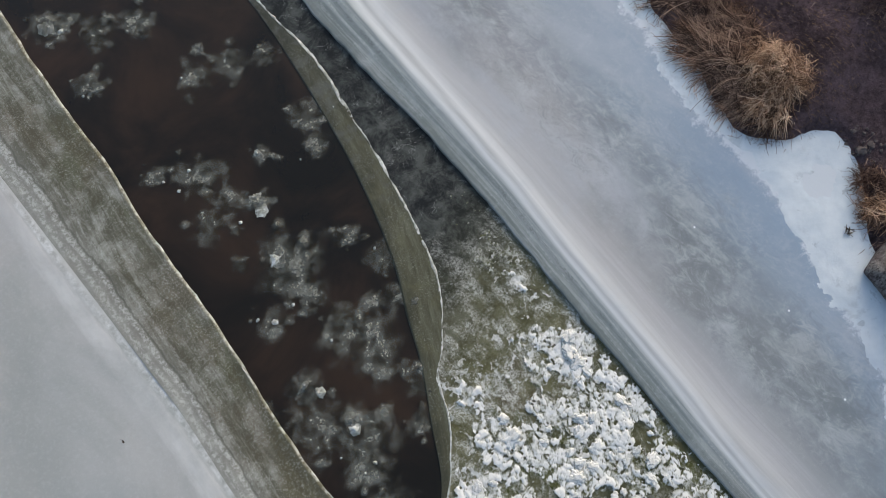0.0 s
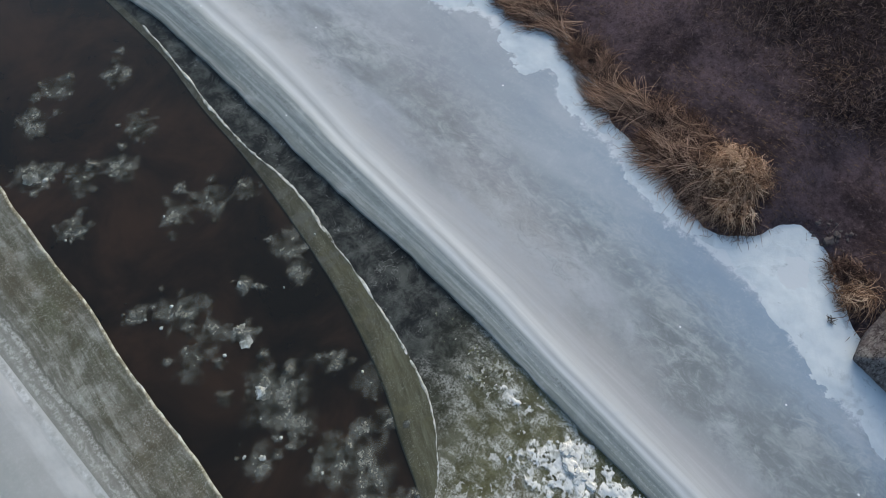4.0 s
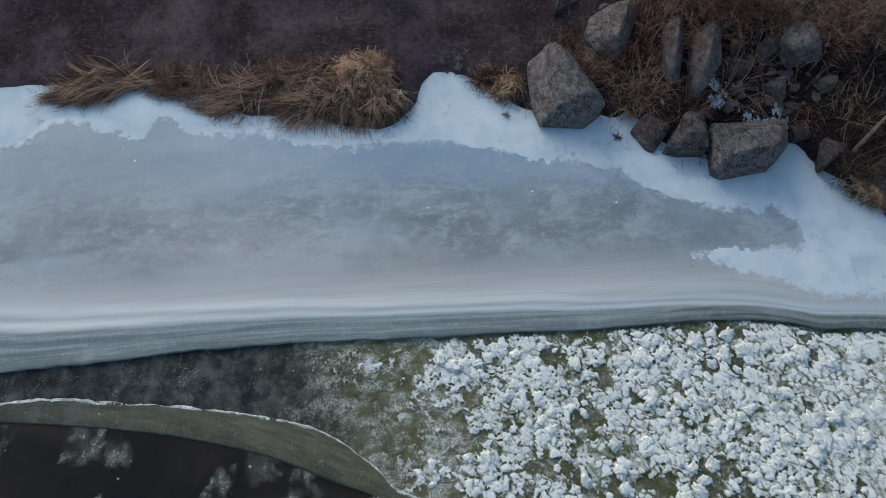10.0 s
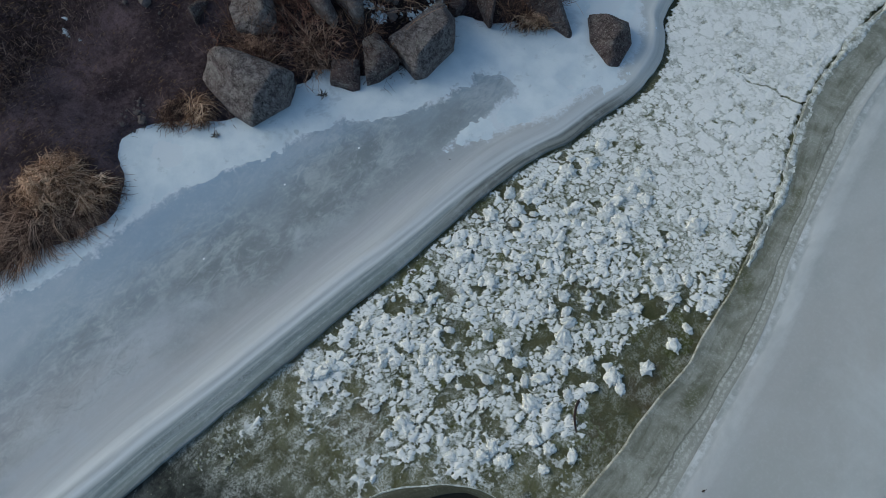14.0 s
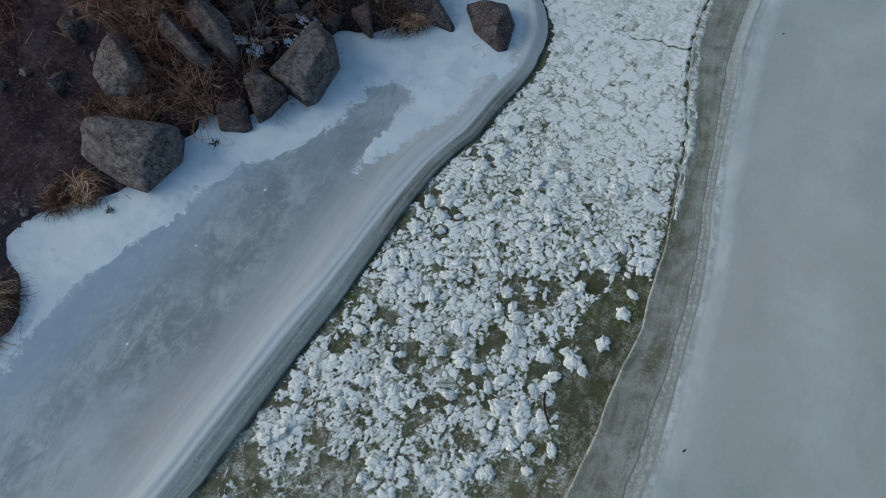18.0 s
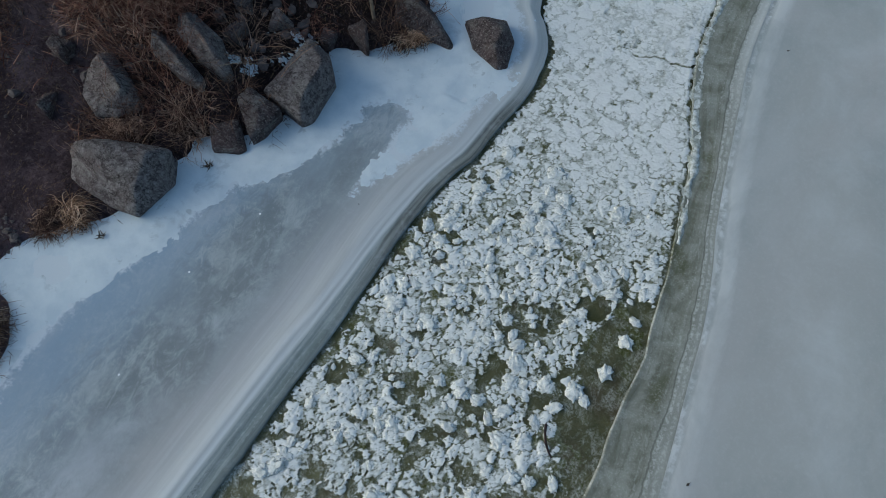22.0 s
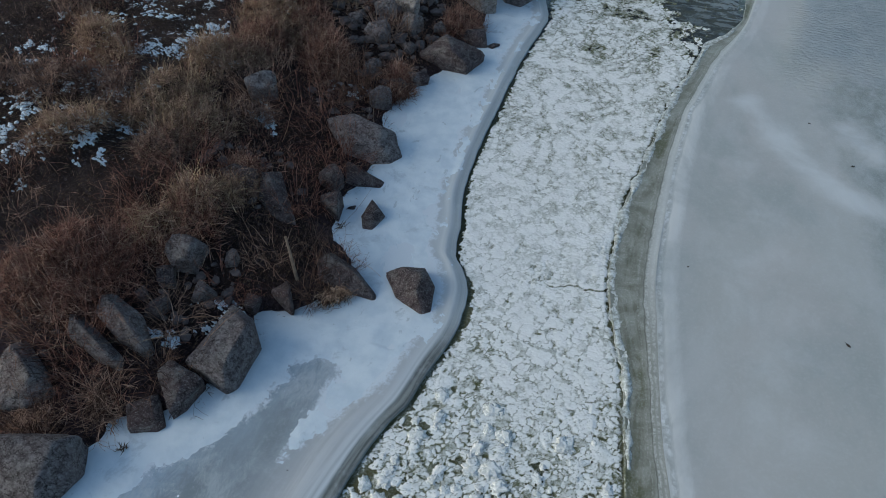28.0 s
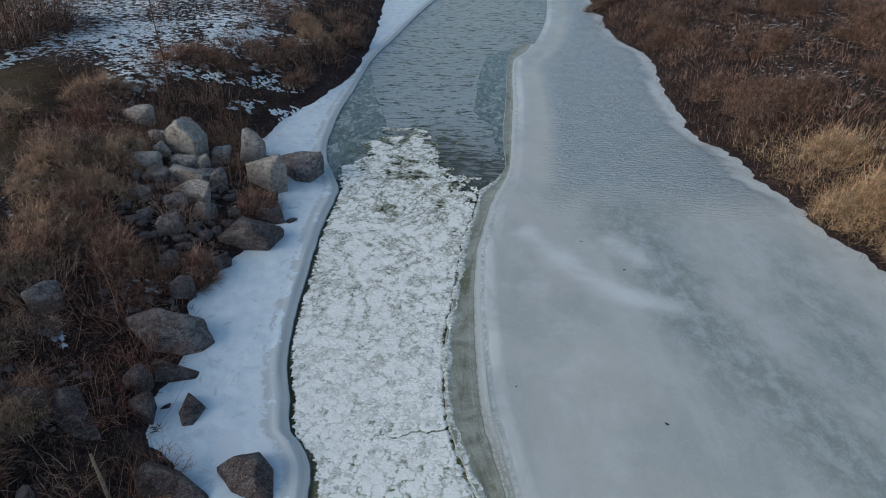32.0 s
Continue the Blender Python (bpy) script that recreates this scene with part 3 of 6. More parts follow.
TONGUE_EDGE = [(-16, -2.42), (-10.75, -2.34), (-9.3, -2.3), (-7.7, -2.08), (-6.5, -1.97), (-5.2, -1.77), (-3.85, -1.5), (-3.1, -1.3), (-2.05, -0.93), (-1.3, -0.55), (-0.75, -0.3), (0, 0.15), (0.77, 0.66), (0.92, 1.0), (1.05, 1.8)]
TONGUE_CREST = [(-16, -2.5), (-10, -2.45), (-6.6, -2.12), (-5.7, -2.15), (-4.8, -2.06), (-3.8, -1.87), (-2.9, -1.68), (-2.05, -1.48), (-1.35, -1.18), (-0.7, -0.66), (-0.42, -0.33), (0.14, -0.04), (0.45, 0.22), (0.84, 0.6), (1.02, 1.0), (1.14, 1.78)]


def ctrl(points):
    """A smooth line x(y) through the given places."""
    ys, xs = np.array(points, float).T
    slope = np.diff(xs) / np.diff(ys)
    m = np.r_[slope[0], np.where(slope[1:] * slope[:-1] > 0, 2 * slope[1:] * slope[:-1] / (slope[1:] + slope[:-1] + 1e-12), 0), slope[-1]]

    def at(y):
        y = np.asarray(y, float)
        i = np.clip(np.searchsorted(ys, y) - 1, 0, len(ys) - 2)
        h = ys[i + 1] - ys[i]
        t = np.clip((y - ys[i]) / h, -0.5, 1.5)
        return (1 + 2 * t) * (1 - t) ** 2 * xs[i] + t * (1 - t) ** 2 * h * m[i] + t * t * (3 - 2 * t) * xs[i + 1] + t * t * (t - 1) * h * m[i + 1]

    return at


shelf_edge, smooth_shore, smooth_far, snow_line = ctrl(SHELF_EDGE), ctrl(SHORE), ctrl(FAR_SHORE), ctrl(SNOW_LINE)
sheet_edge, sheet_crest, tongue_edge, tongue_crest = ctrl(SHEET_EDGE), ctrl(SHEET_CREST), ctrl(TONGUE_EDGE), ctrl(TONGUE_CREST)


def step(a, b, x):
    t = np.clip((x - a) / (b - a), 0, 1)
    return t * t * (3 - 2 * t)


def lattice(ix, iy, seed):
    v = np.sin(ix * 127.1 + iy * 311.7 + seed * 74.7) * 43758.5453
    return v - np.floor(v)


def value_noise(x, y, seed=0):
    ix, iy = np.floor(x), np.floor(y)
    fx, fy = x - ix, y - iy
    fx, fy = fx * fx * (3 - 2 * fx), fy * fy * (3 - 2 * fy)
    a, b = lattice(ix, iy, seed), lattice(ix + 1, iy, seed)
    c, d = lattice(ix, iy + 1, seed), lattice(ix + 1, iy + 1, seed)
    return (a * (1 - fx) + b * fx) * (1 - fy) + (c * (1 - fx) + d * fx) * fy


def fbm(x, y, seed=0, octaves=4, gain=0.5):
    """Fractal noise, about -1 to 1."""
    total, amp, norm = 0.0, 1.0, 0.0
    for o in range(octaves):
        total = total + amp * (2 * value_noise(x * 2**o, y * 2**o, seed + 13 * o) - 1)
        norm += amp
        amp *= gain
    return total / norm


def shore(y):
    y = np.asarray(y, float)
    return smooth_shore(y) + 0.10 * fbm(y * 1.6, y * 0, 201, 3) + 0.07 * fbm(y * 6, y * 0, 203, 3)


def far_shore(y):
    y = np.asarray(y, float)
    return smooth_far(y) + 0.35 * fbm(y * 0.5, y * 0, 205, 3) + 0.22 * fbm(y * 2.2, y * 0, 207, 3)


def bank_height(d, y):
    steep = step(2.5, 5.5, y)
    rise = 0.10 * step(0, 0.35, d) + (0.13 + 0.15 * steep) * np.minimum(d, 5.5) * step(0, 1.0, d) ** 0.5 + 0.03 * np.clip(d - 5.5, 0, 40)
    return np.where(d > 0, rise, 0.0)


def ground_height(x, y):
    """Both banks; the river bed lies below the ice."""
    dl, dr = shore(y) - x, x - far_shore(y)
    right = 0.10 * step(0, 0.4, dr) + 0.30 * np.minimum(np.maximum(dr, 0), 6) * step(0, 2.0, dr) + 0.02 * np.clip(dr - 6, 0, 60)
    return np.where(dl > 0, bank_height(dl, y), np.where(dr > 0, right, 0.0))


def link_mesh(name, verts, quads=None, tris=None, material=None, smooth=True, attrs=None, parent=None):
    """One mesh object from arrays of vertices and faces."""
    me = bpy.data.meshes.new(name)
    quads = np.zeros((0, 4), int) if quads is None else np.asarray(quads, int)
    tris = np.zeros((0, 3), int) if tris is None else np.asarray(tris, int)
    me.vertices.add(len(verts))
    me.vertices.foreach_set("co", np.asarray(verts, np.float32).ravel())
    loops = np.r_[quads.ravel(), tris.ravel()]
    me.loops.add(len(loops))
    me.loops.foreach_set("vertex_index", loops.astype(np.int32))
    n = len(quads) + len(tris)
    me.polygons.add(n)
    sizes = np.r_[np.full(len(quads), 4), np.full(len(tris), 3)]
    me.polygons.foreach_set("loop_start", np.r_[0, np.cumsum(sizes)[:-1]].astype(np.int32))
    me.polygons.foreach_set("use_smooth", np.full(n, smooth))
    for key, values in (attrs or {}).items():
        me.attributes.new(key, "FLOAT", "POINT").data.foreach_set("value", np.asarray(values, np.float32).ravel())
    me.update(calc_edges=True)
    me.validate()
    if material:
        me.materials.append(material)
    ob = new(name, me)
    if parent:
        ob.parent = parent
    return ob


def grid_faces(rows, cols, keep=None):
    i = np.arange(rows * cols).reshape(rows, cols)
    q = np.stack([i[:-1, :-1], i[:-1, 1:], i[1:, 1:], i[1:, :-1]], -1).reshape(-1, 4)
    if keep is not None:
        q = q[keep.ravel()[q].all(1)]
    return q


def grid_object(name, x, y, z, material, attrs=None, keep=None, smooth=True):
    """A sheet over arrays x, y, z of one shape; keep marks the vertices that stay. Loose vertices are left out."""
    q = grid_faces(*x.shape, keep)
    used = np.zeros(x.size, bool)
    used[q.ravel()] = True
    index = np.cumsum(used) - 1
    verts = np.stack([x.ravel(), y.ravel(), z.ravel()], -1)[used]
    attrs = {k: np.broadcast_to(v, x.shape).ravel()[used] for k, v in (attrs or {}).items()}
    return link_mesh(name, verts, index[q], None, material, smooth, attrs)


def spaced(*runs):
    """Stations: runs of (start, end, step)."""
    return np.unique(np.concatenate([np.arange(a, b, s) for a, b, s in runs] + [[runs[-1][1]]]))


SNOW_FLECKS = [(-5.68, 5.97, 0.5), (-7.4, 10.92, 0.25), (-10.06, 9.78, 0.5), (-9.04, 7.81, 0.35), (-9.36, 12.09, 0.55), (-9.46, 8.9, 0.4), (-12.3, 14.1, 0.8), (-9.9, 7.1, 0.5), (-9.4, 1.46, 0.2), (-11.0, 10.2, 0.6), (-12.2, 11.8, 0.6), (-8.0, 27.4, 1.0), (-7.2, 26.9, 0.8), (-9.9, 12.9, 0.4), (-10.6, 8.4, 0.5), (-10.4, 11.3, 0.5), (-11.6, 13.0, 0.6), (-8.9, 14.8, 0.3), (-13.0, 16.0, 0.7), (-6.9, 17.0, 0.3), (-6.4, 13.0, 0.35), (-5.9, 5.4, 0.25), (-12.2, 9.9, 0.5), (-4.62, 9.0, 0.3), (-11.2, 7.6, 0.5), (-14.5, 12.8, 0.8)]

SNOW_FLECKS += [(-9.65, 12.1, 0.5), (-10.93, 10.4, 0.5), (-11.66, 8.49, 0.6), (-9.82, 8.36, 0.45), (-9.84, 9.38, 0.4), (-10.39, 7.73, 0.4), (-10.29, 6.77, 0.3), (-7.18, 10.75, 0.22), (-17.9, 28.7, 1.6), (-15.7, 29.3, 1.5), (-12.2, 31.1, 1.8), (-6.8, 24.8, 0.9), (-11.6, 24.5, 1.2), (-9.6, 30.3, 1.2), (-13.3, 27.3, 1.3), (-16.9, 25.5, 1.1), (-10.5, 26.7, 1.2), (-8.1, 32.6, 1.0)]

# ---- ground: one sheet to the horizon, both banks and the river bed ----
gx = np.r_[-900, -600, -400, -250, -160, -110, -80, -60, -48, -40, -34, spaced((-30, -14, 0.35), (-14, -3.4, 0.11), (-3.4, 8.6, 1.2), (8.6, 14, 0.16), (14, 24, 0.4)), 27, 31, 38, 48, 60, 80, 110, 160, 250, 400, 600, 900]
gy = np.r_[-900, -500, -250, -120, -60, -35, -25, spaced((-18, 26, 0.12), (26, 56, 0.35)), 59, 63, 68, 75, 85, 100, 130, 170, 250, 400, 600, 1000, 1500]
GX, GY = np.meshgrid(gx, gy)
DL, DR = shore(GY) - GX, GX - far_shore(GY)
lump = fbm(GX * 0.9, GY * 0.9, 3, 5, 0.55)
GZ = ground_height(GX, GY) + np.where((DL > 0) | (DR > 0), 0.11 * lump * step(0, 0.7, np.maximum(DL, DR)), 0)
GZ = np.where((DL < -0.05) & (DR < -0.05), -0.75 + 0.7 * step(-1.2, -0.05, np.maximum(DL, DR)), GZ)
GZ = GZ - np.where((DL <= 0) & (DR <= 0), 0.06, 0)
upper = step(3.0, 5, DL) * step(6, 10, GY) * (0.32 + 0.10 * step(24, 26, GY)) * (1 - 0.8 * step(5.0, 7.5, DL) * step(15.5, 18, GY) * step(26, 24, GY)) + step(1.0, 3.0, DL) * step(22.5, 24.5, GY) * (0.10 + 0.10 * step(27, 32, GY))
upper = np.maximum(upper, step(1, 4, DR) * 0.30)
ragged = 0.24 * fbm(GX * 0.35, GY * 0.35, 9, 3)
turf = step(6.0, 9.0, DL) * step(15.5, 19, GY) * step(26, 22.5, GY) * np.clip(0.45 + 0.7 * fbm(GX * 0.5, GY * 0.5, 21, 4), 0, 1)
path_mid = np.interp(GY, [-6, -1.6, 0.5, 2.0, 5.0, 7.0, 8.75, 11.4, 16, 24], [-9.4, -8.5, -7.95, -8.3, -8.6, -8.6, -8.95, -9.95, -12, -16])
trodden = np.clip(step(1.5, 0.5, np.abs(GX - path_mid) + 0.5 * lump) + step(2.6, 1.2, DL + 0.8 * lump) * step(3.0, 1.5, GY), 0, 1)
ground = grid_object("ground", GX, GY, GZ, SOIL, {"snowy": upper + ragged * (upper > 0.02), "turf": turf, "bare": trodden, "inland": step(3.5, 6.5, GY + 0.8 * lump) * step(0.2, 1.0, DL) + step(0, 0.5, DR)})
tagged(ground, "reddish-brown soil banks with leaf litter and snow patches", "ground", kind="structure")

# ---- water under everything ----
wx, wy = spaced((-6.5, 9.5, 0.13)), np.r_[spaced((-16, 30, 0.15), (30, 60, 0.5)), 75]
WX, WY = np.meshgrid(wx, wy)
behind_tongue = WX - tongue_edge(np.minimum(WY, 1.05))
shallow = np.maximum(step(0.9, 1.2, WY), step(0.1, -0.5, behind_tongue)) * step(18, 15, WY)
ripple = step(16.5, 19, WY)
# far: where the painted sky reflection grows downstream
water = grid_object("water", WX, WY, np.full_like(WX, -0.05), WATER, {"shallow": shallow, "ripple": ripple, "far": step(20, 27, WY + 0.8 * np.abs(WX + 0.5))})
tagged(water, "dark open river water turning olive over the shallows", "water", kind="structure")

# ---- bank-side ice shelf, from its rim at the channel to under the bank ----
ay = np.r_[spaced((-16, 24, 0.08), (24, 52, 0.3)), 60, 75]
across = np.r_[0, 0, 0.012, 0.04, np.linspace(0.07, 0.9, 26), np.linspace(0.95, 7.0, 90)]


def strip(ys, offsets, first, last, side):
    """Stations across a strip: offsets in metres from the first line towards the last (side -1: to smaller x), squeezed in where the strip is narrower."""
    y = np.repeat(ys[:, None], len(offsets), 1)
    a, b = first(ys)[:, None], last(ys)[:, None]
    width = np.maximum(np.abs(b - a), 0.05)
    d = np.repeat(offsets[None], len(ys), 0)
    d = np.where(d > 1.0, 1.0 + (d - 1.0) * (width - 1.0) / (offsets[-1] - 1.0), d) if offsets[-1] > 1.2 else d * width / offsets[-1]
    d = np.minimum(d, width)
    return a + side * d, y, d


AX, AY, AD = strip(ay, across, shelf_edge, lambda y: shore(y) - 0.5, -1)
AX = AX + 0.025 * fbm(AY * 2.5, AY * 0 + 4.0, 5, 4) * step(0.3, 0.0, AD)
rim = 0.014 * np.exp(-(((AD - 0.5) / 0.16) ** 2)) + 0.008 * step(0, 0.04, AD) + 0.006 * step(0.2, 0.24, AD)
rim = rim * (1 - 0.4 * step(6, 8, AY)) + step(6.5, 8.5, AY) * 0.022 * np.exp(-(((AD - 0.22) / 0.10) ** 2)) * (1 + 0.9 * fbm(AY * 1.3, AX * 1.3, 8, 3))
AZ = 0.015 + rim + 0.008 * fbm(AX * 0.8, AY * 0.8, 2, 3)
AZ[:, 0] = -0.12
snowline = snow_line(AY) - AX
patch = np.minimum(np.minimum((AY - 4.75 - 1.9 * (AX + 3.02)) * 0.45, AX + 3.25), 7.4 - AY)
snowline = np.maximum(snowline, np.where((AY > 4.4) & (AY < 7.4), patch, -9))
hole = 0.24 - np.hypot((AX + 3.45) * 0.8, AY - 5.95)
snowline = np.minimum(snowline, np.where(np.abs(AY - 6.0) < 1.0, -hole, 9))
snowline = np.minimum(snowline, np.where(AY > 5.5, (AD - 0.42) * 1.2, 9))
shelf = grid_object("ice_shelf", AX, AY, AZ, ICE, {"edge": AD, "along": AY, "snowline": np.clip(snowline, -4, 4)})
tagged(shelf, "blue-grey bank ice with a banded pale rim along the channel", "ice", kind="structure")

# snow lying on the shelf along the bank
sy = np.r_[spaced((-12, 12, 0.035), (12, 24, 0.08), (24, 52, 0.3)), 60]
SX, SY, SD = strip(sy, np.r_[0, np.linspace(0.02, 1.0, 30), np.linspace(1.03, 7.0, 150)], shelf_edge, lambda y: shore(y) - 0.25, -1)
sl = snow_line(SY) - SX
patch = np.minimum(np.minimum((SY - 4.75 - 1.9 * (SX + 3.02)) * 0.45, SX + 3.25), 7.4 - SY)
sl = np.maximum(sl, np.where((SY > 4.4) & (SY < 7.4), patch, -9))
hole = 0.30 - np.hypot((SX + 3.45) * 0.8, SY - 5.95)
sl = np.minimum(sl, np.where(np.abs(SY - 6.0) < 1.0, -hole, 9))
sl = np.minimum(sl, (SD - 0.34) * 0.8)
for px_, py_, pr in ((-3.25, 8.75, 0.35), (-2.35, 8.75, 0.30), (-3.0, 10.1, 0.22), (-6.45, 1.23, 0.10), (-6.6, 1.1, 0.06)):
    sl = np.minimum(sl, np.where(np.hypot(SX - px_, SY - py_) < 1.2, np.hypot(SX - px_, SY - py_) - pr, 9))
sl = np.minimum(sl, np.where(SY > 6.8, 0.55 - 1.5 * np.clip(fbm(SX * 1.3, SY * 0.9, 37, 4) - 0.12, 0, 1), sl))
sl = sl + 0.06 + 0.34 * fbm(SX * 2.4, SY * 2.4, 31, 6, 0.68)
thick = 0.018 * step(0, 0.6, sl) + 0.012 * step(0, 0.05, sl)
base = 0.015 + 0.02 + step(6.5, 8.5, SY) * 0.022 * np.exp(-(((SD - 0.22) / 0.10) ** 2)) * (1 + 0.9 * fbm(SY * 1.3, SX * 1.3, 8, 3))
SZ = base + thick + 0.006 * fbm(SX * 3, SY * 3, 6, 4) * step(0, 0.4, sl) - 0.02
snow = grid_object("snow_cover", SX, SY, SZ, SNOW, None, sl > 0)
tagged(snow, "ragged band of fresh white snow along the bank", "snow", kind="structure")

# ---- the wide mid-river sheet and its wet lip ----
sheet_off = np.r_[0, np.linspace(0.03, 1.0, 32), np.linspace(1.1, 11, 70)]
FX, FY, FD = strip(ay, sheet_off, sheet_crest, lambda y: far_shore(y) + 0.5, 1)
FZ = 0.02 + 0.005 * np.exp(-(((FD - 0.12) / 0.09) ** 2)) + 0.01 * fbm(FX * 0.7, FY * 0.7, 12, 3)


def stroke(x, y, points, width):
    """How near a place lies to a chain of points: 1 on it, fading over the width."""
    best = np.full(x.shape, 1e9)
    for (x0, y0), (x1, y1) in zip(points, points[1:]):
        t = np.clip(((x - x0) * (x1 - x0) + (y - y0) * (y1 - y0)) / ((x1 - x0) ** 2 + (y1 - y0) ** 2), 0, 1)
        best = np.minimum(best, np.hypot(x - x0 - t * (x1 - x0), y - y0 - t * (y1 - y0)))
    return np.exp(-((best / width) ** 2))


clear_ice = np.maximum(stroke(FX, FY, [(5.4, 18.0), (6.1, 13.5), (7.0, 10.3), (8.6, 7.5)], 1.3), 0.8 * stroke(FX, FY, [(8.8, 16), (9.0, 11), (10.5, 8)], 1.6))
drifted = np.maximum(stroke(FX, FY, [(2.6, 16.6), (3.6, 14.8), (4.6, 13.8), (5.6, 13.4)], 0.55), np.maximum(0.9 * stroke(FX, FY, [(4.9, 16.2), (5.5, 15.2)], 0.6), 0.55 * stroke(FX, FY, [(2.6, 14), (3.4, 9), (4.2, 4)], 1.0)))
shore_drift = step(0.9, 0.1, far_shore(FY) - FX + 0.5 * fbm(FX * 0.9, FY * 0.9, 62, 4)) * step(12, 16, FY)
drifted = np.maximum(drifted, 0.95 * shore_drift)
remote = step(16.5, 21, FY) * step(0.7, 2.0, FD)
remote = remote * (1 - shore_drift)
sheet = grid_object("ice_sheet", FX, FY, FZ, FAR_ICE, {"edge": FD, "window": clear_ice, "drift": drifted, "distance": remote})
tagged(sheet, "wide pale grey river ice with darker greenish windows", "ice", kind="structure")
LX, LY, LD = strip(ay[ay < 37], np.r_[0, np.linspace(0.0, 1.0, 22)], sheet_edge, sheet_crest, 1)
LX = LX + 0.02 * fbm(LY * 3, LY * 0, 7, 4) * step(0.2, 0, LD)
LZ = -0.015 + 0.035 * np.linspace(0, 1, LX.shape[1])[None] ** 2 + 0.010 * np.exp(-((LD / 0.05) ** 2)) + 0.008 * fbm(LX * 3, LY * 1.5, 14, 3)
LZ[:, 0] = -0.1
lip_width = np.maximum(sheet_crest(LY) - sheet_edge(LY), 0.05)
lip = grid_object("ice_lip", LX, LY, LZ, LIP, {"edge": LD, "share": LD / lip_width, "along": LY})
tagged(lip, "wet grey-green ice lip along the open channel", "ice", kind="structure")

# ---- the tongue of skin ice between open water and slush ----
ty = spaced((-15, 1.05, 0.03))
TX, TY, TD = strip(ty, np.r_[0, np.linspace(0.0, 1.0, 16)], tongue_edge, tongue_crest, -1)
TZ = -0.034 + 0.006 * np.linspace(0, 1, TX.shape[1])[None] ** 2 + np.zeros_like(TX)
TZ[:, 0] = -0.07
tongue = grid_object("ice_tongue", TX, TY, TZ, TONGUE, {"edge": TD, "along": TY})
tagged(tongue, "thin olive ice tongue between open water and slush", "ice", kind="structure")
fy = spaced((-15, 9, 0.09))
left = shelf_edge(fy) - 0.05
right = np.where(fy < 1.1, tongue_crest(np.minimum(fy, 1.14)), sheet_edge(fy) + 0.05)
u = np.linspace(0, 1, 50)[None]
KX = left[:, None] * (1 - u) + right[:, None] * u
KY = np.repeat(fy[:, None], 50, 1)
skin = grid_object("skin_ice", KX, KY, np.full_like(KX, -0.035), FILM, {"shallow": step(-2.6, 0.4, KY + 0.5 * fbm(KX, KY, 4, 3)), "speck": step(-2.8, -0.2, KY) * (1 - 0.62 * step(0.9, 2.3, KY - 0.35 * KX))})
tagged(skin, "thin dark skin ice and soaked olive slush", "ice", kind="structure")


def ridge(name, ys, line, width, height, seed, label, base=-0.01):
    """A low broken ridge of white ice along a line."""
    w = width * np.clip(0.8 + 1.3 * fbm(ys * 3.6, ys * 0, seed, 6, 0.72), 0.1, 2.4)
    mid = line(ys) + 0.035 * fbm(ys * 2.4, ys * 0 + 3, seed, 6, 0.6)
    prof = np.array([-1.0, -0.6, -0.2, 0.2, 0.6, 1.0])
    x = mid[:, None] + prof[None] * w[:, None] * 0.5
    y = np.repeat(ys[:, None], 6, 1)
    up = np.clip(0.45 + 1.5 * fbm(ys * 3.3, ys * 0, seed + 5, 6, 0.72), -0.9, 1.6)[:, None]
    z = base + height * up * np.array([-0.8, 0.55, 1, 0.95, 0.5, -0.8])[None] + 0.006 * fbm(x * 18, y * 18, seed, 3)
    return tagged(grid_object(name, x, y, z, CREST), label, "ice", kind="structure")


ridge("ice_crest", spaced((-10.0, 1.12, 0.02)), tongue_crest, 0.045, 0.006, 41, "thin white crest of broken ice on the tongue", -0.029)
ridge("ice_crest", spaced((6.2, 20.3, 0.04)), lambda y: sheet_edge(y) + 0.06, 0.19, 0.020, 43, "white frozen rim along the slush channel")
ridge("ice_crest", spaced((-15, 36, 0.05)), lambda y: sheet_crest(y) + 0.02, 0.05, 0.010, 47, "pale ridge where wet lip meets river ice")
ridge("ice_crest", spaced((-15, 0.9, 0.03)), lambda y: sheet_edge(y) + 0.012, 0.018, 0.006, 53, "thin white frozen rim along open water", -0.014)

# ---- packed slush and foam ice in the channel ----
CELL = 0.015
hx, hy = np.arange(-4.4, 2.4, CELL), np.arange(-2.6, 24.2, CELL)
GRID_X, GRID_Y = np.meshgrid(hx, hy)
channel = np.minimum(GRID_X - shelf_edge(GRID_Y), sheet_edge(GRID_Y) - GRID_X)
wet = (channel > 0) & ~((GRID_Y < 1.12) & (GRID_X > tongue_crest(np.minimum(GRID_Y, 1.12))))
HX, HY, inside = GRID_X[wet], GRID_Y[wet], channel[wet]
from_shelf, from_sheet = HX - shelf_edge(HY), sheet_edge(HY) - HX
past_crest = (HY - np.interp(HX, [p[1] for p in TONGUE_CREST], [p[0] for p in TONGUE_CREST])) * 0.75
broad = fbm(HX * 0.9, HY * 0.9, 17, 4, 0.6)


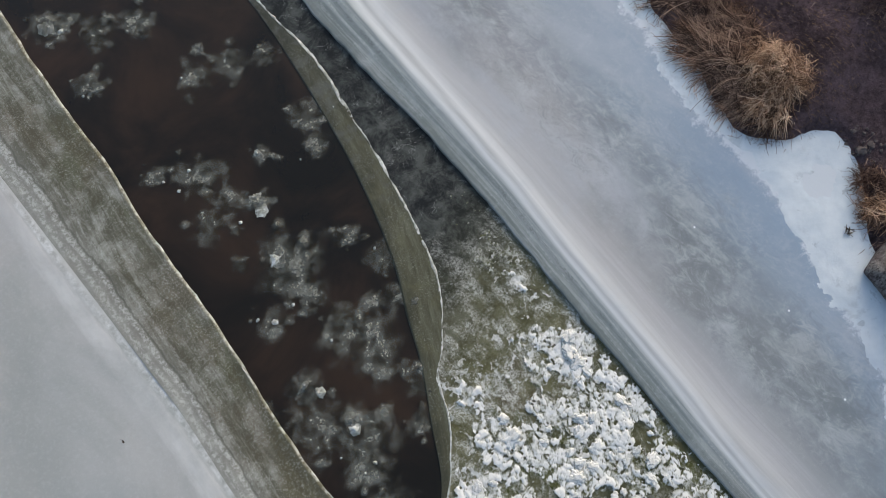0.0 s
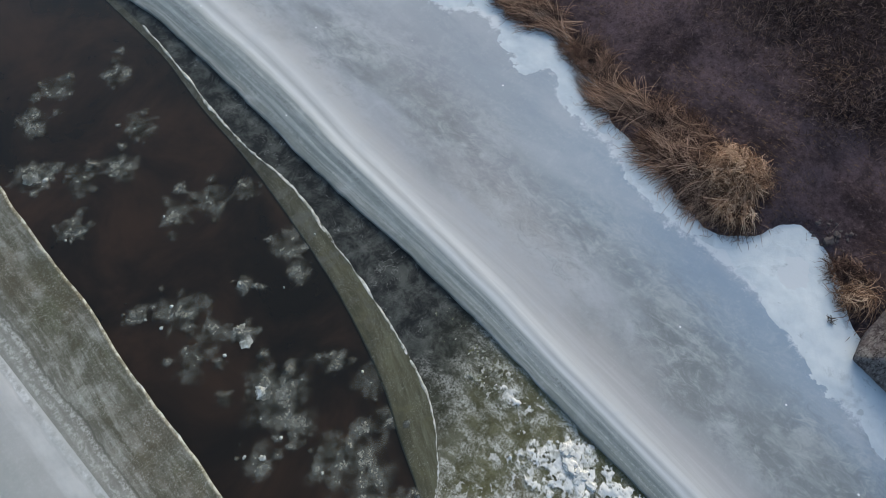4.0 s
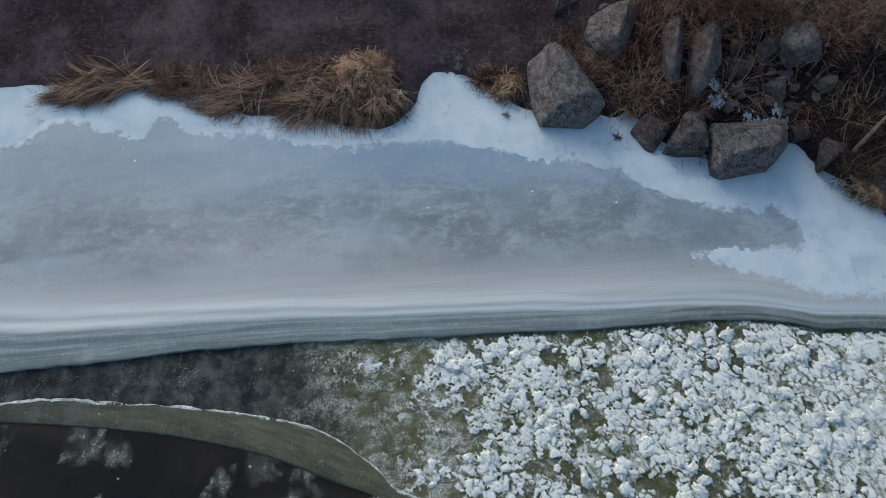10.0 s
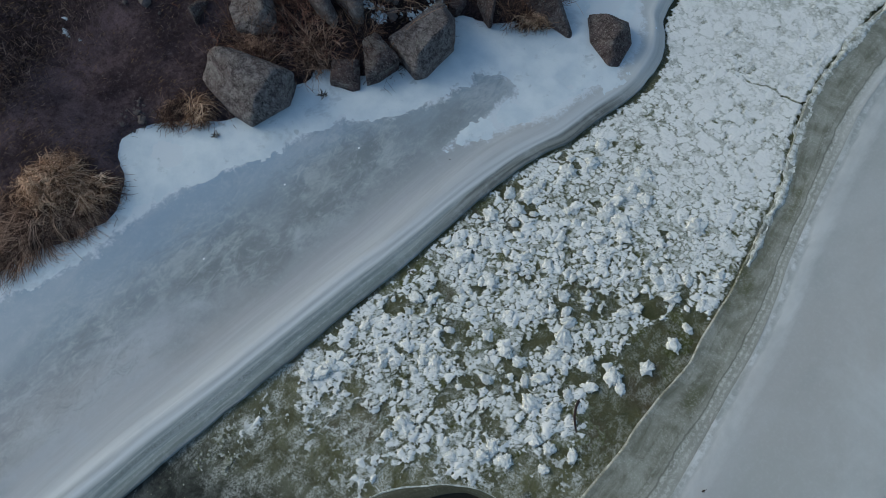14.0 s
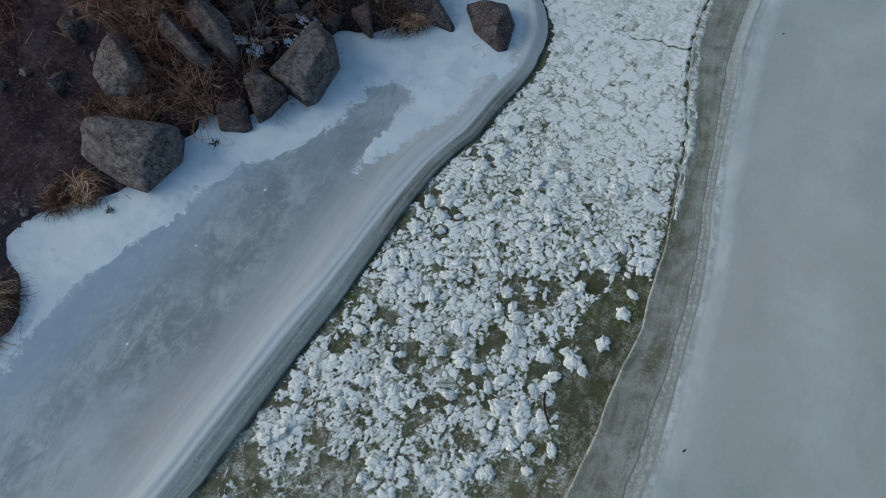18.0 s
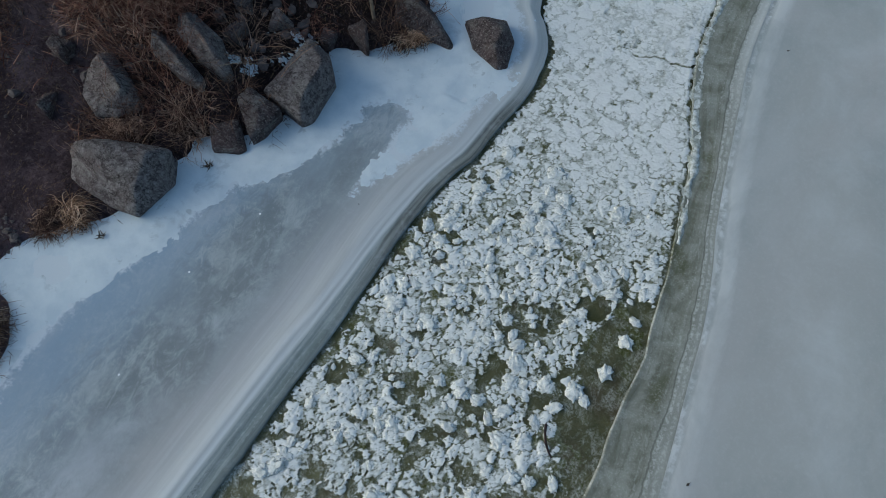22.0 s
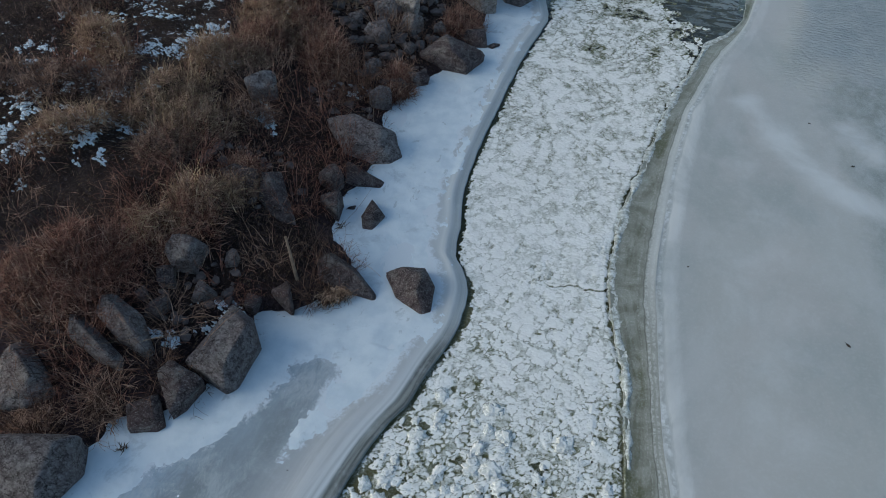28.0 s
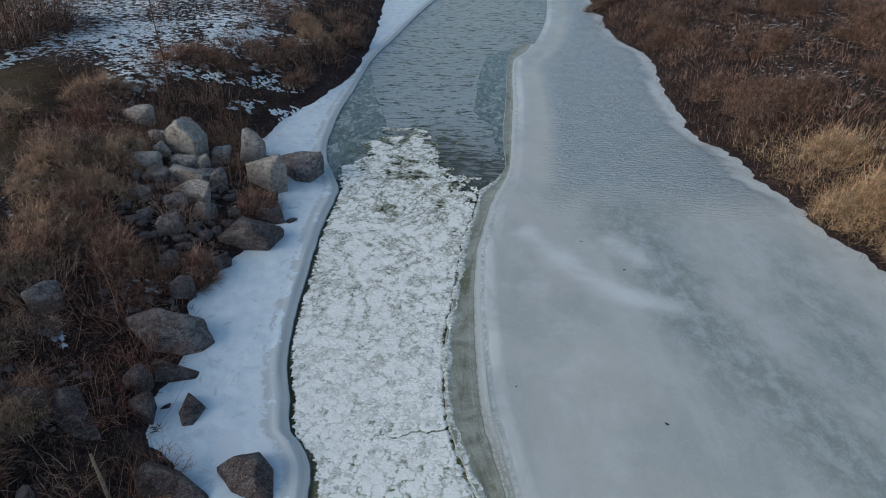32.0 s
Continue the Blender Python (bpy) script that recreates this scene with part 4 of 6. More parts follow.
def cells(x, y, size, seed):
    """Irregular cells: how far a place lies inside its cell (0 at the joint), and a random number for each cell."""
    gx_, gy_ = x / size, y / size
    ix, iy = np.floor(gx_), np.floor(gy_)
    f1, f2, who = np.full(x.shape, 9.0), np.full(x.shape, 9.0), np.zeros(x.shape)
    for ox in (-1, 0, 1):
        for oy in (-1, 0, 1):
            cx, cy = ix + ox, iy + oy
            d = np.hypot(cx + lattice(cx, cy, seed) - gx_, cy + lattice(cx, cy, seed + 7) - gy_)
            f2 = np.where(d < f1, f1, np.minimum(f2, d))
            who = np.where(d < f1, lattice(cx, cy, seed + 19), who)
            f1 = np.minimum(f1, d)
    return f2 - f1, who


# cover: how much of the water the slush hides; thin behind the crest, broken along the sheet's lip, closed downstream
cover = -1.00 + 1.05 * step(-1.9, 2.0, past_crest * np.where(HX > 1.9, 0, 1) + 0.6 * broad + np.where(HX > 1.9, 3, 0)) + 0.42 * step(-1.3, 2.2, HY + 0.9 * broad)
cover = cover - 1.05 * step(1.20, 0.25, from_sheet - 0.45 * broad) * step(6.3, 4.6, HY) - 0.30 * step(0.35, 0.05, from_shelf) * step(7, 5, HY)
cover = cover - 0.50 * step(1.0, -0.9, HY + 0.5 * broad)
full = step(4.2, 9.0, HY + 0.8 * broad)
cover = cover + 0.36 * full
cover = cover - 0.5 * step(11.8, 14, HY) * step(0.42, 0.05, from_shelf - 0.35 * broad)
foam_end = 20.2 + 5.0 * np.exp(-(((HX + 1.4) / 1.5) ** 2)) - 1.3 * step(0.6, 2.0, HX)
curl_x, curl_y = HX + 0.5 * fbm(HX * 0.9, HY * 0.9, 81, 4), HY + 0.5 * fbm(HX * 0.9, HY * 0.9, 82, 4)
cover = cover - 1.5 * step(-3.6, 1.2, HY - foam_end + 2.0 * fbm(curl_x * 1.3, curl_y * 0.9, 23, 5, 0.62))
crinkle = (0.060, 4.2, 51), (0.036, 12.0, 53)
warp_x = HX + sum(a * fbm(HX * f, HY * f, k, 4, 0.6) for a, f, k in crinkle)
warp_y = HY + sum(a * fbm(HX * f, HY * f, k + 200, 4, 0.6) for a, f, k in crinkle)
coarse = fbm(warp_x * 1.9, warp_y * 1.9, 57, 5, 0.68)
grit = fbm(HX * 9, HY * 9, 58, 3, 0.7)
mass = cover + 0.95 * coarse + 0.30 * grit
near = 1 - full
fluffy = fbm(HX * 6.5, HY * 6.5, 99, 4, 0.65)
# firm: 0 open water, about 0.4 soaked grey slush, 1 dry white lumps; rise: how far it stands clear of the water
firm = (0.68 + 0.04 * full) * np.clip((mass + 0.62) / 1.1, 0, 1) * (0.8 + 0.35 * fbm(warp_x * 7, warp_y * 7, 97, 4, 0.7)) + 0.06 * full * step(-0.4, 0.2, mass)
rise = 0.020 * firm
for size, share, tall, seed in ((0.36, 0.30, 0.030, 61), (0.22, 0.42, 0.024, 63), (0.14, 0.52, 0.017, 65), (0.085, 0.58, 0.011, 67)):
    joint, who = cells(warp_x * 1.1, warp_y, size, seed)
    pick_ = lattice(np.floor(who * 997), np.floor(who * 333), 3)
    there = (who < share + 0.08 * full) & (cover + 0.85 * coarse + 0.35 * (pick_ - 0.5) > 0.0)
    dome = step(-0.05, 0.55, joint + 0.05 * grit)
    lift = tall * (0.35 + 0.85 * pick_) * (1 - 0.68 * full)
    rise = np.where(there, np.maximum(rise * (0.55 + 0.45 * step(0, 0.1, joint)), lift * dome), rise)
    white = (0.60 + 0.12 * full + (0.40 - 0.12 * full) * pick_**0.6) * (0.94 + 0.22 * fluffy) * step(-0.02, 0.30, joint + 0.05 * grit)
    firm = np.where(there, np.maximum(firm * (1 - 0.55 * step(0.14, 0.02, joint) * (1 - 0.94 * full)), white), firm)
closed = step(7.0, 10.0, HY + 0.7 * broad) * step(19.5, 17, HY)
firm = np.maximum(firm, (0.70 + 0.14 * fluffy) * closed * step(-0.5, 0.0, mass))
rise = rise + closed * 0.013 * np.clip(0.3 + fbm(warp_x * 4.5, warp_y * 4.0, 59, 5, 0.6), 0, 1.2)
hollow = fbm(warp_x * 2.6, warp_y * 2.6, 73, 4, 0.6)
dip = step(0.20, 0.42, hollow + 0.14 * grit - 0.42 * full + 0.12 * step(3.5, 0.5, from_sheet) * near)
firm, rise = firm * (1 - 0.92 * dip), rise * (1 - dip)
seam = np.abs(fbm(warp_x * 2.6, warp_y * 2.2, 91, 4, 0.62))
cleft = step(0.05, 0.0, seam) * step(-0.15, 0.3, broad + 0.2) * (1 - 0.85 * full)
firm, rise = firm - 0.22 * cleft, rise * (1 - 0.6 * cleft)
fleck = fbm(warp_x * 5.0, warp_y * 4.2, 95, 4, 0.65)
pit = full * step(0.26, 0.50, fleck + 0.14 * broad) * (1 - 0.65 * step(8.5, 13, HY))
firm, rise = firm - (0.40 - 0.22 * step(6.5, 10, HY)) * pit, rise * (1 - 0.8 * pit)
crack = step(0.030, 0.010, np.abs(HY - 9.35 - 0.12 * np.sin(HX * 2.2) - 0.16 * fbm(HX * 2.5, HY * 0, 33, 4))) * step(-1.1, -0.7, HX) * step(0.25, -0.1, fbm(HX * 1.5, HY * 1.5, 34, 3))
firm, rise = firm - 0.55 * crack, rise * (1 - crack)
swirl = np.abs(fbm(curl_x * 2.6, curl_y * 2.0, 85, 5, 0.62))
firm = firm - step(8, 14, HY) * (0.24 * step(0.30, 0.0, swirl) + 0.40 * step(15, 20, HY) * step(0.05, 0.45, fbm(curl_x * 1.2, curl_y * 0.9, 87, 5, 0.6)))
firm = firm - 0.6 * step(0.08, 0.0, inside + 0.06 * grit)
firm = firm - 0.8 * step(0.12, 0.02, from_shelf + 0.12 * grit + 0.06 * broad) * step(5.5, 7.0, HY)
specks = step(0.0, 0.55, fbm(HX * 16, HY * 16, 66, 3, 0.8) + 0.9 * coarse + 0.12) * step(-1.9, 0.4, HY + 0.8 * broad - 0.3 * HX) * step(3.4, 1.6, HY)
firm = np.maximum(firm, 0.62 * specks * step(0.03, 0.12, inside))
wisp = fbm(HX * 10, HY * 10, 68, 4, 0.75)
firm = np.clip(firm + 0.38 * wisp * step(3.2, 1.0, HY) * step(0.08, 0.3, firm), 0, 1.05)
fluff = fbm(HX * 12, HY * 12, 58, 3, 0.6)
rise = (rise + (0.005 - 0.002 * full) * fluff * step(0.2, 0.5, firm)) * step(0.05, 0.45, firm) * step(0.0, 0.10, inside)
slush_z, firmness = np.full(GRID_X.shape, -0.2), np.zeros(GRID_X.shape)
slush_z[wet] = -0.031 + np.maximum(rise, 0)
firmness[wet] = firm
slush = grid_object("slush_ice", GRID_X, GRID_Y, slush_z, SLUSH, {"firm": firmness}, firmness > 0.13 + 0.12 * step(1.6, 0.4, GRID_Y))
tagged(slush, "white lumps of packed slush ice floating in olive water", "slush ice", kind="stuff")


# ---- helpers for things ----
BALLS = {}


def ball(level):
    """Directions spread evenly over a sphere, and the triangles between them."""
    if level not in BALLS:
        bm = bmesh.new()
        bmesh.ops.create_icosphere(bm, subdivisions=level, radius=1.0)
        BALLS[level] = np.array([v.co for v in bm.verts]), np.array([[v.index for v in f.verts] for f in bm.faces])
        bm.free()
    return BALLS[level]


def rock_mesh(name, corners, tops, seed, material, level=4, worn=1.0):
    """A broken block: the hull of its foot, its shoulders and the corners of its upper faces, then chipped and weathered.
    corners: (x, y, height of the shoulder) round it, in metres; tops: (x, y, z)."""
    r = random.Random(seed)
    bm = bmesh.new()
    for x, y, z in corners:
        bm.verts.new((0.88 * x, 0.88 * y, -0.75))
        bm.verts.new((x, y, z))
    for q in tops:
        bm.verts.new(q)
    bmesh.ops.convex_hull(bm, input=bm.verts)
    bm.normal_update()
    heart = np.array([sum(c[0] for c in corners) / len(corners), sum(c[1] for c in corners) / len(corners), 0.02])
    normals = np.array([f.normal for f in bm.faces])
    dist = np.array([f.normal.dot(f.verts[0].co) for f in bm.faces]) - normals @ heart
    bm.free()
    way, faces = ball(level)
    facing = way @ normals.T
    reach = np.where(facing > 1e-3, np.maximum(dist, 0.03)[None] / np.maximum(facing, 1e-3), 1e3)
    two = np.sort(reach, 1)[:, :2]
    wide = max(abs(c[0]) + abs(c[1]) for c in corners)
    # edges worn back a little where two faces meet
    d = two[:, 0] - worn * 0.012 * wide * np.exp(-(two[:, 1] - two[:, 0]) / (0.03 * wide))
    q = way * d[:, None]
    off = Vector((seed * 3.7, seed * 1.3, 0))
    rough_ = np.array([0.35 * noise.fractal(Vector(v) * 3.2 / wide + off, 0.7, 2.0, 4) + 0.40 * noise.noise(Vector(v) * 10 + off) + 0.34 * noise.noise(Vector(v) * 24 + off) for v in q])
    # ledges where the stone has split
    split = np.array([noise.noise(Vector((v[0] * 0.8, v[1] * 0.8, v[2] * 3.0)) * 2.6 / wide + off) for v in q])
    d = d * (1 + worn * (0.026 * rough_ + 0.032 * np.tanh(9 * split) * 0.5))
    return link_mesh(name, heart + way * d[:, None], None, faces, material, True)


def random_block(w, d, h, seed):
    """Corners and upper faces of an angular stone of that size."""
    r = random.Random(seed)
    k = r.choice((3, 4, 4, 5))
    turn = r.uniform(0, 6.28)
    corners = []
    for i in range(k):
        a = turn + (i + r.uniform(-0.3, 0.3)) * 2 * math.pi / k
        f = r.uniform(0.46, 0.60)
        corners.append((w * f * math.cos(a), d * f * math.sin(a), h * r.uniform(0.30, 0.78)))
    tops = [(w * r.uniform(-0.40, 0.40), d * r.uniform(-0.40, 0.40), h * r.uniform(0.74, 1.0)) for _ in range(3)]
    return corners, tops


# x, y, width, depth, heading, height, kind (0 grey granite, 1 red-brown, 2 pale)
ROCKS = [
    (-8.40, 4.12, 0.55, 0.41, 30, 0.3, 1), (-4.60, 7.00, 0.58, 0.57, 30, 0.45, 1), (-5.65, 13.08, 0.70, 0.48, 24, 0.5, 0),
    (-4.70, 9.67, 0.23, 0.16, 24, 0.12, 1), (-5.33, 10.02, 0.50, 0.50, 24, 0.5, 1), (-4.98, 9.40, 0.55, 0.62, 24, 0.5, 1),
    (-7.75, 11.52, 0.81, 0.75, 24, 0.5, 0), (-6.40, 6.92, 0.74, 0.58, 24, 0.5, 0), (-6.46, 6.39, 0.35, 0.50, 50, 0.35, 1), (-5.85, 6.42, 0.55, 0.42, 24, 0.35, 0),
    (-6.24, 5.85, 0.41, 0.42, 24, 0.35, 1), (-6.63, 5.95, 0.26, 0.24, 24, 0.2, 1), (-5.73, 7.19, 0.26, 0.34, 24, 0.3, 0), (-5.10, 6.72, 0.40, 0.32, 10, 0.25, 1), (-8.05, 3.30, 0.36, 0.50, 20, 0.25, 1),
    (-4.75, 15.50, 1.85, 1.15, 15, 0.8, 1), (-5.16, 14.45, 0.44, 0.37, 24, 0.3, 1), (-6.25, 14.02, 0.45, 0.44, 24, 0.35, 0),
    (-7.59, 19.27, 1.45, 1.2, 2, 1.35, 2), (-4.30, 19.76, 1.45, 1.1, 2, 0.95, 0), (-5.17, 18.71, 1.35, 1.0, 2, 1.1, 2), (-5.89, 19.78, 0.94, 0.9, 2, 1.35, 2),
    (-9.75, 20.83, 1.13, 0.83, 2, 0.6, 2), (-8.59, 19.49, 0.96, 0.65, 2, 0.5, 2), (-8.22, 18.76, 0.66, 0.63, 2, 0.5, 2), (-8.30, 17.79, 1.07, 0.70, 2, 0.5, 2),
    (-7.04, 17.53, 1.23, 0.7, 2, 0.55, 2), (-6.61, 16.75, 1.27, 0.8, 2, 0.6, 2), (-6.90, 16.14, 0.73, 0.6, 2, 0.45, 0), (-6.64, 15.18, 0.72, 0.62, 2, 0.5, 0),
    (-6.07, 16.02, 0.60, 0.59, 2, 0.5, 0), (-7.52, 18.41, 0.82, 0.55, 2, 0.45, 2), (-6.32, 17.69, 0.65, 0.6, 2, 0.6, 0),
    (-7.75, 16.12, 0.66, 0.45, 2, 0.35, 0), (-5.29, 14.37, 0.55, 0.37, 2, 0.3, 0), (-8.90, 18.85, 0.57, 0.42, 2, 0.3, 2), (-4.60, 16.80, 0.92, 0.53, 2, 0.4, 1),
    (-4.04, 16.76, 0.46, 0.27, 40, 0.2, 1), (-5.46, 16.40, 0.40, 0.34, 2, 0.3, 0), (-7.80, 17.32, 0.80, 0.55, 2, 0.4, 0), (-5.60, 13.89, 0.54, 0.44, 2, 0.35, 1),
    (-7.05, 18.55, 0.60, 0.50, 30, 0.5, 2), (-6.75, 18.05, 0.55, 0.45, 60, 0.4, 2), (-7.35, 15.35, 0.50, 0.42, 15, 0.35, 0), (-5.85, 15.25, 0.42, 0.36, 40, 0.3, 0), (-6.75, 19.45, 0.75, 0.60, 10, 0.55, 2),
]
# the large boulders by the ice: x, y, kind, corners round the foot with the height of each shoulder, corners of the upper faces
BLOCKS = [
    (-6.45, 2.95, 0, [(-0.74, -0.10, 0.42), (-0.60, -0.50, 0.16), (0.15, -0.57, 0.05), (0.66, -0.48, 0.02), (0.78, 0.28, 0.06), (0.52, 0.67, 0.26), (-0.35, 0.32, 0.34)], [(-0.58, 0.0, 0.60), (0.46, 0.40, 0.56), (0.50, -0.18, 0.32)]),
    (-7.30, 3.98, 0, [(-0.55, 0.10, 0.24), (-0.30, 0.50, 0.34), (0.20, 0.26, 0.24), (0.48, 0.02, 0.12), (0.30, -0.36, 0.04), (-0.02, -0.50, 0.06), (-0.38, -0.32, 0.16)], [(-0.34, 0.28, 0.56), (0.30, 0.0, 0.46)]),
    (-6.65, 4.87, 0, [(-0.64, 0.25, 0.3), (-0.40, 0.28, 0.2), (0.50, -0.02, 0.05), (0.58, -0.20, 0.05), (0.15, -0.23, 0.2), (-0.42, -0.10, 0.3)], [(-0.45, 0.12, 0.46), (0.30, -0.12, 0.30)]),
    (-6.42, 5.32, 0, [(-0.66, 0.22, 0.3), (-0.48, 0.37, 0.3), (0.17, 0.21, 0.2), (0.60, -0.17, 0.1), (0.52, -0.32, 0.1), (0.0, -0.28, 0.25), (-0.45, -0.10, 0.35)], [(-0.38, 0.14, 0.52), (0.20, -0.10, 0.46)]),
    (-4.93, 5.76, 0, [(-0.40, -0.56, 0.34), (-0.30, 0.68, 0.42), (0.18, 0.54, 0.40), (0.44, 0.28, 0.20), (0.50, -0.52, 0.12), (0.40, -0.70, 0.16)], [(-0.24, -0.40, 0.44), (-0.18, 0.52, 0.54), (0.28, 0.26, 0.60), (0.30, -0.48, 0.46)]),
    (-5.45, 4.30, 1, [(-0.36, 0.02, 0.24), (-0.02, 0.36, 0.24), (0.38, -0.03, 0.12), (0.30, -0.14, 0.10), (-0.08, -0.32, 0.20)], [(-0.15, 0.10, 0.30), (0.15, -0.02, 0.24)]),
    (-5.23, 4.82, 1, [(-0.37, 0.04, 0.28), (-0.32, 0.34, 0.30), (0.34, 0.26, 0.22), (0.28, -0.22, 0.16), (0.18, -0.42, 0.16)], [(-0.18, 0.20, 0.38), (0.14, 0.0, 0.30)]),
    (-2.70, 8.12, 1, [(-0.58, 0.15, 0.16), (-0.35, 0.38, 0.16), (0.08, 0.48, 0.2), (0.40, 0.16, 0.16), (0.52, -0.33, 0.08), (0.38, -0.46, 0.08), (-0.20, -0.28, 0.12)], [(-0.20, 0.18, 0.40), (0.18, 0.12, 0.44), (0.20, -0.22, 0.36)]),
    (-3.85, 7.88, 1, [(-0.68, 0.12, 0.3), (-0.50, 0.38, 0.3), (0.07, 0.22, 0.25), (0.66, -0.12, 0.08), (0.66, -0.25, 0.06), (0.10, -0.27, 0.2), (-0.45, -0.26, 0.25)], [(-0.38, 0.10, 0.52), (0.15, 0.0, 0.42)]),
    (-5.25, 11.40, 0, [(-0.96, 0.09, 0.42), (-0.49, 0.57, 0.36), (0.52, 0.55, 0.12), (0.93, 0.10, -0.25), (0.80, -0.22, -0.30), (0.47, -0.38, -0.30), (-0.27, -0.46, 0.05)], [(-0.62, 0.08, 0.52), (-0.30, 0.38, 0.50), (0.30, 0.28, 0.42), (0.48, -0.10, 0.20), (-0.10, -0.25, 0.36)]),
    (-4.15, 9.56, 1, [(-0.22, -0.10, 0.12), (-0.20, 0.40, 0.16), (0.22, 0.10, 0.12), (0.14, -0.34, 0.06), (-0.06, -0.38, 0.06)], [(-0.13, 0.24, 0.30), (0.08, 0.06, 0.33), (-0.08, -0.16, 0.30), (0.08, -0.18, 0.20)]),
    (-5.85, 8.90, 1, [(-0.60, 0.40, 0.3), (-0.22, 0.56, 0.3), (0.64, -0.40, 0.0), (0.40, -0.62, 0.0), (-0.28, -0.22, 0.25)], [(-0.30, 0.25, 0.50), (0.12, -0.15, 0.36)]),
    (-6.70, 8.92, 1, [(-0.42, -0.08, 0.25), (-0.20, 0.26, 0.25), (0.26, 0.30, 0.2), (0.42, -0.12, 0.15), (-0.06, -0.32, 0.2)], [(-0.10, 0.05, 0.42), (0.12, 0.0, 0.40)]),
    (-4.85, 10.50, 1, [(-0.60, 0.35, 0.2), (0.45, 0.12, 0.06), (0.48, -0.08, 0.04), (-0.25, -0.30, 0.16)], [(-0.30, 0.10, 0.26), (0.10, 0.03, 0.18)]),
]
LABELS = ["grey speckled granite boulder on the muddy bank", "dark red-brown angular boulder at the ice edge", "pale limestone block in the rock pile"]


def stand(x, y):
    return float(ground_height(np.array(x), np.array(y)))


for n, (x, y, w, d, turn, h, kind) in enumerate(ROCKS):
    ob = rock_mesh("boulder", *random_block(w, d, h, n + 5), n + 5, (GRANITE, REDROCK, PALE)[kind], 5 if w > 1.1 else 4)
    ob.matrix_world = pose(x, y, stand(x, y) - 0.04, 0, 0, turn)
    tagged(ob, LABELS[kind], "boulder", "riprap boulders")


for n, (x, y, kind, corners, tops) in enumerate(BLOCKS):
    ob = rock_mesh("boulder", corners, tops, n + 131, (GRANITE, REDROCK, PALE)[kind], 5)
    ob.location = (x, y, stand(x, y) - 0.02)
    tagged(ob, "angular red-brown slab boulder frozen into the ice edge" if kind else "large angular grey granite boulder beside the snow", "boulder", "riprap boulders")


CHUNK = snow_lump_material()


def chunk_mesh(seed):
    """A knobbly broken plate of white slush ice, about 1 m across before it is scaled."""
    g = random.Random(seed)
    way, faces = ball(4)
    off, wide = Vector((seed * 2.3, seed * 5.1, 0)), g.uniform(0.62, 1.0)
    bulge = np.array([1 + 0.55 * noise.noise(Vector(v) * 1.4 + off) + 0.42 * noise.noise(Vector(v) * 3.0 + off) + 0.30 * noise.noise(Vector(v) * 6.5 + off) + 0.22 * noise.noise(Vector(v) * 13 + off) for v in way])
    flat = np.sign(way[:, 2]) * np.abs(way[:, 2]) ** 0.7
    verts = np.stack([way[:, 0] * bulge, way[:, 1] * wide * bulge, 0.13 * flat * bulge], -1) * 0.52
    ob = link_mesh("ice_chunk", verts, None, faces, CHUNK, True)
    return ob


def place_chunk(ob, x, y, r, g):
    ob.matrix_world = pose(x, y, -0.022 + 0.03 * r, g.uniform(-8, 8), g.uniform(-8, 8), g.uniform(0, 360)) @ Matrix.Diagonal((r, r, r * g.uniform(0.7, 1.1), 1))
    return tagged(ob, "knobbly white slush ice lump afloat in olive water", "ice chunk", "loose ice chunks")


# lumps stranded along the sheet's lip, then a spread of larger ones through the slush
LOOSE = [(1.13, 2.0, 0.15), (1.42, 2.15, 0.18), (0.9, 1.95, 0.17), (1.45, 5.2, 0.20), (1.5, 4.75, 0.16), (1.42, 3.85, 0.19), (1.15, 3.4, 0.21), (0.75, 3.3, 0.22), (0.85, 2.75, 0.17), (0.82, 2.45, 0.20), (1.33, 3.35, 0.15), (0.55, 2.3, 0.26), (1.5, 4.4, 0.2), (1.25, 1.75, 0.14), (1.0, 3.05, 0.2)]
pick = random.Random(9)
tries = 0
while len(LOOSE) < 190 and tries < 9000:
    tries += 1
    y = pick.uniform(0.2, 7.0)
    x = pick.uniform(float(shelf_edge(y)) + 0.25, float(sheet_edge(y)) - 0.22)
    size = 0.08 + 0.19 * pick.random() ** 2.0
    dense = step(0.4, 2.6, y - 0.42 * x) * (1 - 0.95 * step(1.3, 0.6, float(sheet_edge(y)) - x) * step(5.5, 4.0, y)) * step(7.0, 5.0, y)
    if pick.random() < dense and min([9] + [math.hypot(x - a, y - b) - 0.42 * (size + c) for a, b, c in LOOSE]) > 0:
        LOOSE.append((x, y, size))
CHUNKS = [chunk_mesh(k) for k in range(16)]
for n, (x, y, r) in enumerate(LOOSE):
    ob = CHUNKS[n] if n < 16 else new("ice_chunk", CHUNKS[(n * 7) % 16].data)
    place_chunk(ob, x, y, r, pick)


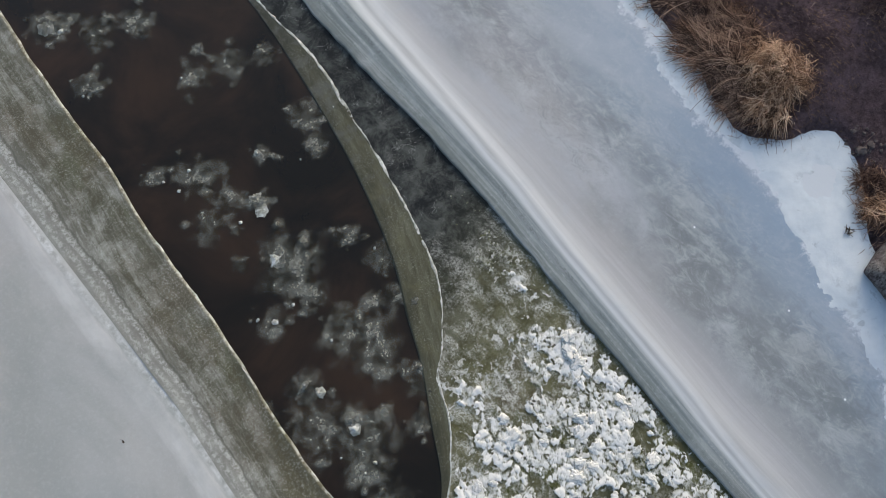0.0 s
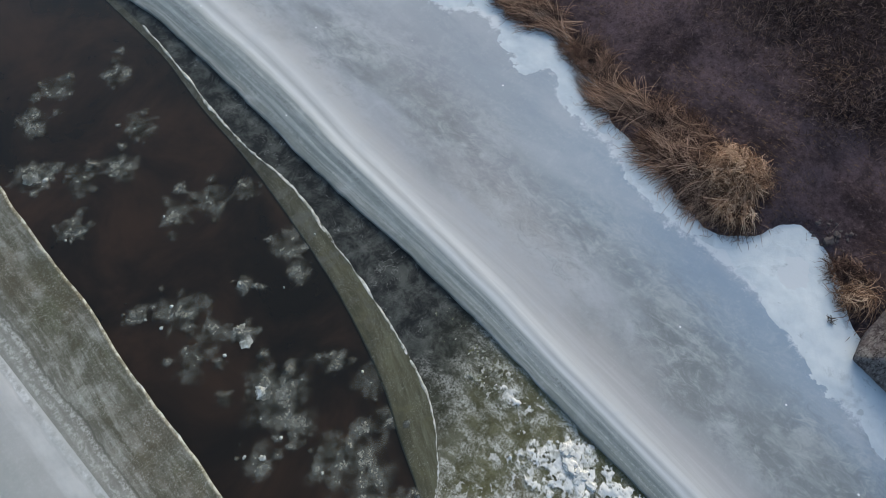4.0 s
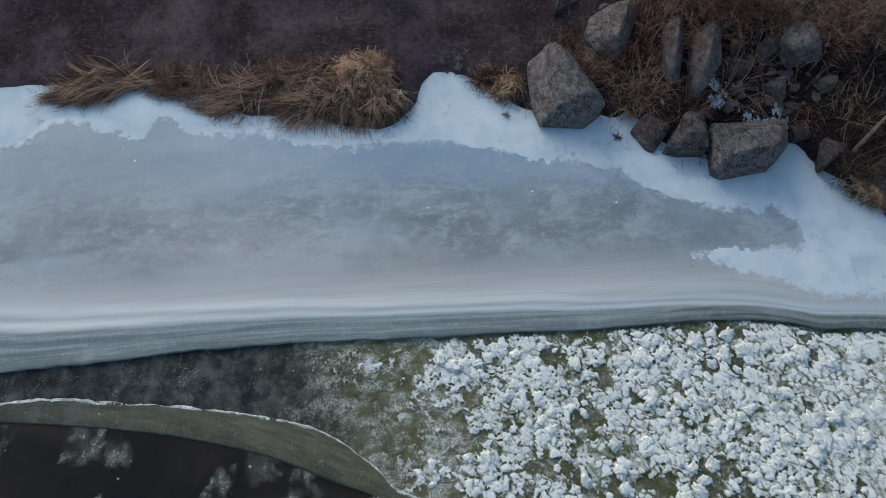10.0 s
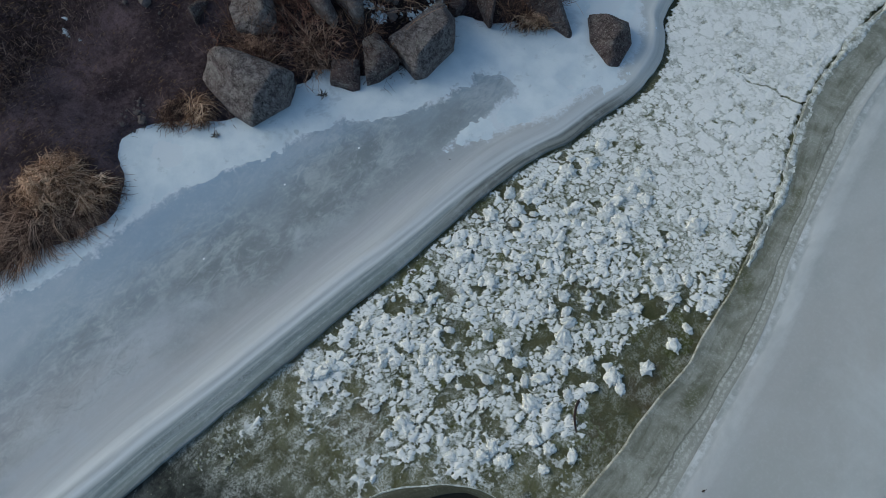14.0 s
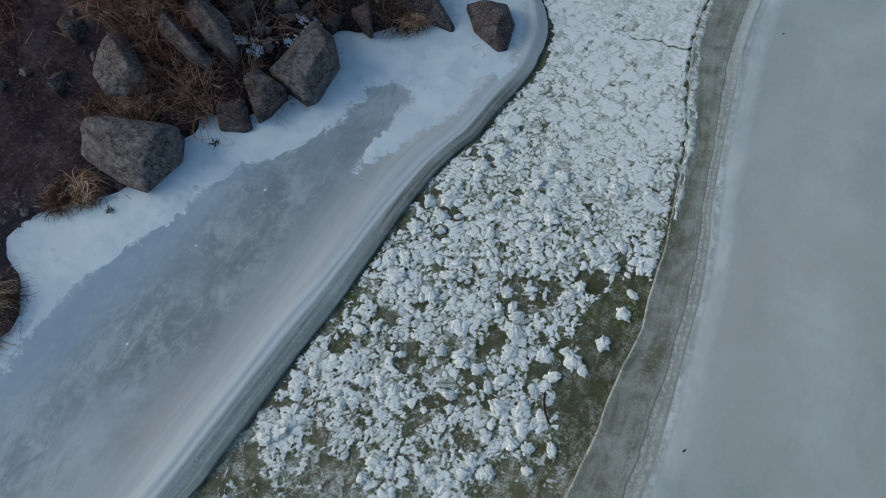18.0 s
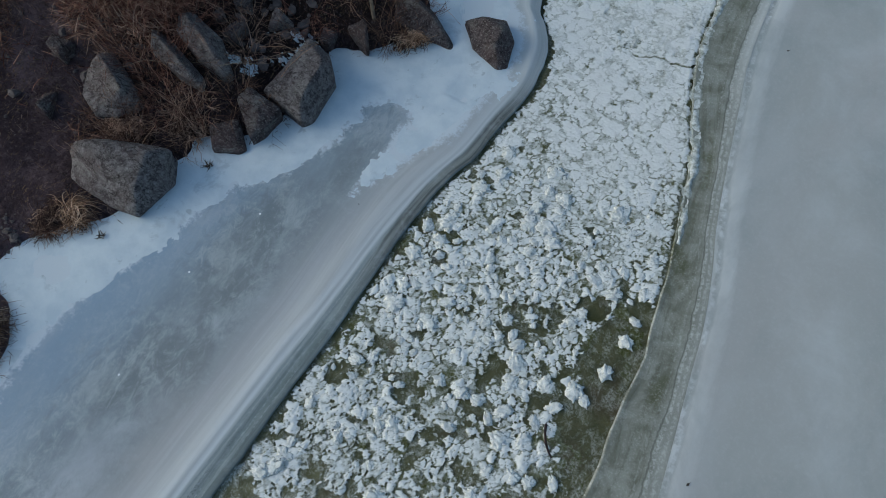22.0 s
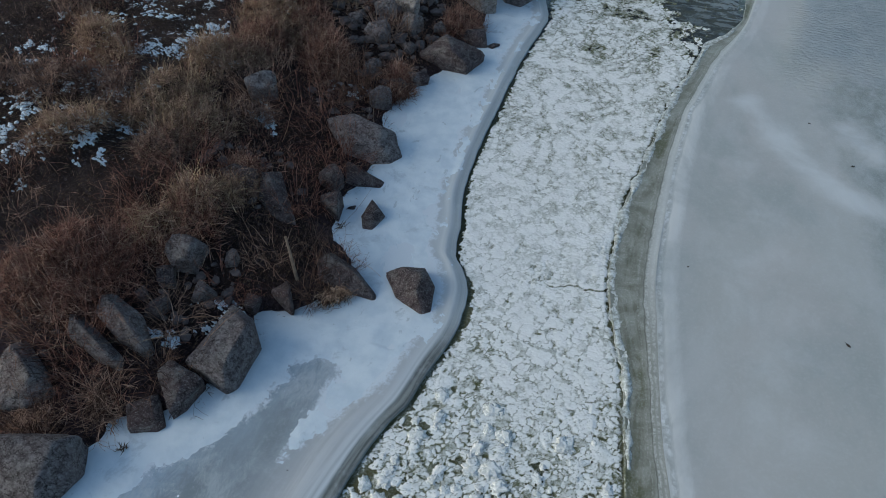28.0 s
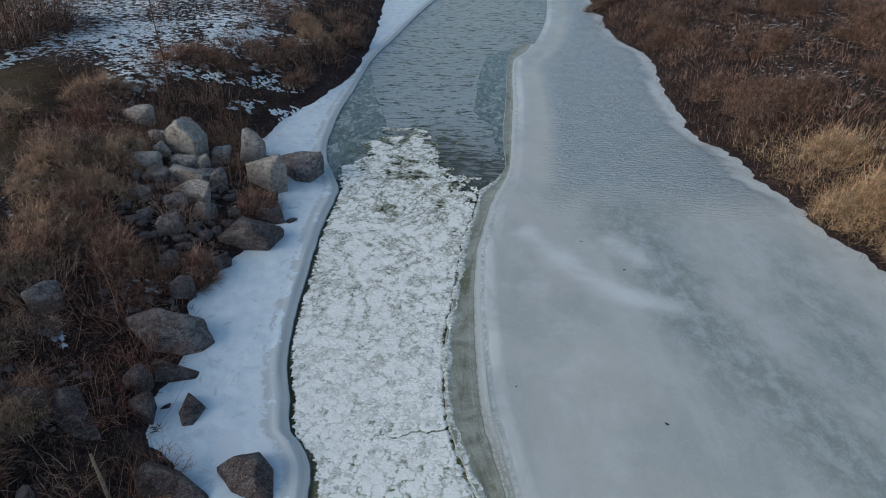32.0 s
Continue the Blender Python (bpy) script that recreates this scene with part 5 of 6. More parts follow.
# ---- half-sunk frazil pans drifting in the open water: x, y, radius, brightness ----
PANS = [
    (-0.59, -6.37, 0.28, 0), (-1.07, -6.21, 0.24, 0), (0.37, -4.98, 0.32, 0), (0.27, -4.42, 0.28, 0), (-0.54, -4.66, 0.14, 1), (-0.05, -4.08, 0.16, 1), (0.27, -2.95, 0.42, 0),
    (-1.28, -4.24, 0.2, 0), (-0.42, -7.71, 0.24, 0), (0.16, -7.96, 0.28, 0), (0.64, -8.58, 0.28, 1), (0.87, -5.42, 0.16, 0), (0.71, -4.24, 0.24, 0), (-0.68, -2.78, 0.16, 0),
    (-0.89, -2.2, 0.2, 0), (0.19, -3.32, 0.24, 0), (0.26, -2.51, 0.2, 0), (0.11, -1.52, 0.42, 0), (0.19, -1.91, 0.24, 0), (0.13, -1.12, 0.28, 0), (1.12, -1.5, 0.2, 1),
]
MORE_PANS = [
    (1.28, -0.94, 0.42, 0), (0.89, -0.4, 0.32, 0), (1.15, -0.15, 0.24, 0), (-0.1, -0.51, 0.16, 0), (0.27, -0.14, 0.16, 0), (0.95, -2.53, 0.2, 0), (-0.63, -1.66, 0.18, 0),
    (-1.42, -4.68, 0.24, 0), (-1.62, -5.92, 0.16, 0), (-1.13, -8.2, 0.24, 0), (-1.5, -9.4, 0.26, 0), (0.1, -9.6, 0.3, 0), (-0.6, -9.9, 0.28, 0), (0.75, -7.3, 0.2, 0), (1.3, 0.45, 0.3, 0), (1.5, 1.1, 0.22, 0),
]


def pan_object(x0, y0, r, bright, seed):
    """A thin ragged raft of ice grains lying in the water's surface, a lump on the bright ones."""
    q, a = np.meshgrid(np.linspace(0, 1, 9), np.linspace(0, 2 * math.pi, 33)[:-1])
    shape = 1 + 0.55 * fbm(np.cos(a) * 1.5 + seed * 3.1, np.sin(a) * 1.5, seed, 3) + 0.22 * fbm(np.cos(a) * 6 + seed, np.sin(a) * 6, seed, 2)
    x, y = r * q * shape * np.cos(a) * 1.05, r * q * shape * np.sin(a)
    z = 0.006 + 0.010 * (1 - q**2) + 0.006 * fbm(x * 14 + seed, y * 14, 3, 3)
    if bright:
        z = z + 0.022 * np.exp(-((q / 0.5) ** 2)) * np.clip(0.6 + 1.6 * fbm(x * 16, y * 16 + seed, 5, 4), 0, 2)
    n, m = q.shape
    i = np.arange(n * m).reshape(n, m)
    j = np.roll(i, -1, 0)
    quads = np.stack([i[:, :-1], i[:, 1:], j[:, 1:], j[:, :-1]], -1).reshape(-1, 4)
    verts = np.stack([x.ravel(), y.ravel(), z.ravel()], -1)
    core = (1 - q**1.6) * (0.75 + 0.3 * lattice(seed * 1.0, 2.0, 1)) + (0.9 * bright * (q < 0.3))
    ob = link_mesh("ice_pan", verts, quads[:, ::-1], None, CREST if bright == 2 else PAN, True, {"core": core})
    ob.location = (x0, y0, -0.05)
    return tagged(ob, "half-sunk white-topped frazil ice pan" if bright else "half-sunk grainy grey frazil ice pan in dark water", "ice pan", "drifting ice pans")


for n, (x, y, r, b) in enumerate(PANS + MORE_PANS):
    pan_object(x, y, r * 1.4, b, n + 1)
    for k in range(5):
        pan_object(x + (0.7 + 0.15 * k) * r * math.cos(n * 2.1 + k * 1.7), y + (0.9 + 0.2 * k) * r * math.sin(n * 1.3 + k * 2.2), r * (0.22 + 0.16 * ((n + k) % 3)), k == 2 and n % 3 == 0, 1000 + 7 * n + k)
# small white crumbs of ice on the brighter pans
for n, (x, y) in enumerate([(-0.5, -4.7), (-0.05, -4.15), (-0.02, -3.95), (1.1, -1.55), (1.02, -1.35), (0.72, -8.6), (0.55, -8.4), (0.95, -0.65), (0.3, -3.2), (0.86, -2.5)]):
    pan_object(x, y, 0.05 + 0.03 * (n % 3), 2, 300 + n)

crumb = random.Random(63)
for n in range(16):
    x, y, r, _ = crumb.choice(PANS + MORE_PANS)
    pan_object(x + crumb.gauss(0, 0.8 * r), y + crumb.gauss(0, 0.8 * r), crumb.uniform(0.012, 0.030), 2, 400 + n)

# ---- skin ice at the far end of the slush ----
vy = spaced((19.6, 33, 0.12))
inner = np.interp(vy, [19.6, 21.5, 24.5, 28.4, 31.8, 33], [-2.9, -2.5, -2.2, -3.2, -3.8, -3.9])
vu = np.linspace(0, 1, 16)[None]
VX = (shelf_edge(vy) - 0.05)[:, None] * (1 - vu) + inner[:, None] * vu + 0.06 * fbm(vy[:, None] * 2, vu * 3, 71, 3) * vu
thin = grid_object("thin_ice", VX, np.repeat(vy[:, None], 16, 1), np.full_like(VX, -0.042) + 0.008 * vu * 0, THIN, None)
tagged(thin, "thin grey-green swirled ice beside the bank shelf", "ice", kind="structure")
vy = spaced((21.3, 36.2, 0.12))
inner = np.interp(vy, [21.3, 24.7, 26, 30.4, 34.2, 36.2], [2.0, 1.75, 1.15, 1.3, 1.75, 3.3])
VX = (sheet_edge(vy) + 0.05)[:, None] * (1 - vu) + inner[:, None] * vu + 0.06 * fbm(vy[:, None] * 2, vu * 3, 73, 3) * vu
thin = grid_object("thin_ice", VX, np.repeat(vy[:, None], 16, 1), np.full_like(VX, -0.042), THIN, None)
tagged(thin, "thin grey-green ice beside the river sheet", "ice", kind="structure")


# ---- dry grass, weeds and shrubs ----
def blades(base, length, head, lean, bend, width, levels=3):
    """Tapered bent blades: vertices, quads and tip triangles. head: where each leans to; lean and bend in radians from upright."""
    n = len(base)
    p = np.array(base, float)
    along = np.stack([np.cos(head), np.sin(head), np.zeros(n)], -1)
    side = np.stack([-np.sin(head), np.cos(head), np.zeros(n)], -1)
    side = side + 0.5 * np.stack([np.zeros(n), np.zeros(n), np.sin(head * 7)], -1)
    rings = []
    for k in range(levels):
        w = (width * (1 - 0.28 * k / levels))[:, None]
        rings += [p - side * w / 2, p + side * w / 2]
        t = lean + bend * (k + 0.5) / levels
        p = p + (length / levels)[:, None] * (along * np.sin(t)[:, None] + np.array([0, 0, 1.0]) * np.cos(t)[:, None])
        p[:, 2] = np.maximum(p[:, 2], base[:, 2] + 0.015)
    rings.append(p)
    m = 2 * levels + 1
    verts = np.stack(rings, 1).reshape(-1, 3)
    o = (np.arange(n) * m)[:, None]
    quads = np.concatenate([o + np.array([[2 * k, 2 * k + 1, 2 * k + 3, 2 * k + 2]]) for k in range(levels - 1)]) if levels > 1 else None
    return verts, quads, o + np.array([[m - 3, m - 2, m - 1]])


def tubes(paths, radii, sides=3):
    """Thin tapering stems along paths of shape (stems, points, 3)."""
    n, k, _ = paths.shape
    a = np.arange(sides) * 2 * math.pi / sides
    ring = np.stack([np.cos(a), np.sin(a), np.zeros(sides)], -1)
    verts = (paths[:, :, None] + ring[None, None] * radii[:, :, None, None]).reshape(-1, 3)
    i = np.arange(n * k * sides).reshape(n, k, sides)
    j = np.roll(i, -1, 2)
    return verts, np.stack([i[:, :-1], j[:, :-1], j[:, 1:], i[:, 1:]], -1).reshape(-1, 4)


def bank_z(x, y):
    dl, dr = shore(y) - x, x - far_shore(y)
    d = np.maximum(dl, dr)
    return ground_height(x, y) + np.where(d > 0, 0.11 * fbm(x * 0.9, y * 0.9, 3, 5, 0.55) * step(0, 0.7, d), 0)


def scatter(r, n, x0, y0, rx, ry, turn=0.0):
    q, a = np.sqrt(r.random(n)), r.uniform(0, 2 * math.pi, n)
    u, v = q * rx * np.cos(a), q * ry * np.sin(a)
    c, s = math.cos(turn), math.sin(turn)
    return x0 + u * c - v * s, y0 + u * s + v * c


def shrub(x0, y0, radius, material, label, seed, stems=40, tall=0.8, upright=0.5):
    """A leafless thicket: main stems and the finer twigs that fork from them."""
    r = np.random.default_rng(seed)
    thing = new("bare_shrub")
    z0 = float(bank_z(np.array(x0), np.array(y0)))
    thing.location = (x0, y0, z0)
    x, y = scatter(r, stems, x0, y0, radius * 0.7, radius * 0.7)
    base = np.stack([x, y, bank_z(x, y) - 0.03], -1)
    head = np.arctan2(y - y0, x - x0) + r.normal(0, 0.9, stems)
    lean = r.uniform(0.1, 1.25, stems) * (1.3 - upright)
    length = tall * r.uniform(0.5, 1.3, stems)

    def grow(start, head, lean, length, points):
        path = [start]
        for k in range(points - 1):
            lean = lean + r.normal(0.08, 0.13, len(lean))
            head = head + r.normal(0, 0.25, len(head))
            way = np.stack([np.cos(head) * np.sin(lean), np.sin(head) * np.sin(lean), np.cos(lean)], -1)
            path.append(path[-1] + way * (length / (points - 1))[:, None])
        return np.stack(path, 1), head, lean

    paths, h2, l2 = grow(base, head, lean, length, 5)
    rad = np.linspace(0.0075, 0.0025, 5)[None] * r.uniform(0.6, 1.3, stems)[:, None]
    v, q = tubes(paths - np.array(thing.location), rad)
    link_mesh("stem_frame", v, q, None, material, False, parent=thing)
    pick = np.repeat(np.arange(stems), 5)
    start = paths[pick, r.integers(1, 5, len(pick))]
    twigs, _, _ = grow(start, h2[pick] + r.normal(0, 1.0, len(pick)), np.abs(l2[pick] + r.normal(0.2, 0.45, len(pick))), tall * r.uniform(0.15, 0.5, len(pick)), 4)
    v, q = tubes(twigs - np.array(thing.location), np.linspace(0.0035, 0.0015, 4)[None] * np.ones((len(pick), 1)))
    tagged(link_mesh("twig_spray", v, q, None, material, False, parent=thing), kind="stuff")
    return tagged(thing, label, "shrub", "bare shrubs")


STEMS = []
STEMS.append((-6.15, 4.20, 0.36, REDTWIG, "thin golden dead stems between riprap boulders", 214, 40, 0.5, 0.3))
STEMS.append((-6.85, 3.45, 0.45, BROWN, "matted thin brown stems behind a granite boulder", 215, 80, 0.5, 0.0))
# x, y, radius, kind (0 brown, 1 rust, 2 golden-brown)
CLUMPS = [
    (-6.73, 7.64, 0.60, 1), (-7.15, 6.86, 0.55, 1), (-6.69, 9.13, 0.50, 1), (-7.83, 5.98, 0.80, 1), (-8.25, 9.87, 0.70, 2), (-8.21, 8.84, 0.55, 0), (-8.23, 5.02, 0.60, 1),
    (-5.57, 14.02, 0.45, 1), (-12.29, 8.87, 0.6, 0), (-9.80, 8.25, 0.65, 2), (-9.81, 9.62, 0.6, 0), (-8.83, 13.87, 0.9, 2), (-7.30, 13.59, 0.75, 1), (-8.62, 15.90, 0.8, 2),
    (-8.95, 12.11, 0.75, 2), (-11.32, 10.93, 0.8, 2), (-11.14, 9.27, 0.75, 0), (-6.55, 19.62, 0.5, 1), (-5.04, 16.9, 0.55, 1), (-5.56, 13.91, 0.5, 1), (-10.20, 16.60, 0.9, 2),
    (-11.66, 15.20, 0.8, 2), (-13.17, 12.44, 0.8, 0), (-9.22, 9.90, 0.7, 2), (-7.59, 5.23, 0.6, 1), (-7.66, 10.71, 0.5, 0), (-8.92, 17.51, 0.7, 2),
]
FAR_CLUMPS = [
    (-9.69, 14.99, 0.9, 2), (-8.48, 14.61, 0.85, 1), (-8.78, 12.93, 0.8, 1), (-7.57, 13.71, 0.6, 1), (-5.13, 17.35, 0.5, 1), (-8.93, 18.20, 0.9, 2), (-10.34, 17.61, 1.0, 0),
    (-6.61, 33.23, 1.0, 2), (-7.97, 29.12, 1.0, 0), (-9.49, 27.16, 1.1, 0), (-5.26, 35.10, 0.9, 0), (-7.57, 35.16, 1.1, 2), (-10.56, 27.06, 1.0, 1), (-7.1, 30.6, 0.9, 0), (-6.3, 27.8, 0.7, 0), (-11.9, 22.5, 0.9, 2), (-13.5, 19.5, 1.0, 2),
]
CLUMPS += [(-8.31, 8.86, 0.5, 2), (-8.71, 10.14, 0.55, 2), (-9.03, 11.4, 0.6, 2), (-8.5, 9.5, 0.4, 2), (-7.19, 7.09, 0.45, 2), (-6.89, 7.86, 0.5, 2), (-6.49, 8.55, 0.4, 2), (-8.23, 5.32, 0.5, 1), (-7.9, 5.74, 0.5, 1)]
CLUMP_LABELS = ["brown dead weed mound on the bank", "rust-red dead weed mound among boulders", "golden-brown dry grass mound beside the footpath"]


def mound(x0, y0, radius, materials, label, seed, reach=1.0, high=0.34, swirl=None):
    """A low heap of matted weeds: a tangle of short curled blades over a domed heart, and a few longer stems."""
    r = np.random.default_rng(seed)
    thing = new("weed_mound")
    at = np.array([x0, y0, float(bank_z(np.array(x0), np.array(y0)))])
    thing.location = at
    turn = r.uniform(0, math.pi)
    long = r.uniform(1.0, 1.5)
    for name, k, lo, hi, material in (("weed_mat", int(2600 * radius * (0.35 + radius)), 0.12, 0.34, materials[0]), ("stem_tuft", int(700 * radius), 0.25, 0.6, materials[1])):
        x, y = scatter(r, k, x0, y0, radius * long, radius / long, turn)
        c, s = math.cos(turn), math.sin(turn)
        u, v = ((x - x0) * c + (y - y0) * s) / long, ((y - y0) * c - (x - x0) * s) * long
        q = np.clip(np.hypot(u, v) / radius, 0, 1)
        ruffle = fbm(x * 3.5, y * 3.5, seed, 4)
        heap = 1.5 * high * radius * (1 - q**2) * (1 + 1.5 * ruffle) * r.uniform(0.15, 1.0, k) ** 0.5
        base = np.stack([x, y, bank_z(x, y) - 0.02 + np.maximum(heap, 0)], -1)
        head = 5 * fbm(x * 5, y * 5, seed + 3, 3) + r.normal(0, 1.0, k)
        if swirl is not None:
            head = radians(swirl) + 2.4 * fbm(x * 3.2, y * 3.2, seed + 3, 3) + r.normal(0, 0.55, k)
        verts, quads, tris = blades(base, reach * r.uniform(lo, hi, k), head, r.uniform(0.4, 1.5, k), r.uniform(-0.8, 2.4, k), r.uniform(0.004, 0.011, k), 4)
        ob = link_mesh(name, verts - at, quads, tris, material, False)
        ob.parent = thing
    return tagged(thing, label, "weeds", "dead weed mounds")


def thatch(x0, y0, rx, ry, turn, comb, high, materials, label, seed, locks, length=0.75, loose=1.0, fan=0.0):
    """A heap of long dead reeds: locks of arching strands over a matted heart, some stray stems on top.
    comb: heading in degrees that the locks lean to; fan: how far they spread outwards from the heart instead."""
    r = np.random.default_rng(seed)
    thing = new("reed_tussock")
    at = np.array([x0, y0, float(bank_z(np.array(x0), np.array(y0)))])
    thing.location = at
    c, s = math.cos(radians(turn)), math.sin(radians(turn))
    for name, bundles, each, spread, low, top in (("under_mat", int(locks * 1.2), 8, 0.07, 0.05, 0.5), ("combed_lock", int(1.6 * locks), 5, 0.018, 0.12, 1.0), ("stray_stem", max(locks // 4, 4), 2, 0.05, 0.5, 1.3)):
        k = bundles * each
        lx, ly = scatter(r, bundles, x0, y0, rx * 0.8, ry * 0.8, radians(turn))
        out = np.arctan2(ly - y0, lx - x0)
        lean = radians(comb) + 0.9 * loose * fbm(lx * 1.7, ly * 1.7, seed + 3, 3) + r.normal(0, 0.55 * loose, bundles)
        aim = np.arctan2((1 - fan) * np.sin(lean) + fan * np.sin(out), (1 - fan) * np.cos(lean) + fan * np.cos(out)) + r.normal(0, 0.35 * loose, bundles)
        curl = r.normal(0, 0.50 * loose, bundles)
        height = r.uniform(low, top, bundles) * high * (1.15 - 0.6 * np.clip(np.hypot((lx - x0) / rx, (ly - y0) / ry), 0, 1))
        # random tone for each lock, with shade painted into the low ones
        shade_ = np.clip(r.normal(0.42, 0.36, bundles) + 0.25 * (height / max(high, 0.01) - 0.5), 0, 1)
        rep = lambda v: np.repeat(v, each)
        x, y = rep(lx) + r.normal(0, spread, k), rep(ly) + r.normal(0, spread, k)
        head = rep(aim) + r.normal(0, 0.14 * loose + (0.6 if name == "stray_stem" else 0), k)
        size = length * rep(r.uniform(0.5, 1.25, bundles)) * r.uniform(0.7, 1.1, k)
        bend = rep(curl) + r.normal(0, 0.14 * loose, k)
        x, y = x - 0.35 * size * np.cos(head), y - 0.35 * size * np.sin(head)
        arch = rep(height) * r.uniform(0.7, 1.25, k)
        over = np.abs(r.normal(0, 0.14, k))
        path = []
        for step_ in range(8):
            t = step_ / 7
            x = np.minimum(x, shore(y) + over + 0.02 * step_)
            ground_ = np.maximum(bank_z(x, y), 0.06)
            z = ground_ + arch * (3.4 * (t + 0.06) * (1 - t) ** 0.8) * 0.75 + 0.012 + r.normal(0, 0.003, k)
            path.append(np.stack([x, y, z], -1))
            x, y = x + size / 7 * np.cos(head), y + size / 7 * np.sin(head)
            head = head + bend / 2.2 + rep(r.normal(0, 0.16 * loose, bundles)) + r.normal(0, 0.09 * loose, k)
        v, q = tubes(np.stack(path, 1) - at, np.linspace(1, 0.5, 8)[None] * r.uniform(0.0030, 0.0062, k)[:, None])
        tone = np.repeat(np.clip(rep(shade_) + r.normal(0, 0.10, k), 0, 1), 24)
        ob = link_mesh(name, v, q, None, materials[0] if name == "under_mat" else materials[1], False, {"tone": tone}, thing)
        tagged(ob, kind="stuff")
    return tagged(thing, label, "grass", "reed tussocks")


DARKREED = straw_material("dark_reed", (0.050, 0.027, 0.022), (0.165, 0.092, 0.067), (0.41, 0.255, 0.18))
GOLDREED = reed_material("gold_reed", (0.048, 0.024, 0.016), (0.39, 0.225, 0.142), (0.96, 0.68, 0.48))
LIGHTREED = reed_material("light_reed", (0.026, 0.015, 0.012), (0.155, 0.088, 0.064), (0.62, 0.41, 0.30))
BROWNREED = reed_material("brown_reed", (0.018, 0.011, 0.010), (0.105, 0.060, 0.047), (0.40, 0.26, 0.19))
thatch(-7.05, -0.42, 0.42, 0.55, 0, -20, 0.30, (BROWNREED, GOLDREED), "large golden matted reed tussock overhanging the snowy ice edge", 21, 230, 0.50, 1.7, 0.15)
thatch(-6.62, -0.10, 0.30, 0.36, 0, 20, 0.20, (BROWNREED, GOLDREED), "golden reed stems drooping over the snow", 23, 80, 0.42, 1.2, 0.1)
thatch(-6.42, -0.45, 0.20, 0.40, 0, -70, 0.08, (BROWNREED, LIGHTREED), "flattened brown stems at the foot of the reed tussock", 34, 60, 0.45, 0.8)
thatch(-6.78, -1.10, 0.32, 0.75, 0, -86, 0.12, (BROWNREED, LIGHTREED), "brown combed-down reed stems on the icy bank edge", 22, 170, 0.80, 0.6)
thatch(-7.25, -1.60, 0.30, 0.80, 0, -95, 0.12, (BROWNREED, BROWNREED), "dull brown reed stems lying along the bank edge", 33, 90, 0.6, 1.0)
thatch(-7.10, -2.60, 0.28, 0.60, 10, -85, 0.10, (BROWNREED, LIGHTREED), "flattened dark reed mat beside the snow", 24, 70, 0.9, 0.5)
thatch(-7.45, -3.60, 0.26, 0.55, 0, -90, 0.10, (BROWNREED, BROWNREED), "low brown tangled grass on the bare soil edge", 28, 60, 0.6, 0.9)
thatch(-7.60, -5.00, 0.28, 0.85, 5, -80, 0.12, (BROWNREED, LIGHTREED), "low brown combed grass mat on the snowy bank edge", 25, 110, 0.95, 0.45)
thatch(-7.20, -7.90, 0.22, 0.42, 0, 85, 0.14, (BROWNREED, GOLDREED), "small golden combed grass tuft in snow", 26, 26, 0.5, 0.4)
thatch(-6.62, 2.02, 0.22, 0.30, 30, 40, 0.18, (BROWNREED, GOLDREED), "small brown grass tuft against a granite boulder", 27, 22, 0.38, 1.3, 0.4)
thatch(-6.95, 1.75, 0.25, 0.35, 20, 20, 0.14, (BROWNREED, BROWNREED), "short matted brown grass beside a granite boulder", 29, 20, 0.35, 1.3, 0.4)
thatch(-3.80, 7.45, 0.28, 0.20, 30, -60, 0.26, (BROWNREED, GOLDREED), "yellow grass draped over a dark boulder at the ice", 30, 30, 0.45, 2.0)
thatch(-6.10, 4.12, 0.26, 0.24, 0, -30, 0.30, (BROWNREED, LIGHTREED), "golden and rust dead stems between riprap boulders", 31, 20, 0.5, 2.2)
thatch(-6.80, 3.55, 0.40, 0.22, 25, 60, 0.16, (BROWNREED, LIGHTREED), "matted brown stems behind a granite boulder", 32, 30, 0.45, 2.0)
for n, (x, y, rad, kind) in enumerate(CLUMPS + FAR_CLUMPS):
    mound(x, y, rad, ((BROWN, REDTWIG), (RUST, REDTWIG), (REDTWIG, TAN))[kind], CLUMP_LABELS[kind], 40 + n)

for spec in STEMS:
    shrub(*spec)
shrub(-7.55, 5.55, 0.7, RUST, "rust-red leafless shrub above the boulders", 201, 60, 1.0, 0.7)
shrub(-6.95, 4.75, 0.5, RUST, "rust-red leafless shrub between boulders", 202, 40, 0.9, 0.6)
shrub(-4.55, 7.75, 0.55, TWIG, "grey-brown twig thicket at the ice edge", 203, 60, 0.75, 0.35)
shrub(-5.54, 9.07, 0.6, RUST, "reddish twig thicket between boulders", 204, 60, 0.75, 0.4)
shrub(-5.40, 10.54, 0.6, RUST, "reddish twig thicket beside a large boulder", 205, 55, 0.75, 0.4)
shrub(-7.30, 4.45, 0.45, TWIG, "grey-brown twig tangle over a boulder", 206, 34, 0.6, 0.2)
shrub(-7.00, 5.75, 0.55, RUST, "reddish twig tangle behind the boulders", 207, 44, 0.7, 0.4)
shrub(-5.30, 5.15, 0.4, TWIG, "dead twigs fallen across dark boulders", 208, 18, 0.8, 0.0)
shrub(-6.9, 11.6, 0.7, RUST, "reddish twig thicket on the dark bank", 209, 50, 0.8, 0.4)
shrub(-6.2, 8.1, 0.7, TWIG, "brown twig thicket on the dark bank", 210, 60, 0.7, 0.2)
shrub(-8.2, 28.0, 0.9, TWIG, "brown brush on the far bank", 211, 50, 1.3, 0.6)
shrub(-6.0, 31.5, 0.8, TWIG, "brown brush beside the frozen shore", 212, 50, 1.2, 0.6)
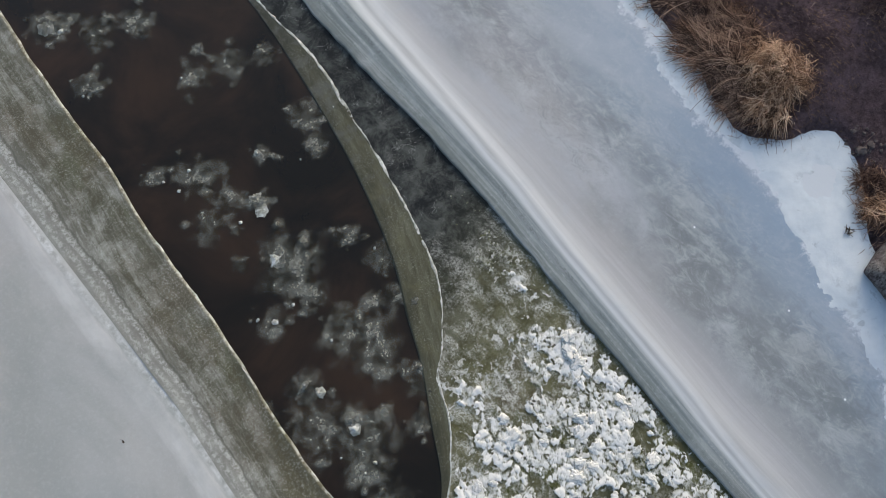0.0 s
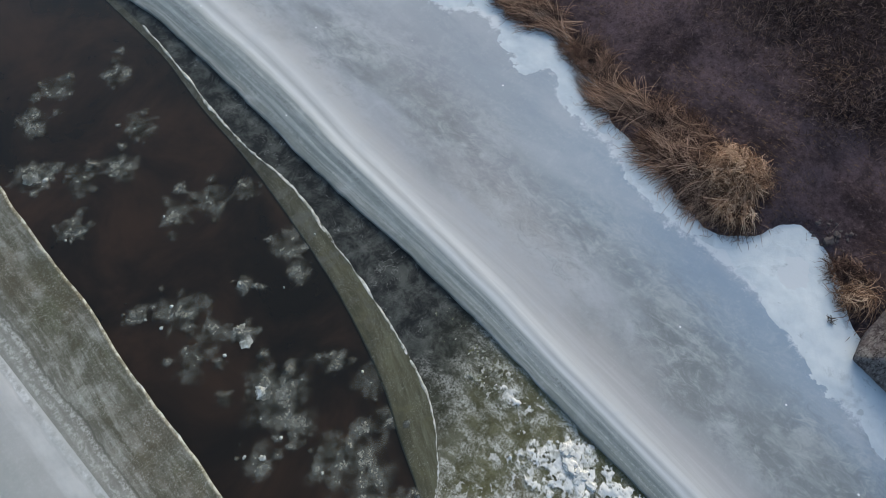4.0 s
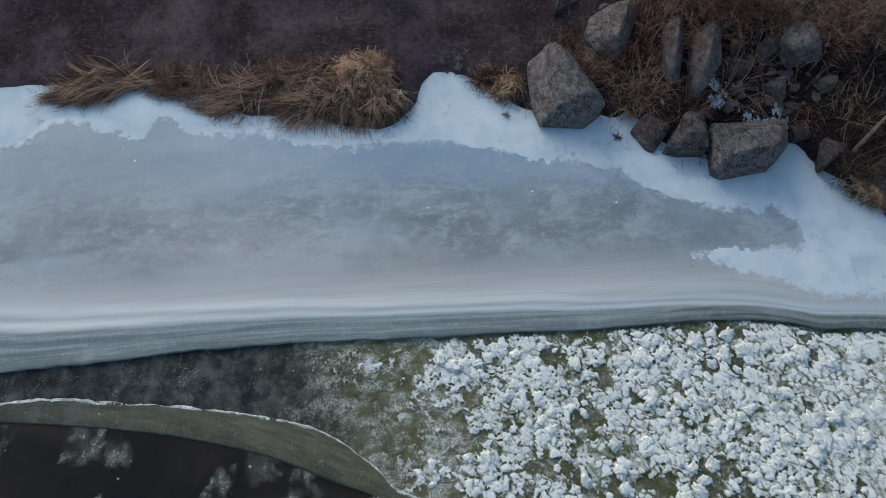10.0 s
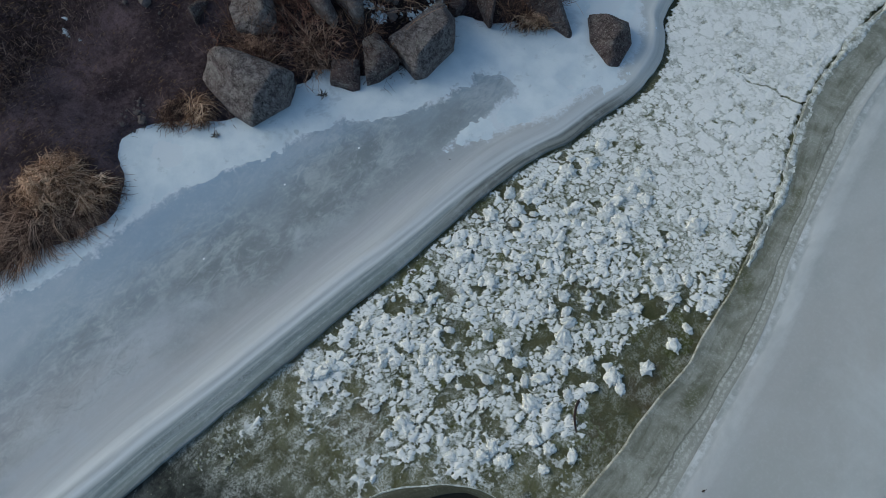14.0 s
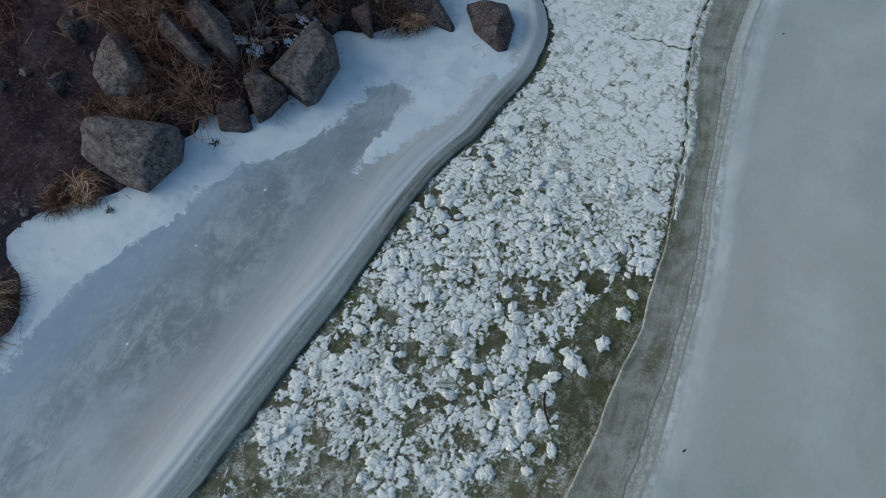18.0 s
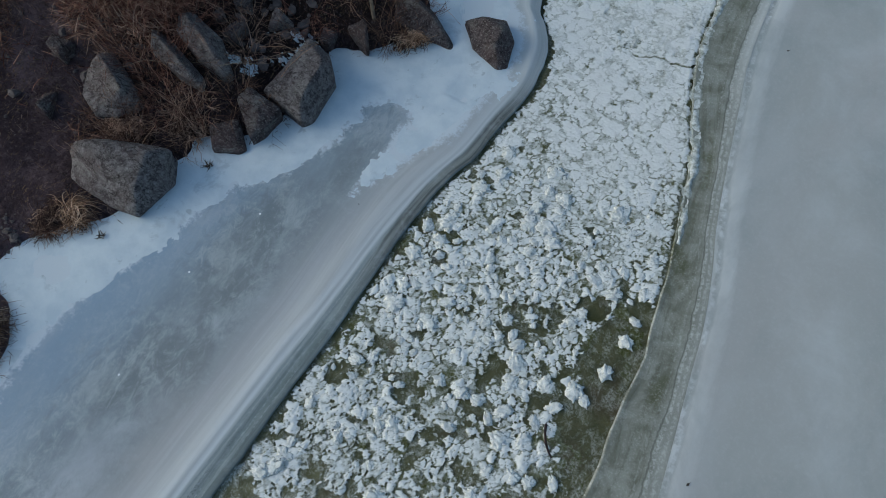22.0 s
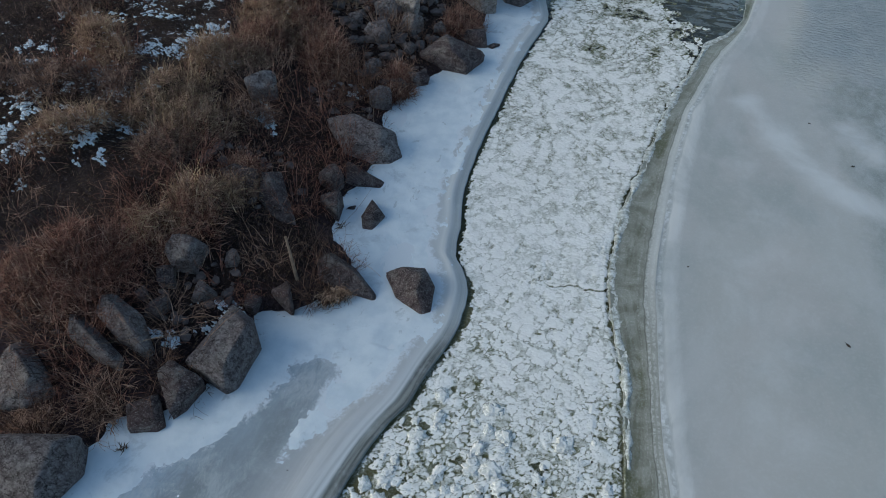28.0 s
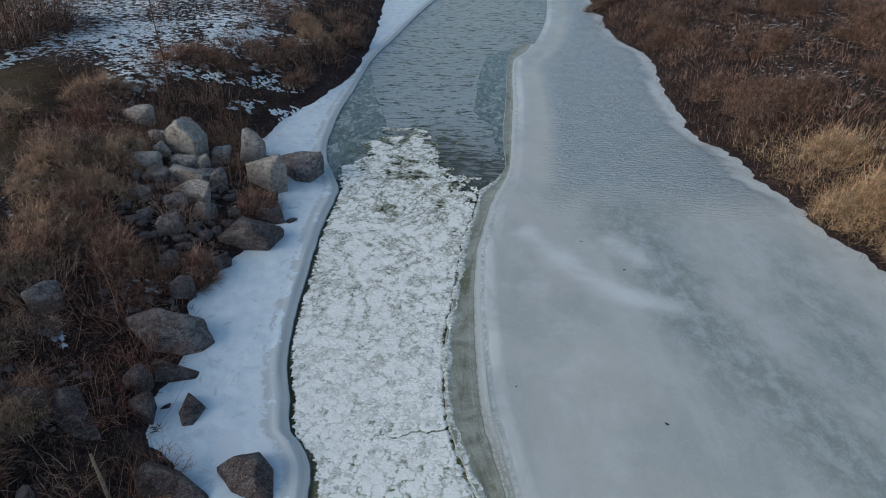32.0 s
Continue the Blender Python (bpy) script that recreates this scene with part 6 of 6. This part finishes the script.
shrub(-10.8, 25.0, 0.9, RUST, "reddish brush beside a young tree", 213, 50, 1.2, 0.6)


# dead stems tangled between the boulders at the ice
for n, (x, y, rad, kind) in enumerate([(-6.15, 4.35, 0.35, 0), (-6.75, 4.30, 0.40, 1), (-6.05, 5.75, 0.35, 0), (-5.55, 6.75, 0.45, 1), (-7.05, 3.45, 0.35, 2), (-5.75, 4.95, 0.30, 2), (-7.60, 4.75, 0.50, 0), (-4.35, 7.40, 0.35, 2), (-5.25, 7.60, 0.50, 0), (-4.05, 8.05, 0.30, 1)]):
    shrub(x, y, rad, (REDTWIG, RUST, DARKREED)[kind], ("reddish dead stems tangled between granite boulders", "rust-red twigs tangled between dark boulders", "straw-brown stems caught between boulders")[kind], 1000 + n, 46, 0.55, 0.1)
# loose thickets all along the bank, thinner towards the footpath
growth = random.Random(77)
for n in range(74):
    y = growth.uniform(5.5, 24) if n % 4 else growth.uniform(24, 42)
    x = float(shore(y)) - 0.7 - 5.5 * growth.random()
    near_path = abs(x - float(np.interp(y, [5, 7, 8.75, 11.4, 16, 24], [-8.6, -8.6, -8.95, -9.95, -12, -16]))) < 0.9
    if not near_path:
        kind = growth.choice((0, 0, 1, 2)) if y > 12 else growth.choice((0, 1, 1))
        shrub(x, y, growth.uniform(0.45, 0.9), (REDTWIG, RUST, DARKREED)[kind], ("reddish leafless thicket on the boulder bank", "dark rust leafless thicket on the bank", "straw-brown dead weed thicket on the bank")[kind], 800 + n, int(growth.uniform(40, 75)), growth.uniform(0.45, 0.85), growth.uniform(0.1, 0.5))
growth = random.Random(78)
for n in range(40):
    y = growth.uniform(13, 44)
    x = float(far_shore(y)) + 0.5 + 9 * growth.random() ** 1.3
    kind = growth.choice((0, 1, 2))
    shrub(x, y, growth.uniform(0.5, 1.0), (REDTWIG, BROWN, DARKREED)[kind], ("reddish leafless thicket on the far bank", "dark brown thicket on the far bank", "straw-brown weed thicket on the far bank")[kind], 900 + n, int(growth.uniform(40, 70)), growth.uniform(0.5, 0.9), growth.uniform(0.1, 0.5))


def weeds(name, n, xs, ys, material, weight, tall, label, seed, width=(0.005, 0.011)):
    """A field of dead stems: places drawn at random and kept by weight(x, y)."""
    r = np.random.default_rng(seed)
    x, y = r.uniform(*xs, n), r.uniform(*ys, n)
    keep = r.random(n) < weight(x, y)
    x, y = x[keep], y[keep]
    k = len(x)
    base = np.stack([x, y, bank_z(x, y) - 0.02], -1)
    drift = 6 * fbm(x * 0.35, y * 0.35, seed, 3)
    verts, quads, tris = blades(base, tall * r.uniform(0.4, 1.5, k), drift + r.normal(0, 1.5, k), r.uniform(0.1, 1.5, k), r.uniform(-0.6, 2.2, k), r.uniform(*width, k), 3)
    return tagged(link_mesh(name, verts, quads, tris, material, False), label, "weeds", kind="stuff")


def path_gap(x, y):
    mid = np.interp(y, [-6, -1.6, 0.5, 2.0, 5.0, 7.0, 8.75, 11.4, 16, 24], [-9.4, -8.5, -7.95, -8.3, -8.6, -8.6, -8.95, -9.95, -12, -16])
    return step(0.35, 1.0, np.abs(x - mid))


def meadow(x, y):
    """The mown strip of turf above the rock pile."""
    return step(5.0, 7.5, shore(y) - x) * step(15.5, 18, y) * step(27, 24.5, y)


def left_weight(low, high):
    def at(x, y):
        d = shore(y) - x
        cover = np.clip(0.34 + 2.2 * fbm(x * 0.8, y * 0.8, 81, 5, 0.6), 0.02, 1)
        bare = 0.12 + 0.88 * np.maximum(step(2.5, 4.0, y), step(1.6, 3.2, d))
        open_snow = np.maximum(step(4.5, 6.5, d) * step(7, 10, y) * step(0.0, 0.35, fbm(x * 0.8, y * 0.8, 89, 4)), step(22, 24, y) * step(-0.22, 0.10, fbm(x * 0.35, y * 0.25, 89, 4)))
        stony = step(4.0, 5.0, y) * step(13.0, 12.0, y) * step(4.2, 3.2, d) * (0.35 + 0.6 * step(0.16, -0.10, fbm(x * 0.9, y * 0.9, 92, 4)))
        return step(low, low + 0.5, d) * step(high, high - 3, d) * (1 - 0.85 * open_snow) * (1 - stony) * cover * bare * (0.06 + 0.94 * path_gap(x, y)) * (1 - 0.6 * meadow(x, y)) * (1 - 0.7 * step(12, 13.5, y) * step(20.5, 19, y) * step(3.8, 2.8, d))
    return at


def right_weight(sunlit):
    def at(x, y):
        d = x - far_shore(y)
        cover = np.clip(0.55 + 0.8 * fbm(x * 0.5, y * 0.5, 83, 4), 0, 1)
        # near: the stretch of bank whose sunlight is put into the straw colour
        near = step(25.5, 21.0, y + 0.6 * d)
        return step(0.2, 0.9, d) * cover * (near if sunlit else 1 - 0.8 * near)
    return at


weeds("dry_weeds", 210000, (-18, -4), (-9, 20), BROWN, left_weight(0.25, 15), 0.24, "tangled brown dead weeds on the near bank", 301, (0.003, 0.008))
TURF = straw_material("short_turf", (0.030, 0.022, 0.014), (0.105, 0.079, 0.050), (0.27, 0.21, 0.135))
weeds("short_turf", 190000, (-19, -4.5), (3, 27), TURF, lambda x, y: step(0.5, 1.2, shore(y) - x) * np.clip(0.6 + 0.8 * fbm(x * 1.1, y * 1.1, 84, 4), 0.1, 1), 0.075, "short dead turf on the footpath and the bank", 312, (0.004, 0.009))
weeds("twig_litter", 120000, (-14, -7.5), (-9, 5), DULL, lambda x, y: step(1.5, 2.6, shore(y) - x) * np.clip(0.55 + 1.1 * fbm(x * 0.9, y * 0.9, 86, 5, 0.6), 0.05, 1) * (0.15 + 0.85 * path_gap(x, y)), 0.17, "tangled dull reddish-brown twigs above the bare bank", 313, (0.004, 0.009))
weeds("dry_weeds", 46000, (-13, -4), (3, 20), RUST, left_weight(0.4, 10), 0.34, "rust-brown dead weeds among the boulders", 302, (0.006, 0.015))
weeds("dry_weeds", 42000, (-13, -4), (4, 24), DARKREED, left_weight(1.2, 12), 0.26, "pale straw stems scattered over the bank", 303)
weeds("dry_weeds", 110000, (-34, -4.5), (19, 52), BROWN, left_weight(0.3, 30), 0.42, "brown dead weeds on the downstream bank", 304, (0.008, 0.018))
weeds("dry_weeds", 34000, (-34, -4.5), (19, 52), REDTWIG, left_weight(0.5, 30), 0.42, "rust-brown weeds on the downstream bank", 305, (0.008, 0.018))
# lighter straw here carries the sunlight on the lower far bank
weeds("dry_weeds", 80000, (8.6, 20), (10, 27), TAN, right_weight(True), 0.42, "tall far-bank grass, low sunlight put into its golden colour", 306, (0.007, 0.014))
weeds("dry_weeds", 45000, (8.8, 32), (14, 54), REDTWIG, right_weight(False), 0.28, "straw-brown weeds on the far bank", 307, (0.008, 0.018))
weeds("dry_weeds", 60000, (8.8, 32), (14, 54), BROWN, right_weight(False), 0.48, "brown dead grass on the far bank", 308, (0.008, 0.018))
weeds("reed_bed", 2600, (-21, -16.5), (25, 33), BROWN, lambda x, y: step(2.4, 1.2, np.hypot(x + 18.4, (y - 29) * 0.6)), 2.6, "dense tall brown reed bed behind the bank", 309, (0.02, 0.035))

weeds("shore_litter", 90000, (-9, -3.4), (-10, 30), BROWN, lambda x, y: step(-0.12, 0.05, shore(y) - x) * step(0.55, 0.25, shore(y) - x) * np.clip(0.4 + fbm(x * 2, y * 2, 85, 3), 0, 1), 0.20, "dead grass and litter along the snow edge", 310)
weeds("shore_litter", 60000, (8, 13), (12, 50), BROWN, lambda x, y: step(-0.3, 0.0, x - far_shore(y)) * step(0.9, 0.4, x - far_shore(y)) * np.clip(0.4 + fbm(x * 2, y * 2, 87, 3), 0, 1), 0.22, "dead grass along the far frozen shore", 311)

grow = random.Random(31)
for n in range(46):
    y = grow.uniform(14, 46)
    x = float(far_shore(y)) + 0.8 + 13 * grow.random() ** 1.4
    # mounds on the sun-facing stretch take brighter straw in place of sunlight
    sunlit = y + 0.6 * (x - 10) < 24
    mound(x, y, grow.uniform(0.6, 1.1), (TAN, GOLD) if sunlit and n % 3 else ((BROWN, DARKREED) if n % 3 == 1 else (BROWN, BROWN)), "dry grass mound on the far bank, coloured golden for sunlight" if sunlit and n % 3 else "rust-brown weed mound on the far bank", 400 + n, 1.7, 0.4)

# ---- small things ----
def leaf_object(x, y, size, turn, seed):
    """A curled dead leaf with a stalk."""
    r = np.random.default_rng(seed)
    u, v = np.meshgrid(np.linspace(-1, 1, 9), np.linspace(-1, 1, 7))
    half = (1 - np.abs(u) ** 2.2) * (0.55 + 0.18 * np.cos(u * 9))
    px, py = u * size, v * half * size
    pz = 0.012 + size * (0.25 * v**2 * half + 0.18 * u**2) + r.uniform(0, 0.004, u.shape)
    thing = new("dead_leaf")
    thing.matrix_world = pose(x, y, 0.02, 0, 0, turn)
    link_mesh("leaf_blade", np.stack([px.ravel(), py.ravel(), pz.ravel()], -1), grid_faces(*u.shape), None, LEAF, parent=thing)
    t = np.linspace(0, 1, 4)
    path = np.stack([size * (1 + 0.6 * t), size * 0.15 * t**2, 0.02 + 0.01 * t], -1)[None]
    tv, tq = tubes(path, np.full((1, 4), 0.003))
    link_mesh("leaf_stalk", tv, tq, None, LEAF, parent=thing)
    return tagged(thing, "curled dark dead leaf frozen onto the ice", "leaf", "dead leaves")


for n, (x, y, s) in enumerate([(-3.02, 4.36, 0.02), (2.97, 3.02, 0.045), (4.60, 9.69, 0.075), (4.84, 14.81, 0.075), (3.34, -2.56, 0.04), (3.95, 16.14, 0.06), (1.88, 10.52, 0.04)]):
    leaf_object(x, y, 0.65 * s, n * 67, n)


def sprig(x, y, r, seed, label):
    """A dark dead weed sprig lying on the snow."""
    g = np.random.default_rng(seed)
    bx, by = scatter(g, 26, x, y, r * 0.5, r * 0.5)
    base = np.stack([bx, by, np.full(26, 0.06)], -1)
    v, q, t = blades(base, g.uniform(0.4, 1.1, 26) * r, g.uniform(0, 6.3, 26), g.uniform(0.8, 1.4, 26), g.uniform(0, 0.4, 26), np.full(26, 0.012), 2)
    return tagged(link_mesh("weed_sprig", v, q, t, LEAF, False), label, "weed")


sprig(-6.13, 1.97, 0.09, 1, "dark dead weed sprig lying on snow")
sprig(-5.45, 3.75, 0.11, 2, "dark dead weed sprig at the snow edge")
sprig(-4.62, 9.1, 0.16, 3, "dark twig litter in snow by boulders")


def driftwood(points, radius, label, material, name="driftwood", sides=7):
    path = np.array(points, float)[None]
    k = path.shape[1]
    rad = np.linspace(1, 0.6, k)[None] * radius
    v, q = tubes(path, rad, sides)
    v = v + 0.15 * radius * np.stack([fbm(v[:, 2] * 9 + c, v[:, 1] * 9, 90 + c, 3) for c in range(3)], -1)
    return tagged(link_mesh(name, v, q, None, material), label, "wood")


driftwood([(1.00, 2.82, -0.03), (1.03, 2.70, 0.02), (1.10, 2.57, 0.035), (1.19, 2.48, 0.03), (1.25, 2.44, 0.0)], 0.022, "dark wet stick frozen in the slush", plain("wet_bark", (0.045, 0.022, 0.016), 0.3), "stick")
driftwood([(-4.60, 7.42, 0.15), (-4.64, 7.46, 0.5), (-4.68, 7.50, 0.85), (-4.73, 7.55, 1.2)], 0.034, "pale weathered wooden stake leaning on the bank", DRIFTWOOD, "stake")
driftwood([(-6.0, 5.05, 0.75), (-5.5, 5.5, 0.72), (-5.0, 6.0, 0.78), (-4.75, 6.35, 0.8)], 0.006, "pale dead stalk lying across the boulders", DRIFTWOOD, "stalk")
driftwood([(-7.35, 4.2, 0.75), (-6.9, 4.5, 0.95), (-6.4, 4.7, 0.95), (-6.0, 5.1, 0.8)], 0.005, "pale dead stalk fallen over a boulder", DRIFTWOOD, "stalk")


def sapling(x0, y0, tall, seed):
    """A thin leafless young tree: trunk, limbs and twigs."""
    r = np.random.default_rng(seed)
    thing = new("young_tree")
    z0 = float(bank_z(np.array(x0), np.array(y0)))
    thing.location = (x0, y0, z0)
    t = np.linspace(0, 1, 10)
    trunk = np.stack([0.25 * t**2 + 0.05 * np.sin(t * 7), 0.06 * np.sin(t * 5), t * tall - 0.05], -1)
    v, q = tubes(trunk[None], np.linspace(0.035, 0.008, 10)[None], 7)
    link_mesh("trunk", v, q, None, TWIG, parent=thing)
    for _ in range(11):
        at = r.integers(3, 9)
        head, up, length = r.uniform(0, 6.3), r.uniform(0.35, 0.9), tall * r.uniform(0.12, 0.28)
        s = np.linspace(0, 1, 6)[:, None]
        way = np.array([math.cos(head) * math.sin(up), math.sin(head) * math.sin(up), math.cos(up)])
        limb = trunk[at] + s * way * length + s**2 * np.array([0, 0, 0.15 * length])
        v, q = tubes(limb[None], np.linspace(0.012, 0.003, 6)[None], 5)
        ob = link_mesh("limb", v, q, None, TWIG, parent=thing)
        tw = np.stack([limb[k] + np.linspace(0, 1, 4)[:, None] * (way + r.normal(0, 0.6, 3)) * length * 0.4 for k in (2, 3, 4, 4)])
        v, q = tubes(tw, np.linspace(0.005, 0.002, 4)[None] * np.ones((4, 1)))
        link_mesh("twig", v, q, None, TWIG, parent=ob)
    return tagged(thing, "thin leafless young tree on the snowy bank", "tree")


sapling(-9.57, 22.69, 5.6, 5)


def pebbles(label, places, seed):
    """Loose stones too small to pick apart, in one mesh."""
    r = np.random.default_rng(seed)
    bm = bmesh.new()
    bmesh.ops.create_icosphere(bm, subdivisions=1, radius=1.0)
    unit = np.array([v.co for v in bm.verts])
    faces = np.array([[v.index for v in f.verts] for f in bm.faces])
    bm.free()
    allv, allf = [], []
    for x0, y0, spread, n, big in places:
        x, y = scatter(r, n, x0, y0, spread, spread)
        for a, b in zip(x, y):
            s = big * r.uniform(0.3, 1.0) ** 1.5
            p = unit * (1 + r.normal(0, 0.26, (len(unit), 1)).clip(-0.5, 0.5)) * np.array([s, s * r.uniform(0.6, 1), s * 0.6])
            t = r.uniform(0, 6.3)
            p = np.stack([p[:, 0] * math.cos(t) - p[:, 1] * math.sin(t), p[:, 0] * math.sin(t) + p[:, 1] * math.cos(t), p[:, 2]], -1)
            allf.append(faces + sum(len(q) for q in allv[-1:]) * 0 + len(unit) * len(allv))
            allv.append(p + np.array([a, b, float(bank_z(np.array(a), np.array(b))) + s * 0.2]))
    return tagged(link_mesh("pebbles", np.concatenate(allv), None, np.concatenate(allf), PEBBLE, False), label, "stones", kind="stuff")


pebbles("small stones on the muddy bank", [(-7.3, 1.3, 0.35, 50, 0.04), (-7.3, 1.25, 0.12, 8, 0.08), (-6.95, 1.7, 0.3, 40, 0.025), (-8.6, 3.6, 1.2, 18, 0.06), (-8.2, 1.6, 1.3, 30, 0.018), (-7.9, 4.6, 0.8, 30, 0.12), (-8.9, 2.8, 0.5, 5, 0.16)], 5)
pebbles("rubble between the boulders of the rock pile", [(-6.8, 16.4, 1.6, 120, 0.20), (-6.2, 14.6, 1.0, 70, 0.16), (-7.6, 18.3, 1.3, 70, 0.22), (-6.3, 12.6, 0.8, 50, 0.12), (-5.9, 6.3, 0.8, 50, 0.12), (-6.6, 9.2, 1.0, 40, 0.14)], 6)


def snow_patch(x0, y0, radius, seed):
    """Scattered thin lumps of old snow between dead stems."""
    r = np.random.default_rng(seed)
    n = int(330 * radius + 50 + 160 * max(radius - 0.8, 0))
    x, y = scatter(r, n, x0, y0, 1.7 * radius, 1.7 * radius * r.uniform(0.3, 0.6), r.uniform(0, 3))
    keep = fbm(x * 3.2, y * 3.2, seed, 4) > 0.05
    keep[:6] = True
    x, y = x[keep], y[keep]
    a = np.linspace(0, 2 * math.pi, 11)[:-1]
    allv, allq, allt = [], [], []
    for px, py in zip(x, y):
        s = r.uniform(0.010, 0.055) * (1.0 if radius < 0.85 else 1.7)
        out = s * (1 + 0.5 * r.normal(0, 1, 10)).clip(0.2, 2.4)
        ring = np.stack([px + out * np.cos(a), py + out * np.sin(a) * 0.8, np.zeros(10)], -1)
        zz = bank_z(ring[:, 0], ring[:, 1])
        low, top = ring.copy(), ring.copy()
        low[:, 2] = zz - 0.01
        top[:, :2] = (ring[:, :2] - (px, py)) * 0.75 + (px, py)
        top[:, 2] = zz + 0.012 + 0.008 * r.random()
        o = 21 * len(allv)
        allv.append(np.concatenate([low, top, [[px, py, float(zz.mean()) + 0.024]]]))
        i = np.arange(10)
        j = (i + 1) % 10
        allq.append(o + np.stack([i, j, 10 + j, 10 + i], -1))
        allt.append(o + np.stack([10 + i, 10 + j, np.full(10, 20)], -1))
    ob = link_mesh("snow_patch", np.concatenate(allv), np.concatenate(allq), np.concatenate(allt), SNOW)
    return tagged(ob, "thin broken patch of old snow among dead weeds", "snow", kind="stuff")


for n, (x, y, rad) in enumerate(SNOW_FLECKS):
    snow_patch(x, y, rad, 700 + n)

# long dead stalks that lie across rocks and weeds
fall = random.Random(4)
for n in range(34):
    y = fall.uniform(3.2, 14)
    x = float(shore(y)) - fall.uniform(0.1, 2.6)
    head, length = fall.uniform(0, 6.28), fall.uniform(0.5, 1.3)
    lift = fall.uniform(0.15, 0.55)
    pts = [(x + math.cos(head) * length * t + 0.05 * math.sin(5 * t + n), y + math.sin(head) * length * t, float(bank_z(np.array(x), np.array(y))) + lift * (0.3 + t) * (1.3 - 0.5 * t)) for t in (0, 0.25, 0.5, 0.75, 1.0)]
    driftwood(pts, fall.uniform(0.003, 0.006), "thin dry stalk fallen across the bank", (DRIFTWOOD, TWIG, GOLD)[n % 3], "dead_stalk", 3)["group"] = "fallen stalks"
